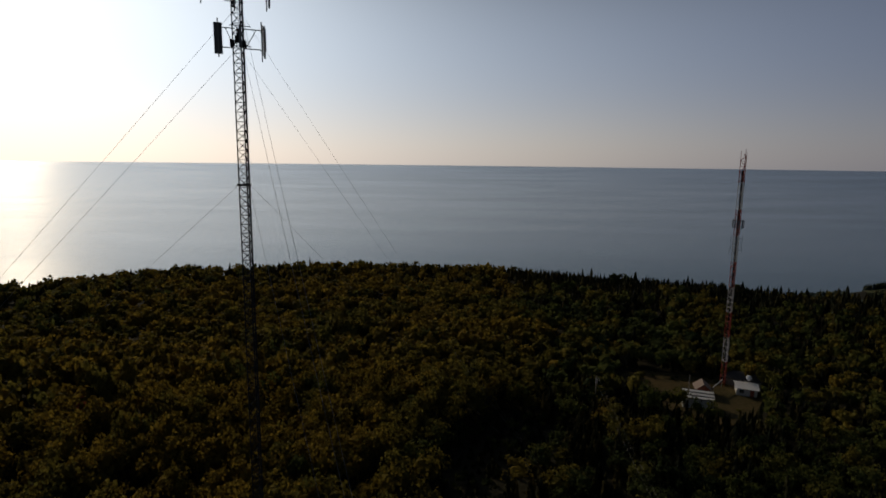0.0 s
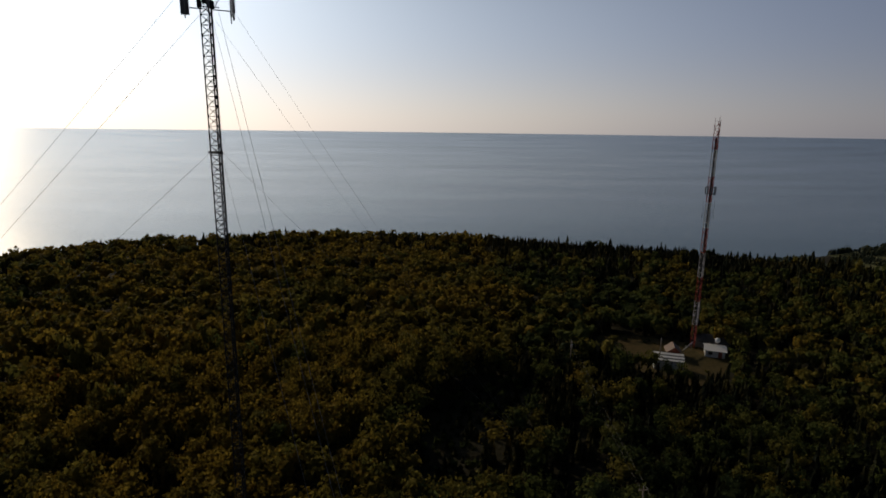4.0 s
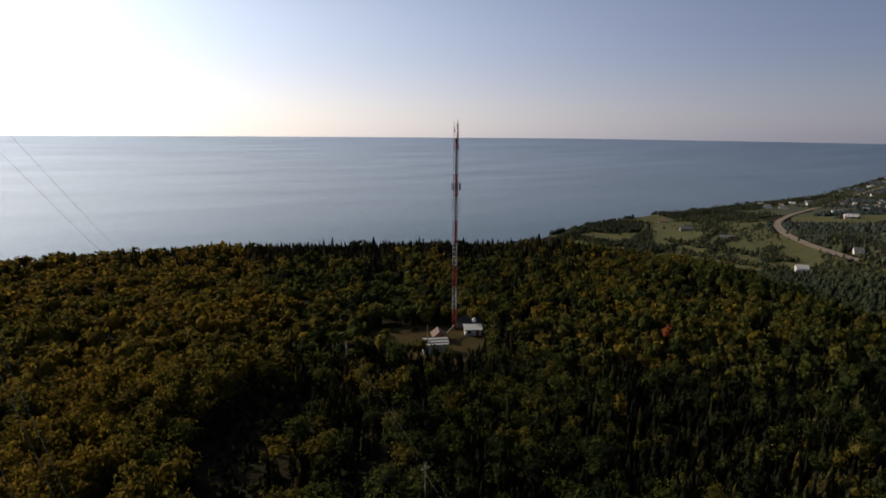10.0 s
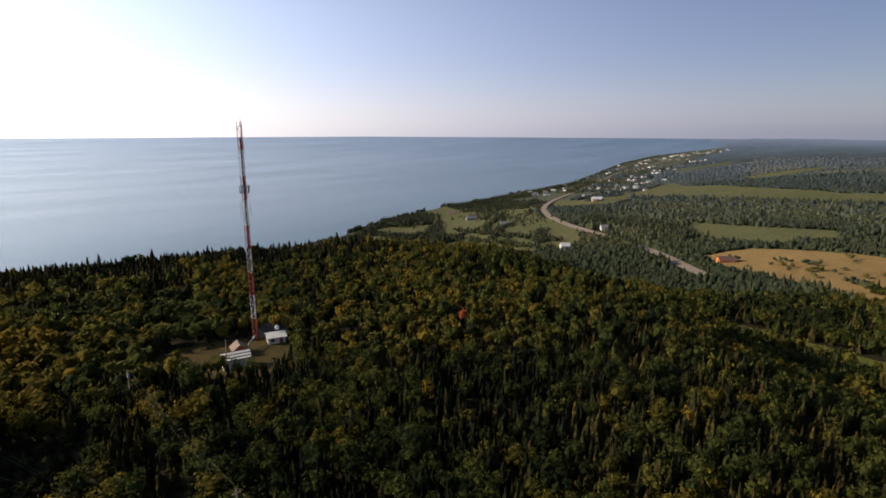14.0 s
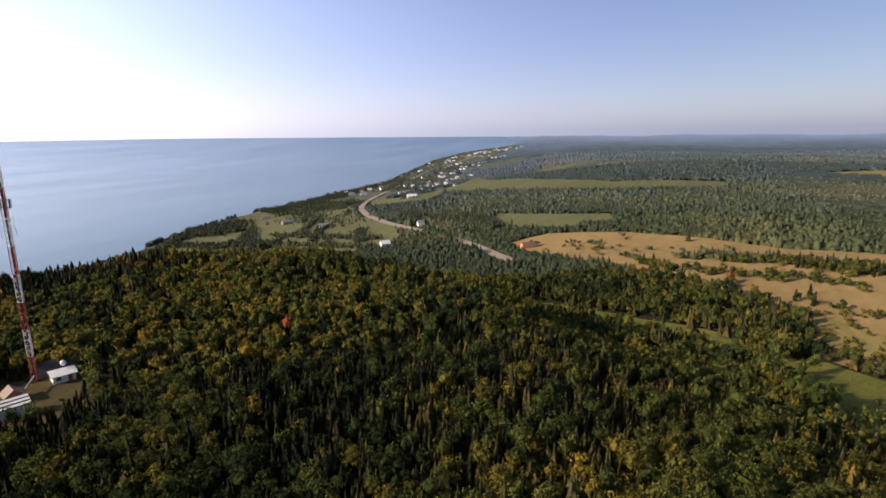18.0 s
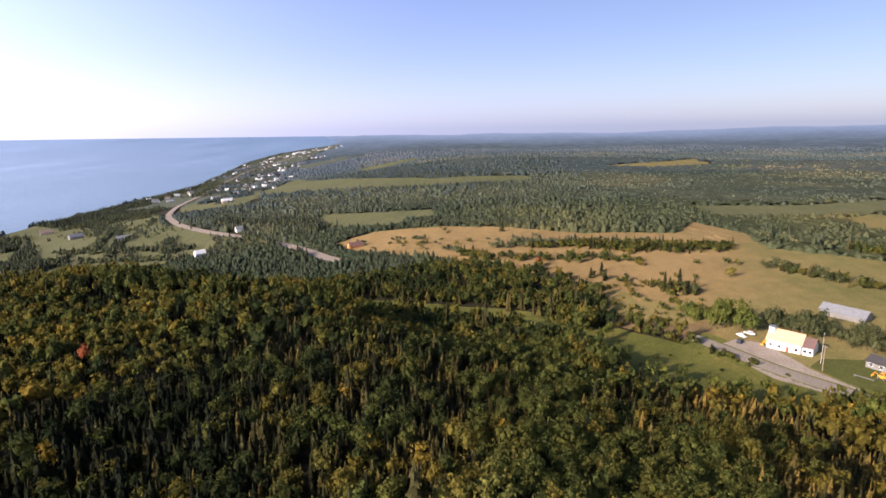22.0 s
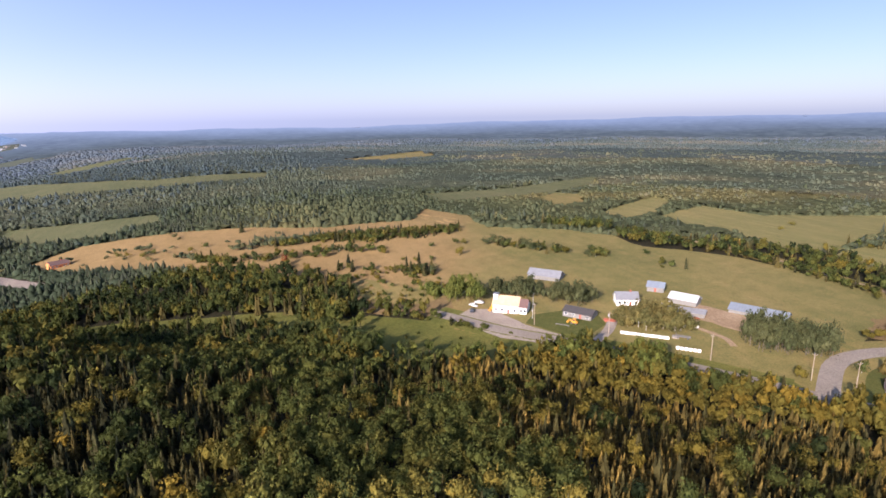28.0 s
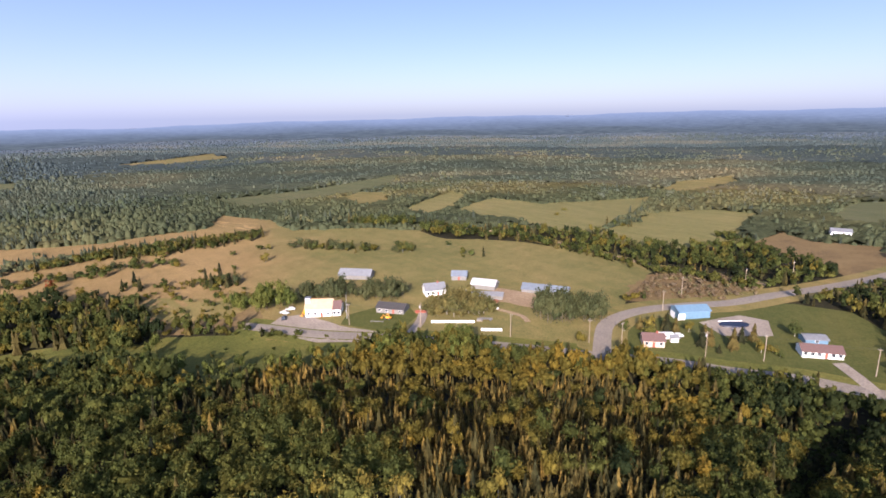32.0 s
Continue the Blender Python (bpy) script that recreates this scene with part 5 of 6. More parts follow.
def guyed_mast():
    x, y = -14.75, 41.45
    z0 = ground_z(x, y)
    top = 180.5 - z0
    half, turn = 0.42, radians(76)
    ob = base("radio_mast", pose(x, y, z0), "tall dark guyed lattice mast with panel antennas", "mast")
    part("foundation", box_of(-0.9, -0.9, -0.3, 0.9, 0.9, 0.3, bevel=0.05), M_GRAVEL, ob, "concrete mast footing")
    for lx, ly in legs_of(half, turn):
        part("leg", rod_of((lx, ly, 0.2), (lx, ly, top), 0.05, 6), M_DARK, ob)
    z = 0.3
    while z < top - 0.1:
        z1 = min(z + 4.8, top)
        part("lattice_section", lattice(bmesh.new(), half, z, z1, 0.7, 0.022, turn, True), M_DARK, ob)
        z = z1
    part("cable_run", rod_of((0.12, -0.1, 0.3), (0.12, -0.1, top - 1), 0.06, 6), M_DARK, ob, "black cable bundle")
    zr = 163.15 - z0
    ring = bmesh.new()
    for k in range(3):
        a, b = legs_of(half + 0.14, turn)[k], legs_of(half + 0.14, turn)[(k + 1) % 3]
        rod(ring, (*a, zr), (*b, zr), 0.05, 5)
        rod(ring, (*a, zr + 0.09), (*b, zr + 0.09), 0.03, 4)
    part("torque_frame", ring, M_DARK, ob, "steel frame for the lower guys")
    sets = (((173.55 - z0), ((198, 1.25, ((0.0, 2.15, 0.56),)), (22, 1.5, ((-0.45, 1.6, 0.18), (0.25, 2.3, 0.24))), (292, 0.9, ((0.0, 1.4, 0.2),)))),
            ((177.1 - z0), ((194, 2.5, ((-0.2, 1.9, 0.22), (0.7, 1.9, 0.22))), (18, 1.9, ((-0.5, 2.4, 0.22), (0.35, 2.3, 0.26))), (120, 1.6, ((0.0, 2.0, 0.24),)))))
    for zc, arms in sets:
        for deg, reach, panels in arms:
            a = radians(deg)
            c, s = math.cos(a), math.sin(a)
            arm = bmesh.new()
            for dz in (-0.6, 0.75):
                rod(arm, (c * 0.3, s * 0.3, zc + dz), (c * reach, s * reach, zc + dz), 0.04, 5)
            rod(arm, (c * 0.4, s * 0.4, zc - 0.55), (c * reach * 0.75, s * reach * 0.75, zc + 0.72), 0.028, 4)
            for dz in (-0.6, 0.75):
                rod(arm, (c * reach - s * 0.7, s * reach + c * 0.7, zc + dz), (c * reach + s * 0.7, s * reach - c * 0.7, zc + dz), 0.035, 5)
            part("antenna_arm", arm, M_DARK, ob)
            for o, ph, pw in panels:
                panel_antenna(ob, c * (reach + 0.2) - s * o, s * (reach + 0.2) + c * o, zc - ph / 2, ph, pw, 20 if pw > 0.5 else deg - 90)
        rr = bmesh.new()
        for k in range(4):
            box(rr, -0.5 + 0.25 * k, -0.62 + 0.3 * (k % 2), zc - 0.6 + 0.35 * (k % 3), -0.22 + 0.25 * k, -0.42 + 0.3 * (k % 2), zc - 0.1 + 0.35 * (k % 3))
        part("radio_box", rr, M_DARK, ob, "dark remote radio boxes")
    anchors = [(22, 105), (17, -14), (-89, 41)]
    for (ax, ay), (lx, ly) in zip(anchors, (legs_of(half, turn)[0], legs_of(half, turn)[2], legs_of(half, turn)[1])):
        az = ground_z(ax, ay)
        part("guy_anchor", box_of(ax - x - 0.4, ay - y - 0.4, az - z0 - 0.5, ax - x + 0.4, ay - y + 0.4, az - z0 + 0.5, bevel=0.05), M_GRAVEL, ob)
        for zt in (175.3, 172.6, 163.2):
            part("guy_wire", wire_of(drop_line((lx, ly, zt - z0), (ax - x, ay - y, az - z0 + 0.4), 0.7, 8), 0.0105), M_GUY, ob)
    return ob


# ---- the red and white tower in the clearing ----


def banded_tower():
    x, y = 83.0, 155.0
    z0 = ground_z(x, y)
    top = 167.9 - z0
    ob = base("radio_tower", pose(x, y, z0), "red and white banded lattice tower in a clearing", "tower")
    half, turn = 0.72, radians(20)
    part("foundation", box_of(-1.5, -1.5, -0.4, 1.5, 1.5, 0.35, bevel=0.08), M_GRAVEL, ob, "concrete tower footing")
    n = 9
    for i in range(n):
        a, b = 0.3 + (top - 0.3) * i / n, 0.3 + (top - 0.3) * (i + 1) / n
        mat, lab = (M_TRED, "red painted tower section") if i % 2 == 0 else (M_TWHITE, "white painted tower section")
        sec = new("tower_section")
        sec.parent = ob
        tagged(sec, lab)
        cs, bays = legs_of(half, turn), max(1, round((b - a) / 1.4))
        for n1 in range(bays):
            za, zb = a + (b - a) * n1 / bays, a + (b - a) * (n1 + 1) / bays
            for k in range(3):
                p, q = cs[k], cs[(k + 1) % 3]
                part("crossbar", rod_of((*p, za), (*q, za), 0.05, 4), mat, sec)
                lo, hi = (p, q) if (n1 + k) % 2 else (q, p)
                part("brace", rod_of((*lo, za), (*hi, zb), 0.05, 4), mat, sec)
        for lx, ly in legs_of(half, turn):
            part("leg", rod_of((lx, ly, a), (lx, ly, b), 0.1, 6), mat, sec)
    part("cable_ladder", box_of(-0.25, 0.1, 0.3, 0.25, 0.2, top - 4), M_DARK, ob, "dark cable ladder")
    zc = 148.9 - z0
    for zz in (zc - 0.9, zc + 0.9):
        ringm = bmesh.new()
        for k in range(12):
            a, b = k * math.pi / 6, (k + 1) * math.pi / 6
            rod(ringm, (1.3 * math.cos(a), 1.3 * math.sin(a), zz), (1.3 * math.cos(b), 1.3 * math.sin(b), zz), 0.06, 4)
        part("antenna_ring", ringm, M_DARK, ob)
    for k in range(9):
        a = k * 40 + 10
        panel_antenna(ob, 1.45 * math.cos(radians(a)), 1.45 * math.sin(radians(a)), zc - 1.0, 2.1, 0.34, a - 90)
    for zz, reach in ((144.8, 1.9), (142.6, 1.7), (141.3, 2.0), (160.5, 1.0)):
        for sgn in (-1, 1):
            bm = rod_of((0, 0, zz - z0), (sgn * reach, sgn * 0.4, zz - z0), 0.05, 4)
            rod(bm, (sgn * reach, sgn * 0.4, zz - z0 - 0.9), (sgn * reach, sgn * 0.4, zz - z0 + 1.1), 0.045, 4)
            part("dipole_antenna", bm, M_STEEL, ob)
    for k, (lx, ly) in enumerate(legs_of(half, turn)):
        part("whip_antenna", rod_of((lx, ly, top - 5.5), (lx, ly, top + 0.9 + 0.4 * k), 0.06, 5), M_TRED, ob)
    part("warning_lamp", rod_of((0, 0, top), (0, 0, top + 0.5), 0.12, 8), M_TRED, ob)
    return ob


guyed_mast()
banded_tower()

# ---- houses, barns and sheds ----


def window(parent, x, y, z, w, h, side):
    """A framed window on the front (side -1) or back (side 1) wall."""
    y0, y1 = (y - 0.06, y + 0.02) if side < 0 else (y - 0.02, y + 0.06)
    f = part("window", box_of(x - w / 2 - 0.1, y0, z - 0.1, x + w / 2 + 0.1, y1, z + h + 0.1), M_WHITE, parent, "white framed window")
    yy = y0 - 0.015 if side < 0 else y1 + 0.015
    part("pane", box_of(x - w / 2, min(yy, y), z, x + w / 2, max(yy, y), z + h), M_GLASS, f)


def gable_house(name, label, category, p, q, depth, wall_h, roof_h, wall, roof, windows=3, door=True, chimney=False, ribs=0, over=0.45, group="", roof_label="", gable_front=False):
    """A gabled building whose front edge runs from p to q, its depth lying behind."""
    p, q = Vector((*p, 0)), Vector((*q, 0))
    length = (q - p).length
    ang = math.atan2(q.y - p.y, q.x - p.x)
    nx, ny = -math.sin(ang), math.cos(ang)
    away = 1 if nx * (p.x + q.x) + ny * (p.y + q.y) > 0 else -1
    mid = (p + q) / 2
    cx, cy = mid.x + nx * away * depth / 2, mid.y + ny * away * depth / 2
    zs = [ground_z(cx + dx, cy + dy) for dx in (-length / 2, length / 2) for dy in (-depth / 2, depth / 2)]
    zb = sum(zs) / 4 + 0.3
    turn = math.degrees(ang) + (0 if away > 0 else 180)
    ob = base(name, pose(cx, cy, zb, 0, 0, turn), label, category, group)
    L, D = length / 2, depth / 2
    if gable_front:
        L, D = D, L
        ob.matrix_world = pose(cx, cy, zb, 0, 0, turn + 90)
    bm = bmesh.new()
    prof = [(-D, -1.2), (D, -1.2), (D, wall_h), (0, wall_h + roof_h), (-D, wall_h)]
    ends = [[bm.verts.new((sx * L, yy, zz)) for yy, zz in prof] for sx in (-1, 1)]
    bm.faces.new(ends[0][::-1])
    bm.faces.new(ends[1])
    for i in range(5):
        j = (i + 1) % 5
        bm.faces.new((ends[0][i], ends[0][j], ends[1][j], ends[1][i]))
    bmesh.ops.recalc_face_normals(bm, faces=bm.faces)
    body = part("wall", bm, wall, ob)
    sl = math.hypot(D, roof_h)
    for sgn in (-1, 1):
        rb = bmesh.new()
        ex = over * roof_h / D
        t = 0.16
        pts = [(sgn * (D + over), wall_h - ex), (0, wall_h + roof_h), (0, wall_h + roof_h + t), (sgn * (D + over), wall_h - ex + t)]
        e2 = [[rb.verts.new((sx * (L + over), yy, zz + 0.02)) for yy, zz in pts] for sx in (-1, 1)]
        rb.faces.new(e2[0])
        rb.faces.new(e2[1][::-1])
        for i in range(4):
            j = (i + 1) % 4
            rb.faces.new((e2[0][i], e2[0][j], e2[1][j], e2[1][i]))
        rib_meshes = []
        for i in range(ribs):
            xx = -L + (i + 0.5) * 2 * L / ribs
            rm = bmesh.new()
            r0 = [rm.verts.new((xx + dx, yy, zz + t + 0.02 + dz)) for yy, zz in ((sgn * (D + over), wall_h - ex), (0, wall_h + roof_h)) for dx, dz in ((-0.06, 0), (0.06, 0), (0, 0.07))]
            for q in ((0, 2, 5, 3), (2, 1, 4, 5), (1, 0, 3, 4), (0, 1, 2), (3, 5, 4)):
                rm.faces.new([r0[k] for k in q])
            bmesh.ops.recalc_face_normals(rm, faces=rm.faces)
            rib_meshes.append(rm)
        bmesh.ops.recalc_face_normals(rb, faces=rb.faces)
        slope = part("roof_slope", rb, roof, ob, roof_label)
        for rm in rib_meshes:
            part("roof_rib", rm, roof, slope)
    for side in (-1, 1):
        for i in range(windows):
            xx = -L + (i + 0.5) * 2 * L / max(windows, 1)
            if door and i == windows // 2 and side < 0:
                d = part("door", box_of(xx - 0.5, -D - 0.07, 0, xx + 0.5, -D + 0.02, 2.05), M_BROWN, ob)
                part("door_handle", box_of(xx + 0.35, -D - 0.12, 0.95, xx + 0.4, -D - 0.06, 1.1), M_STEEL, d)
            else:
                window(ob, xx, side * D, min(0.95, wall_h * 0.4), 1.15, min(1.15, wall_h * 0.45), side)
    if chimney:
        part("chimney", box_of(L * 0.3, -0.35, wall_h + roof_h * 0.6, L * 0.3 + 0.7, 0.35, wall_h + roof_h + 0.9, bevel=0.04), M_BROWN, ob, "brick chimney")
    return ob


# the farm across the fields
fh = gable_house("farmhouse", "white farmhouse with a tan roof facing the yard", "house", (223, -112), (215, -121), 8.5, 3.9, 3.3, M_WHITE, M_TAN, 4, True, False, roof_label="sunlit tan shingle roof")
part("wall_turret", box_of(-6.3, -2.0, 3.0, -4.2, 0.5, 8.1, bevel=0.05), M_WHITE, fh, "white square turret")
_bm = box_of(-6.55, -2.25, 8.1, -3.95, 0.75, 8.3)
part("turret_roof", _bm, M_GREYROOF, fh)
gable_house("farmhouse_wing", "white wing of the farmhouse with brown roof", "house", (214.6, -121.4), (212.2, -124.1), 7.4, 3.4, 2.7, M_WHITE, M_MAUVE, 2, False)
gable_house("barn", "long grey barn with a weathered metal roof", "barn", (256, -150), (242, -161), 8, 2.4, 2.6, M_GREYWALL, M_GREYROOF, 0, False, ribs=14)
gable_house("bungalow", "low dark bungalow with charcoal roof", "house", (202, -137), (190.5, -144), 7.5, 2.5, 1.7, M_GREYWALL, M_BLACK, 4, True)
gable_house("house", "white two-storey house half hidden by trees", "house", (199.5, -165), (195, -174), 7.5, 3.0, 2.6, M_WHITE, M_GREYROOF, 4, True, True)
gable_house("shed", "small grey shed with a blue grey roof", "shed", (208, -190), (202, -195), 6, 2.6, 2.0, M_GREYWALL, M_BLUEROOF, 1, True)
gable_house("barn", "long barn with a white metal roof", "barn", (191.5, -188.2), (180.5, -193.8), 7.2, 2.5, 2.1, M_GREYWALL, M_PALEROOF, 0, False, ribs=13)
gable_house("shed", "low lean-to shed with pale metal roof", "shed", (178, -180), (169, -187), 5.5, 2.2, 1.2, M_GREYWALL, M_GREYROOF, 0, False, ribs=8)
gable_house("shed", "small white-roofed shed by the barn", "shed", (184, -176), (179, -179), 4.5, 2.4, 1.4, M_WHITE, M_GREYROOF, 1, False)
gable_house("barn", "long low barn with a blue grey metal roof", "barn", (170, -202), (150, -212), 8.0, 1.7, 2.0, M_GREYWALL, M_BLUEROOF, 0, False, ribs=18)
bb = gable_house("garage", "blue metal garage with white door", "garage", (99.5, -222), (91.3, -233), 8, 3.4, 1.5, M_BLUE, M_BLUETOP, 0, False, ribs=14)
part("garage_door", box_of(-7.6, -4.62, 0, -4.6, -4.48, 2.7), M_WHITE, bb, "white roll-up door")
part("garage_door", box_of(-8.22, -2.4, 0, -8.1, 1.2, 2.8), M_WHITE, bb, "white roll-up door")
gable_house("house", "small pinkish house with brown shingle roof", "house", (97.3, -188.3), (91.2, -193.2), 6.6, 2.7, 1.9, M_CREAM, M_MAUVE, 3, True, True)
gable_house("house", "white bungalow with mauve brown roof", "house", (52.6, -219.2), (41.6, -226.4), 7.0, 2.4, 1.6, M_WHITE, M_MAUVE, 6, True)
gable_house("garage", "low garage with pale roof and blue wall", "garage", (55, -231.5), (49, -236.5), 6, 2.0, 0.9, M_BLUE, M_GREYROOF, 1, False, ribs=8)
gable_house("shed", "tiny white garden shed", "shed", (91.5, -199), (89.5, -201), 2.6, 2.1, 0.7, M_WHITE, M_GREYROOF, 0, False)
gable_house("house", "long white house on a distant rise", "house", (99, -438), (88, -442), 8, 3.0, 1.6, M_WHITE, M_GREYROOF, 4, True)
gable_house("shed", "small grey shed among trees", "shed", (259, -107), (255, -111), 4, 2.2, 1.4, M_GREYWALL, M_GREYROOF, 0, False)
# houses down the coast
gable_house("house", "white house at the edge of the wood", "house", (537, 307), (544.5, 300), 8, 4.0, 3.0, M_WHITE, M_WHITE, 3, True)
gable_house("house", "white roadside house with grey roof", "house", (649, 315), (654.5, 308.5), 7.5, 3.6, 3.2, M_WHITE, M_GREYROOF, 3, True)
gable_house("house", "white house in a green field", "house", (682, 277), (687.5, 270), 7, 3.4, 3.0, M_WHITE, M_GREYROOF, 3, True)
gable_house("house", "orange brown house beside the highway", "house", (488.5, 130), (496, 119), 8, 3.0, 2.4, M_ORANGE, M_MAUVE, 5, True, True)
gable_house("house", "long white house on coastal pasture", "house", (668, 488), (680, 474), 8, 3.4, 2.6, M_WHITE, M_GREYROOF, 4, True)
gable_house("house", "pale grey house on coastal pasture", "house", (716, 592), (730, 582), 10, 4.4, 3.6, M_GREYWALL, M_GREYROOF, 4, True)
gable_house("house", "tan house with a brown roof near the shore", "house", (792, 704), (804, 692), 9, 4.2, 3.4, M_CREAM, M_CABINROOF, 3, True)
for hx, hy in ((1165, 745), (1180, 720), (990, 489), (1086, 564)):
    gable_house("house", "white house by the coastal highway", "house", (hx - 5, hy + 6), (hx + 5, hy - 6), 9, 4.2, 3.0, M_WHITE, M_GREYROOF, 3, True, group="coastal houses")

# the far village along the shore
_r = random.Random(5)
_line = curve_points(MAIN, 20)
_far = [q for q in _line if math.hypot(*q) > 1350]
for i in range(84):
    qx, qy = _far[int(len(_far) * (i + _r.random()) / 84) % len(_far)]
    off = _r.choice((-1, 1)) * _r.uniform(22, 110)
    if off > 0 and _r.random() < 0.5:
        off = off * 1.8
    hx, hy = qx + off * 0.34, qy - off * 0.94
    if inland(hx, hy) < 25:
        continue
    wl, rf = _r.choice(((M_WHITE, M_GREYROOF), (M_WHITE, M_WHITE), (M_WHITE, M_MAUVE), (M_GREYWALL, M_BLACK), (M_CREAM, M_GREYROOF)))
    a = _r.uniform(0.3, 1.1)
    ln = _r.uniform(8, 13)
    gable_house("village_house", "small distant village house near the shore", "house", (hx - ln / 2 * math.sin(a), hy + ln / 2 * math.cos(a)), (hx + ln / 2 * math.sin(a), hy - ln / 2 * math.cos(a)),
                _r.uniform(7, 9), _r.uniform(3, 4.5), _r.uniform(2.5, 3.6), wl, rf, 2, False, group="village houses")

for i in range(30):
    u, v = _r.random(), _r.random()
    hx, hy = 1330 + 800 * u + 30 * v, 545 + 215 * u + 110 * v
    wl, rf = _r.choice(((M_WHITE, M_WHITE), (M_WHITE, M_GREYROOF), (M_WHITE, M_PALEROOF)))
    a, ln = _r.uniform(0.3, 1.1), _r.uniform(7, 11)
    gable_house("village_house", "white distant village house inland of the highway", "house", (hx - ln / 2 * math.sin(a), hy + ln / 2 * math.cos(a)), (hx + ln / 2 * math.sin(a), hy - ln / 2 * math.cos(a)),
                _r.uniform(6, 8.5), _r.uniform(3.0, 4.2), _r.uniform(2.2, 3.2), wl, rf, 2, False, group="village houses")
for i in range(46):
    u = _r.random()
    hx, hy = 2560 + 1150 * u, 1075 + 40 * math.sin(3 * u) - _r.uniform(10, 150) * (0.6 + 0.6 * u)
    wl, rf = _r.choice(((M_WHITE, M_WHITE), (M_WHITE, M_PALEROOF), (M_CREAM, M_GREYROOF)))
    ln = _r.uniform(9, 16)
    gable_house("village_house", "pale house far down the shore", "house", (hx - ln * 0.3, hy + ln * 0.4), (hx + ln * 0.3, hy - ln * 0.4), _r.uniform(8, 10), _r.uniform(3.5, 5), _r.uniform(2.2, 3.2), wl, rf, 1, False, group="village houses")
gable_house("house", "pale yellow house by the highway bend", "house", (950, 482), (962, 468), 10, 4.4, 3.4, M_CREAM, M_WHITE, 3, True)

# ---- the tower clearing ----
cab = gable_house("cabin", "small red brown cabin with weathered brown gable roof", "cabin", (72.0, 147.6), (75.0, 146.7), 3.6, 2.1, 1.2, M_BROWN, M_CABINROOF, 1, True, gable_front=True, over=0.7)


def white_shelter():
    p = Vector((64.3, 139.4, 0))
    q = Vector((71.6, 137.0, 0))
    ang = math.atan2(q.y - p.y, q.x - p.x)
    m = (p + q) / 2
    cx, cy = m.x - math.sin(ang) * 1.7, m.y + math.cos(ang) * 1.7
    zb = ground_z(cx, cy) + 0.3
    ob = base("equipment_shelter", pose(cx, cy, zb, 0, 0, math.degrees(ang)), "long white equipment shelter with a striped sloping roof", "shelter")
    part("wall", box_of(-3.7, -1.7, -0.8, 3.7, 1.7, 2.7, bevel=0.04), M_WHITE, ob)
    roof = box_of(-3.95, -2.0, 2.72, 3.95, 2.0, 2.86)
    for v in roof.verts:
        v.co.z += 0.28 * (v.co.y + 2.0)
    part("roof", roof, M_DARK, ob, "black sloping roof")
    gable = box_of(-3.68, -1.66, 2.6, 3.68, 1.66, 2.7)
    for v in gable.verts:
        v.co.z += 0.28 * (v.co.y + 2.0) if v.co.z > 2.65 else 0
    part("upper_wall", gable, M_WHITE, ob)
    for i in range(3):
        strip = box_of(-4.0, -1.9 + i * 1.35, 2.87, 4.0, -1.1 + i * 1.35, 2.97)
        for v in strip.verts:
            v.co.z += 0.28 * (v.co.y + 2.0)
        part("roof_strip", strip, M_WHITE, ob, "white roof batten")
    for xx in (-2.4, 0.3, 2.6):
        part("wall_joint", box_of(xx, -1.74, 0, xx + 0.08, -1.69, 2.7), M_STEEL, ob)
    d = part("door", box_of(-3.4, -1.78, 0, -2.5, -1.69, 2.05), M_GREYWALL, ob)
    part("door_handle", box_of(-2.65, -1.84, 0.95, -2.6, -1.77, 1.1), M_STEEL, d)
    return ob


white_shelter()
hut = gable_house("equipment_hut", "white equipment hut with a broad pale roof", "hut", (83.2, 147.9), (88.0, 145.9), 5.0, 2.2, 0.7, M_WHITE, M_WHITE, 2, True)
dome_bm = bmesh.new()
bmesh.ops.create_uvsphere(dome_bm, u_segments=16, v_segments=10, radius=0.75)
part("dish_cover", dome_bm, M_WHITE, hut, "round white dish cover", True).location = (0.8, 2.1, 3.9)
part("dish_mast", rod_of((0.8, 2.1, 2.2), (0.8, 2.1, 3.7), 0.08), M_STEEL, hut)
gable_house("equipment_hut", "dark roofed hut behind the white one", "hut", (84, 155.5), (92.5, 152), 4.5, 2.4, 1.4, M_GREYWALL, M_BLACK, 1, False)
tray = base("cable_bridge", pose(0, 0, 0), "white cable bridge from the tower to the shelter", "cable bridge")
_z = ground_z(79, 150)
part("tray", rod_of((82.0, 153.5, _z + 2.6), (76.5, 148.0, _z + 2.4), 0.18, 4), M_TWHITE, tray)
for tx, ty in ((81.5, 153.0), (77.0, 148.5)):
    part("post", rod_of((tx, ty, ground_z(tx, ty) - 0.2), (tx, ty, _z + 2.5), 0.07), M_STEEL, tray)

# ---- power poles ----


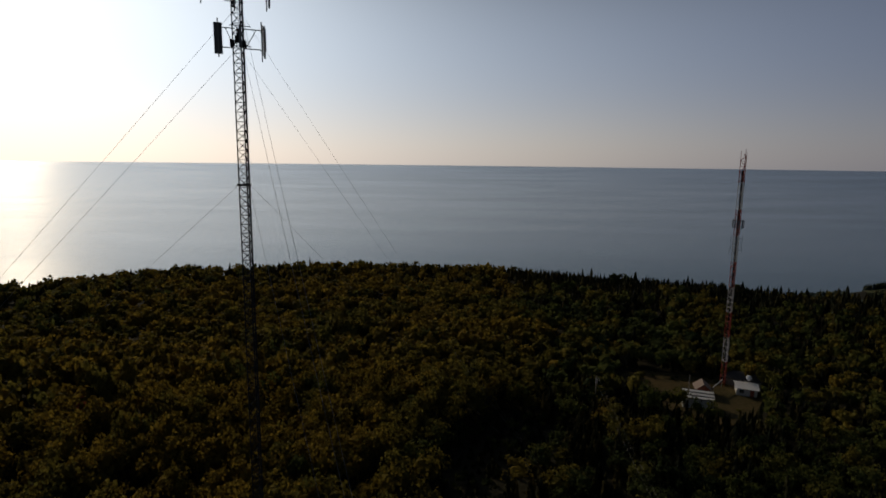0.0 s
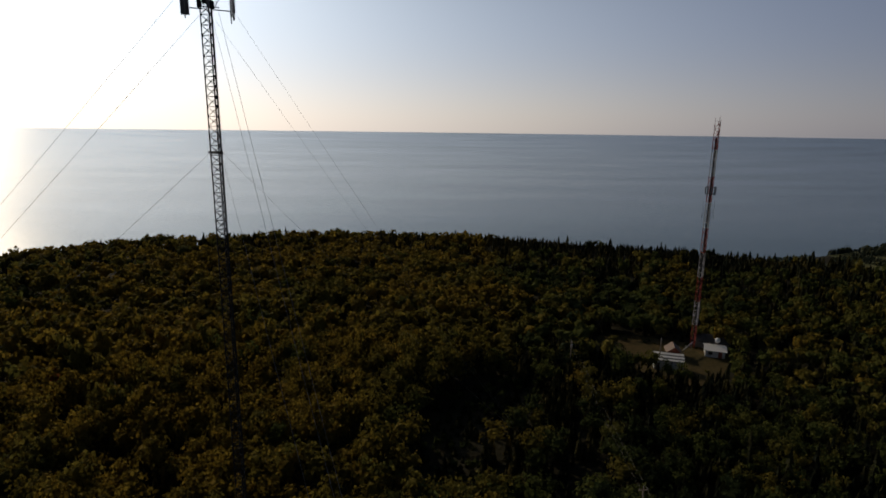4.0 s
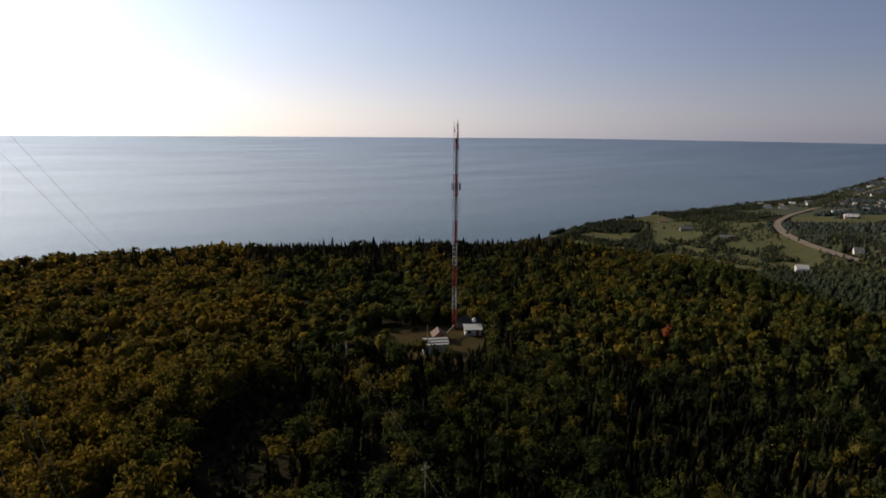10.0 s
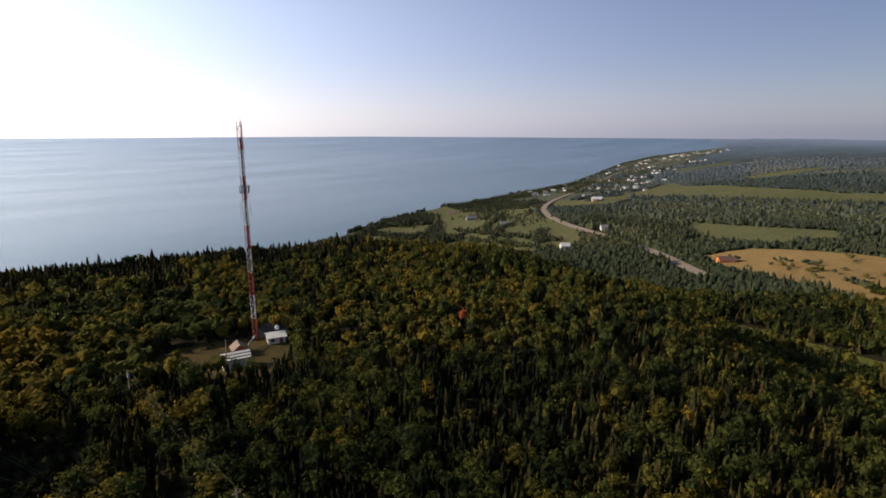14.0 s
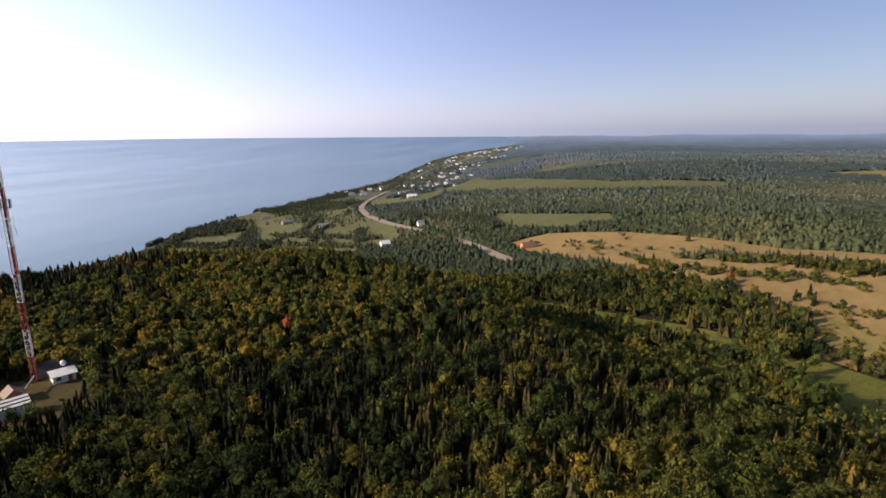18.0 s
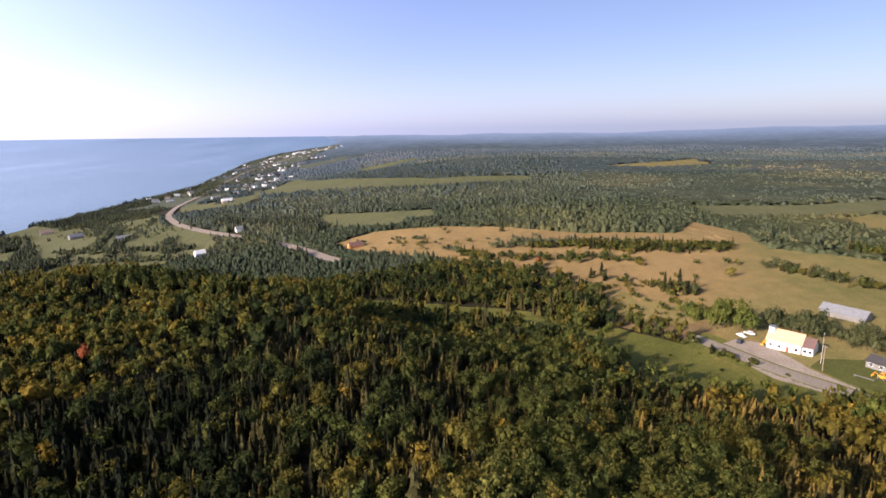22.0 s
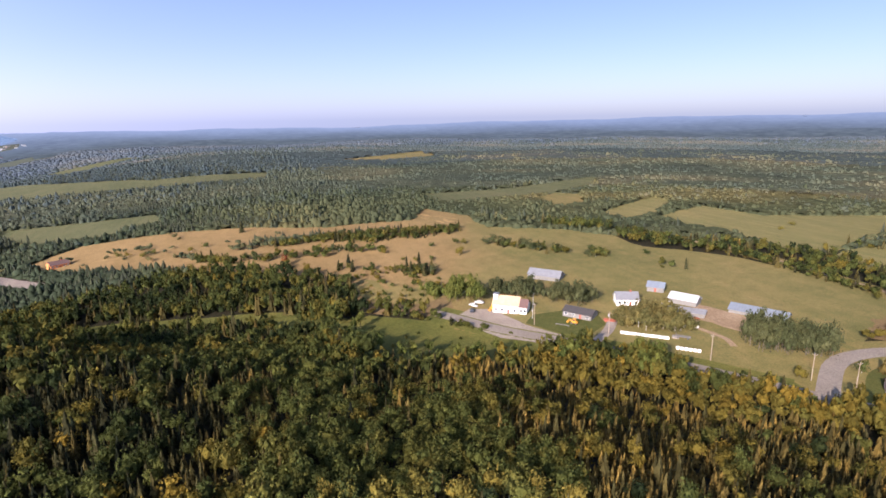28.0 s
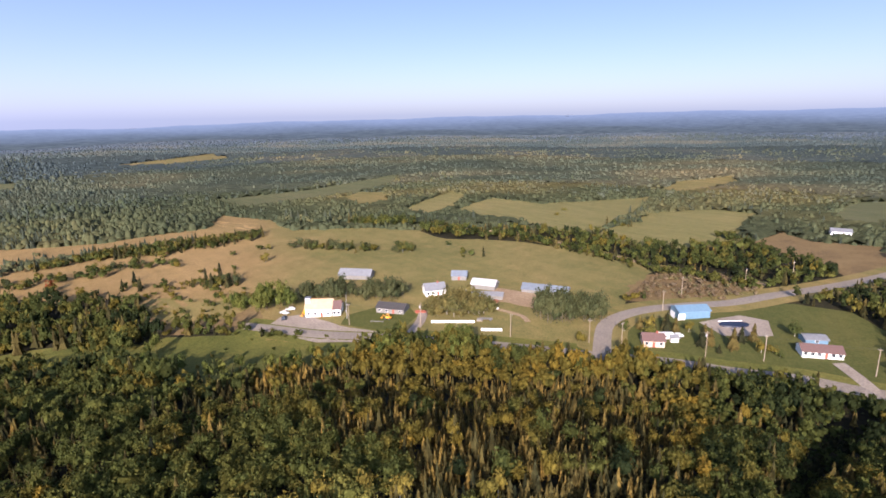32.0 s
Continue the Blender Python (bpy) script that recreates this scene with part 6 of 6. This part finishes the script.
def power_pole(x, y, h, turn, transformer, label, arm=0.75):
    z = ground_z(x, y)
    ob = base("utility_pole", pose(x, y, z, 0, 0, turn), label, "utility pole", "utility poles")
    part("pole", rod_of((0, 0, -0.5), (0, 0, h), 0.16, 8, 0.11), M_WOOD, ob)
    part("crossarm", box_of(-arm, -0.06, h - 0.6, arm, 0.06, h - 0.45), M_WOOD, ob)
    for xx in (-arm + 0.1, 0, arm - 0.1):
        part("insulator", rod_of((xx, 0, h - 0.45 + (0.45 if xx == 0 else 0)), (xx, 0, h - 0.2 + (0.45 if xx == 0 else 0)), 0.05, 6), M_ANTENNA, ob)
    if transformer:
        part("transformer", rod_of((0.35, 0, h - 2.0), (0.35, 0, h - 1.0), 0.26, 10), M_ANTENNA, ob, "grey transformer can")
    return Vector((x, y, z + h - 0.2))


def span(tops, sag, label, arm=0.5, count=2):
    ob = base("power_line", pose(0, 0, 0), label, "power line")
    for a, b in zip(tops, tops[1:]):
        d = (b - a).normalized()
        side = Vector((-d.y, d.x, 0))
        for k in range(count):
            o = side * arm * (k - (count - 1) / 2) * (2 / max(1, count - 1))
            part("wire", wire_of(drop_line(a + o, b + o, sag, 9), 0.011), M_WIRE, ob)


_t = [power_pole(40, 136, 10, 60, True, "grey wooden pole with transformer in the wood"), power_pole(34, 73, 11, 5, False, "wooden power pole among trees"), power_pole(30, 8, 11, 5, False, "wooden power pole among trees")]
_t0 = power_pole(66, 140, 9, 60, False, "wooden pole beside the shelter")
span([_t0] + _t, 1.0, "thin power line along the forest track")
_poles = [(200, -121), (175.7, -142), (140, -160), (114, -177), (77, -196), (61, -207), (31, -220)]
_t = [power_pole(px, py, 10.5, 35, i % 3 == 1, "weathered roadside utility pole") for i, (px, py) in enumerate(_poles)]
span(_t, 0.7, "power line along the farm road")
_t = [power_pole(px, py, 10, 70, False, "utility pole beside the side road") for px, py in ((104, -184), (109, -226), (112, -250), (96, -283), (84, -312))]
span(_t, 0.8, "power line along the side road")
_t = [power_pole(px, py, 11, 30, False, "utility pole along the highway") for px, py in ((600, 252), (660, 322), (728, 410), (820, 476), (930, 540))]
span(_t, 1.2, "power line along the coastal highway", count=2)

# ---- farm clutter ----


def bale_at(x, y, turn, first=[None]):
    m = pose(x, y, ground_z(x, y) + 0.95, 0, 0, turn)
    if first[0] is None:
        bm = bmesh.new()
        bmesh.ops.create_cone(bm, cap_ends=True, segments=14, radius1=0.66, radius2=0.66, depth=1.25)
        bmesh.ops.bevel(bm, geom=[e for e in bm.edges if e.calc_face_angle(0) > 1], offset=0.1, segments=2, affect="EDGES")
        bmesh.ops.rotate(bm, matrix=Matrix.Rotation(math.pi / 2, 3, "Y"), verts=bm.verts)
        me = bpy.data.meshes.new("bale")
        bm.to_mesh(me)
        bm.free()
        me.materials.append(M_WRAP)
        ob = new("wrapped_bale", me)
        ob.matrix_world = m
        first[0] = tagged(ob, "round hay bale in glossy white wrap", "hay bale", "wrapped bales")
        return ob
    return copy_thing(first[0], m)


for i in range(14):
    bale_at(174 - 13 * i / 13 + _r.uniform(-0.1, 0.1), -147.5 - 12 * i / 13 + _r.uniform(-0.1, 0.1), 42.7)
for i in range(6):
    bale_at(152.5 - 1.15 * i, -156.5 - 1.0 * i, 41)


def wheel(parent, x, y, r, w):
    t = part("wheel", rod_of((x, y - w / 2, r), (x, y + w / 2, r), r, 14), M_RUBBER, parent)
    part("rim", rod_of((x, y - w / 2 - 0.01, r), (x, y + w / 2 + 0.01, r), r * 0.55, 10), M_STEEL, t)


def car(x, y, turn, mat, label, truck=False):
    ob = base("pickup_truck" if truck else "car", pose(x, y, ground_z(x, y) + 0.75, 0, 0, turn), label, "truck" if truck else "car")
    body = part("body", box_of(-2.3, -0.9, 0.35, 2.3, 0.9, 0.95, bevel=0.12), mat, ob)
    bm = bmesh.new()
    x0, x1 = (-0.3, 1.2) if truck else (-1.6, 1.1)
    box(bm, x0, -0.8, 0.95, x1, 0.8, 1.55)
    for v in bm.verts:
        if v.co.z > 1.3:
            v.co.x = v.co.x * 0.72 + (x0 + x1) / 2 * 0.28
            v.co.y *= 0.85
    cabin = part("cabin", bm, mat, ob)
    for s in (-1, 1):
        part("side_window", box_of(x0 + 0.35, s * 0.79 - 0.02, 1.05, x1 - 0.35, s * 0.79 + 0.02, 1.42), M_GLASS, cabin)
        part("headlight", box_of(2.27, s * 0.65 - 0.15, 0.6, 2.33, s * 0.65 + 0.15, 0.75), M_ANTENNA, body)
    part("windscreen", box_of(x1 - 0.12, -0.68, 1.02, x1 - 0.02, 0.68, 1.45), M_GLASS, cabin)
    for xx in (-1.4, 1.4):
        for s in (-1, 1):
            wheel(ob, xx, s * 0.82, 0.34, 0.22)
    return ob


car(234.5, -107.2, 20, M_CARW, "white pickup truck parked in the yard", True)
car(236.5, -111.2, 60, M_CARW, "white van-like car parked by the yard")
car(229, -104, -30, M_CAR, "dark car parked on gravel")
car(44, -227.5, 30, M_CARW, "white car beside the bungalow")
car(92, -205, 40, M_CARW, "white car behind the small house")


def camper():
    x, y = 94.5, -200.5
    ob = base("camper", pose(x, y, ground_z(x, y) + 0.5, 0, 0, 45), "white camper trailer parked on grass", "camper")
    b = part("body", box_of(-3, -1.2, 0.45, 3, 1.2, 2.7, bevel=0.25), M_WHITE, ob)
    for xx in (-1.8, 0.2, 1.9):
        part("side_window", box_of(xx - 0.4, 1.17, 1.4, xx + 0.4, 1.23, 1.95), M_GLASS, b)
    for s in (-1, 1):
        wheel(ob, 0, s * 1.05, 0.36, 0.22)
    part("tow_bar", rod_of((3, 0, 0.5), (4.2, 0, 0.45), 0.06), M_STEEL, ob)


camper()


def digger(x, y, turn, label):
    ob = base("loader", pose(x, y, ground_z(x, y) + 0.75, 0, 0, turn), label, "machine")
    part("body", box_of(-1.5, -0.8, 0.5, 1.2, 0.8, 1.4, bevel=0.12), M_YELLOW, ob)
    cb = part("cabin", box_of(-0.6, -0.65, 1.4, 0.6, 0.65, 2.5, bevel=0.08), M_YELLOW, ob)
    part("cabin_glass", box_of(-0.5, -0.68, 1.6, 0.5, 0.68, 2.3), M_GLASS, cb)
    arm = rod_of((1.0, 0, 1.2), (2.4, 0, 1.9), 0.13, 6)
    rod(arm, (2.4, 0, 1.9), (3.0, 0, 0.7), 0.11, 6)
    part("boom", arm, M_YELLOW, ob)
    part("bucket", box_of(2.7, -0.7, 0.2, 3.3, 0.7, 0.8, bevel=0.1), M_YELLOW, ob)
    for xx in (-1.0, 0.8):
        for s in (-1, 1):
            wheel(ob, xx, s * 0.85, 0.5, 0.35)


digger(225.6, -113.4, 120, "yellow loader standing by the farmhouse")
digger(191.5, -136, 30, "small orange yellow loader on the lawn")

pool = base("covered_pool", pose(81, -232, ground_z(81, -232) + 0.6, 0, 0, 48), "dark covered pool with a pale rim", "pool")
bm = bmesh.new()
bmesh.ops.create_cone(bm, cap_ends=True, segments=28, radius1=1.0, radius2=0.93, depth=1.0)
bmesh.ops.transform(bm, matrix=Matrix.Diagonal((6.4, 3.1, 0.9, 1)), verts=bm.verts)
part("cover", bm, M_TARP, pool)
part("rim", box_of(-5, -3.7, -0.6, 5, -3.3, 0.55, bevel=0.1), M_WHITE, pool, "pale back rim")

tarp = base("garden_bench", pose(193, -131, ground_z(193, -131) + 0.6, 0, 0, 40), "long pale garden bench on the lawn", "bench")
part("seat", box_of(-3, -0.4, 0.4, 3, 0.4, 0.5), M_GREYWALL, tarp)
for xx in (-2.7, 2.7):
    part("leg", box_of(xx - 0.1, -0.35, -0.3, xx + 0.1, 0.35, 0.4), M_GREYWALL, tarp)

flag = base("flag_pole", pose(206.5, -124, ground_z(206.5, -124)), "tall thin white yard mast by the farmhouse", "mast")
part("pole", rod_of((0, 0, -0.3), (0, 0, 13), 0.09, 6, 0.05), M_TWHITE, flag)
part("yard_lamp", rod_of((0, 0, 4.4), (0, 0.6, 4.4), 0.12, 6), M_TWHITE, flag)



def crate_stack(x, y, turn, w, d, h, mat, label):
    """Slatted crates piled on a pallet."""
    ob = base("crate_stack", pose(x, y, ground_z(x, y) + 0.55, 0, 0, turn), label, "crates")
    part("pallet", box_of(-w / 2 - 0.1, -d / 2 - 0.1, -0.2, w / 2 + 0.1, d / 2 + 0.1, 0.1, bevel=0.02), M_WOOD, ob)
    n = max(2, int(h / 0.45))
    for i in range(n):
        part("crate", box_of(-w / 2, -d / 2, 0.12 + i * h / n, w / 2, d / 2, 0.08 + (i + 1) * h / n, bevel=0.05), mat, ob)


crate_stack(167.3, -173.4, 20, 2.6, 1.4, 1.0, M_WHITE, "white crates stacked beside the earth yard")
crate_stack(163.9, -176.7, 50, 2.8, 1.2, 0.9, M_WHITE, "pale crates with a rusty edge beside the yard")
crate_stack(160.5, -163.0, 40, 2.4, 1.6, 0.9, M_GREYWALL, "grey weathered crates by the bales")
crate_stack(169.5, -183.0, 10, 2.0, 1.2, 1.2, M_BROWN, "rust brown crates near the barn")


def hay_wagon(x, y, turn):
    ob = base("farm_wagon", pose(x, y, ground_z(x, y) + 0.6, 0, 0, turn), "flat grey farm wagon parked near the bales", "wagon")
    part("deck", box_of(-2.8, -1.1, 0.75, 2.8, 1.1, 0.9, bevel=0.03), M_GREYWALL, ob)
    part("headboard", box_of(2.7, -1.1, 0.9, 2.8, 1.1, 1.9), M_GREYWALL, ob)
    part("drawbar", rod_of((2.8, 0, 0.6), (4.3, 0, 0.45), 0.06), M_STEEL, ob)
    for xx in (-1.8, 1.8):
        for sgn in (-1, 1):
            wheel(ob, xx, sgn * 0.95, 0.38, 0.22)


hay_wagon(158.5, -165.0, 42)
gable_house("shed", "low red brown shed beside the bungalow", "shed", (187.5, -149), (184.3, -151.8), 2.0, 0.8, 0.4, M_BROWN, M_BROWN, 0, False)

# ---- single trees round the farm and in the fields ----
for tx, ty, h, w, s in ((321, -137, 8.4, 7.2, False), (372, -33, 8, 7, False), (462, 30, 6, 6, False), (405, 6, 7, 7, False), (498, -9, 12, 6, True), (312, -98, 10, 4, True), (309, -105, 12, 4.5, True),
                        (303, -111, 9, 4, True), (467, 20, 6, 7, False), (82, -204, 9, 5.5, True), (80, -207, 8, 5, True), (73, -218, 7, 5, True), (100, -198, 8, 6, False), (104, -205, 8, 6, False),
                        (98, -208, 9, 5, True), (64, -213, 7, 5, False), (70, -222, 8, 5, True), (110, -196, 7, 5, False), (60, -236, 9, 7, False), (430, 60, 6, 7, False), (395, -22, 7, 8, False),
                        (380, 18, 7, 7, False), (350, -70, 8, 4, True), (103, -206, 7.5, 4.5, True), (99, -208.5, 8, 4.5, True), (95.5, -210.5, 6.5, 4, True), (91, -213, 7, 4.5, False), (107, -203, 6.5, 4.5, True), (72.5, -209, 10, 5.5, True), (86, -216, 5, 4, True), (75, -203, 4, 3, True), (61, -216, 4.5, 4.5, False), (58, -214, 3.5, 3.5, False), (260, -235, 5, 5, False), (345, -150, 6, 5, False), (286, -395, 6, 7, False), (276, -372, 5, 6, False)):
    tree(tx, ty, h, w, s, "dark lone spruce in a field" if s else "bushy lone tree in a field", "field trees", ground_z(tx, ty) - (0.0 if s else 0.2 * h))
# bushes and small trees in rows across the hay field and the pasture
for pts, n, h0, h1, spruces in (([(337, -164), (320, -174)], 5, 5.5, 8.5, 0.3), ([(313, -177), (301, -183), (286, -195)], 9, 4.5, 8, 0.2), ([(274, -202), (268, -212)], 7, 5, 8, 0.0), ([(303, -95), (298, -102), (296, -111)], 8, 6, 10.5, 0.5),
                                ([(409, -9), (398, -41)], 5, 4.5, 6.5, 0.0), ([(394, -51), (385, -72), (376, -102)], 10, 4.5, 7, 0.0), ([(491, 92), (474, 58)], 6, 4.5, 6.5, 0.0)):
    for _ in range(n):
        f = random.random() * (len(pts) - 1)
        (ax, ay), (bx, by) = pts[int(f)], pts[int(f) + 1]
        tx, ty = ax + (bx - ax) * (f % 1) + random.gauss(0, 2), ay + (by - ay) * (f % 1) + random.gauss(0, 2)
        h, s = random.uniform(h0, h1), random.random() < spruces
        h *= 1.0 if s else 1.25
        tree(tx, ty, h, h * (0.42 if s else random.uniform(0.7, 0.95)), s, "dark spruce in a field hedge" if s else "rounded bushy tree in a field hedge", "hedge trees", ground_z(tx, ty) - (0.0 if s else 0.24 * h), None if s or random.random() < 0.45 else 16)
_groves = ((249.5, -104, 6, 12, 13), (243, -112, 4.5, 9, 13), (243, -128, 6, 14, 11), (233, -137, 6, 14, 11.5), (222, -145, 6, 12, 11), (213, -153, 7, 15, 11.5), 
           (140, -186, 6, 22, 14), (133, -192, 6, 22, 14), (127, -198, 5, 16, 13), (262, -96, 8, 10, 9))
for gx, gy, gr, n, gh in _groves:
    for i in range(int(n * 1.15)):
        a, q = _r.uniform(0, 6.283), gr * math.sqrt(_r.random())
        h = gh * _r.uniform(0.75, 1.15) + 1
        gx2, gy2 = gx + q * math.cos(a), gy + q * math.sin(a)
        tree(gx2, gy2, h, h * _r.uniform(0.42, 0.56), False, "tall leafy green tree in a farmyard grove", "grove trees", z=ground_z(gx2, gy2) - 2.6, kit=8 if gy > -114 and gx > 242 else 16)
for gx, gy, gr, n, gh in ((181, -155, 5, 14, 11), (173, -162, 6.5, 20, 13), (166, -169.5, 5.5, 14, 11.5)):
    for i in range(n):
        a, q = _r.uniform(0, 6.283), gr * math.sqrt(_r.random())
        h = gh * _r.uniform(0.75, 1.15)
        gx2, gy2 = gx + q * math.cos(a) + 1.5, gy + q * math.sin(a) - 1.5
        tree(gx2, gy2, h, h * _r.uniform(0.55, 0.72), False, "tall thinning brownish green tree behind the bales", "dry grove trees", z=ground_z(gx2, gy2) - 3.6, kit=12)
for gx, gy, gr, n, gh, kit, words in ((148, -136, 5, 9, 13, 8, "tall pale green poplar beside the farm road"), (141, -130, 4, 6, 11, 8, "tall pale green poplar beside the farm road"),
                                      (171, -79, 4, 8, 9.5, 8, "grey green tree at the meadow edge"), (160, -112, 3.5, 5, 11, 8, "tall green tree beside the farm road"),
                                      (152, -119, 3, 5, 10, 4, "yellowing tree beside the farm road")):
    for i in range(n):
        a, q = _r.uniform(0, 6.283), gr * math.sqrt(_r.random())
        h = gh * _r.uniform(0.8, 1.15)
        tree(gx + q * math.cos(a), gy + q * math.sin(a), h, h * _r.uniform(0.4, 0.55), False, words, "roadside trees", z=ground_z(gx, gy) - 1.5, kit=kit)
for gx, gy, h in ((186, -60, 9), (190, -68, 8), (181, -92, 8.5), (197, -50, 10), (178, -74, 9), (176, -98, 8), (205, -47, 9), (214, -42, 10), (183, -55, 9.5), (235, -48, 9), (240, -52, 10)):
    tree(gx, gy, h, h * 0.55, False, "leafy tree standing at the meadow edge", "meadow trees", z=ground_z(gx, gy) - 1.0, kit=8)
# brown thickets beyond the side road
_br = []
THICKET = [(127, -231), (133, -250), (135, -268), (127, -284), (110, -292), (93, -285), (87, -275), (97, -256), (114, -243)]
THICKET_PATH = [(134, -290), (118, -288), (104, -280), (84, -268)]
for i in range(1150):
    x, y = _r.uniform(88, 166), _r.uniform(-296, -206)
    if not in_polygon(np.array([x]), np.array([y]), THICKET)[0] or float(near_line(np.array([x]), np.array([y]), THICKET_PATH)[0]) < 2.2:
        continue
    h = _r.uniform(1.4, 3.6)
    _br.append((x, y, h, h * _r.uniform(0.8, 1.2), _r.random(), 0.4))
plant("thicket", LEAFY["mid"], _br, M_TWIGS, "brownish leafless thicket beside the side road", "thicket")
tree(93.5, 148.5, 7, 5, False, "yellowing tree beside the white hut")
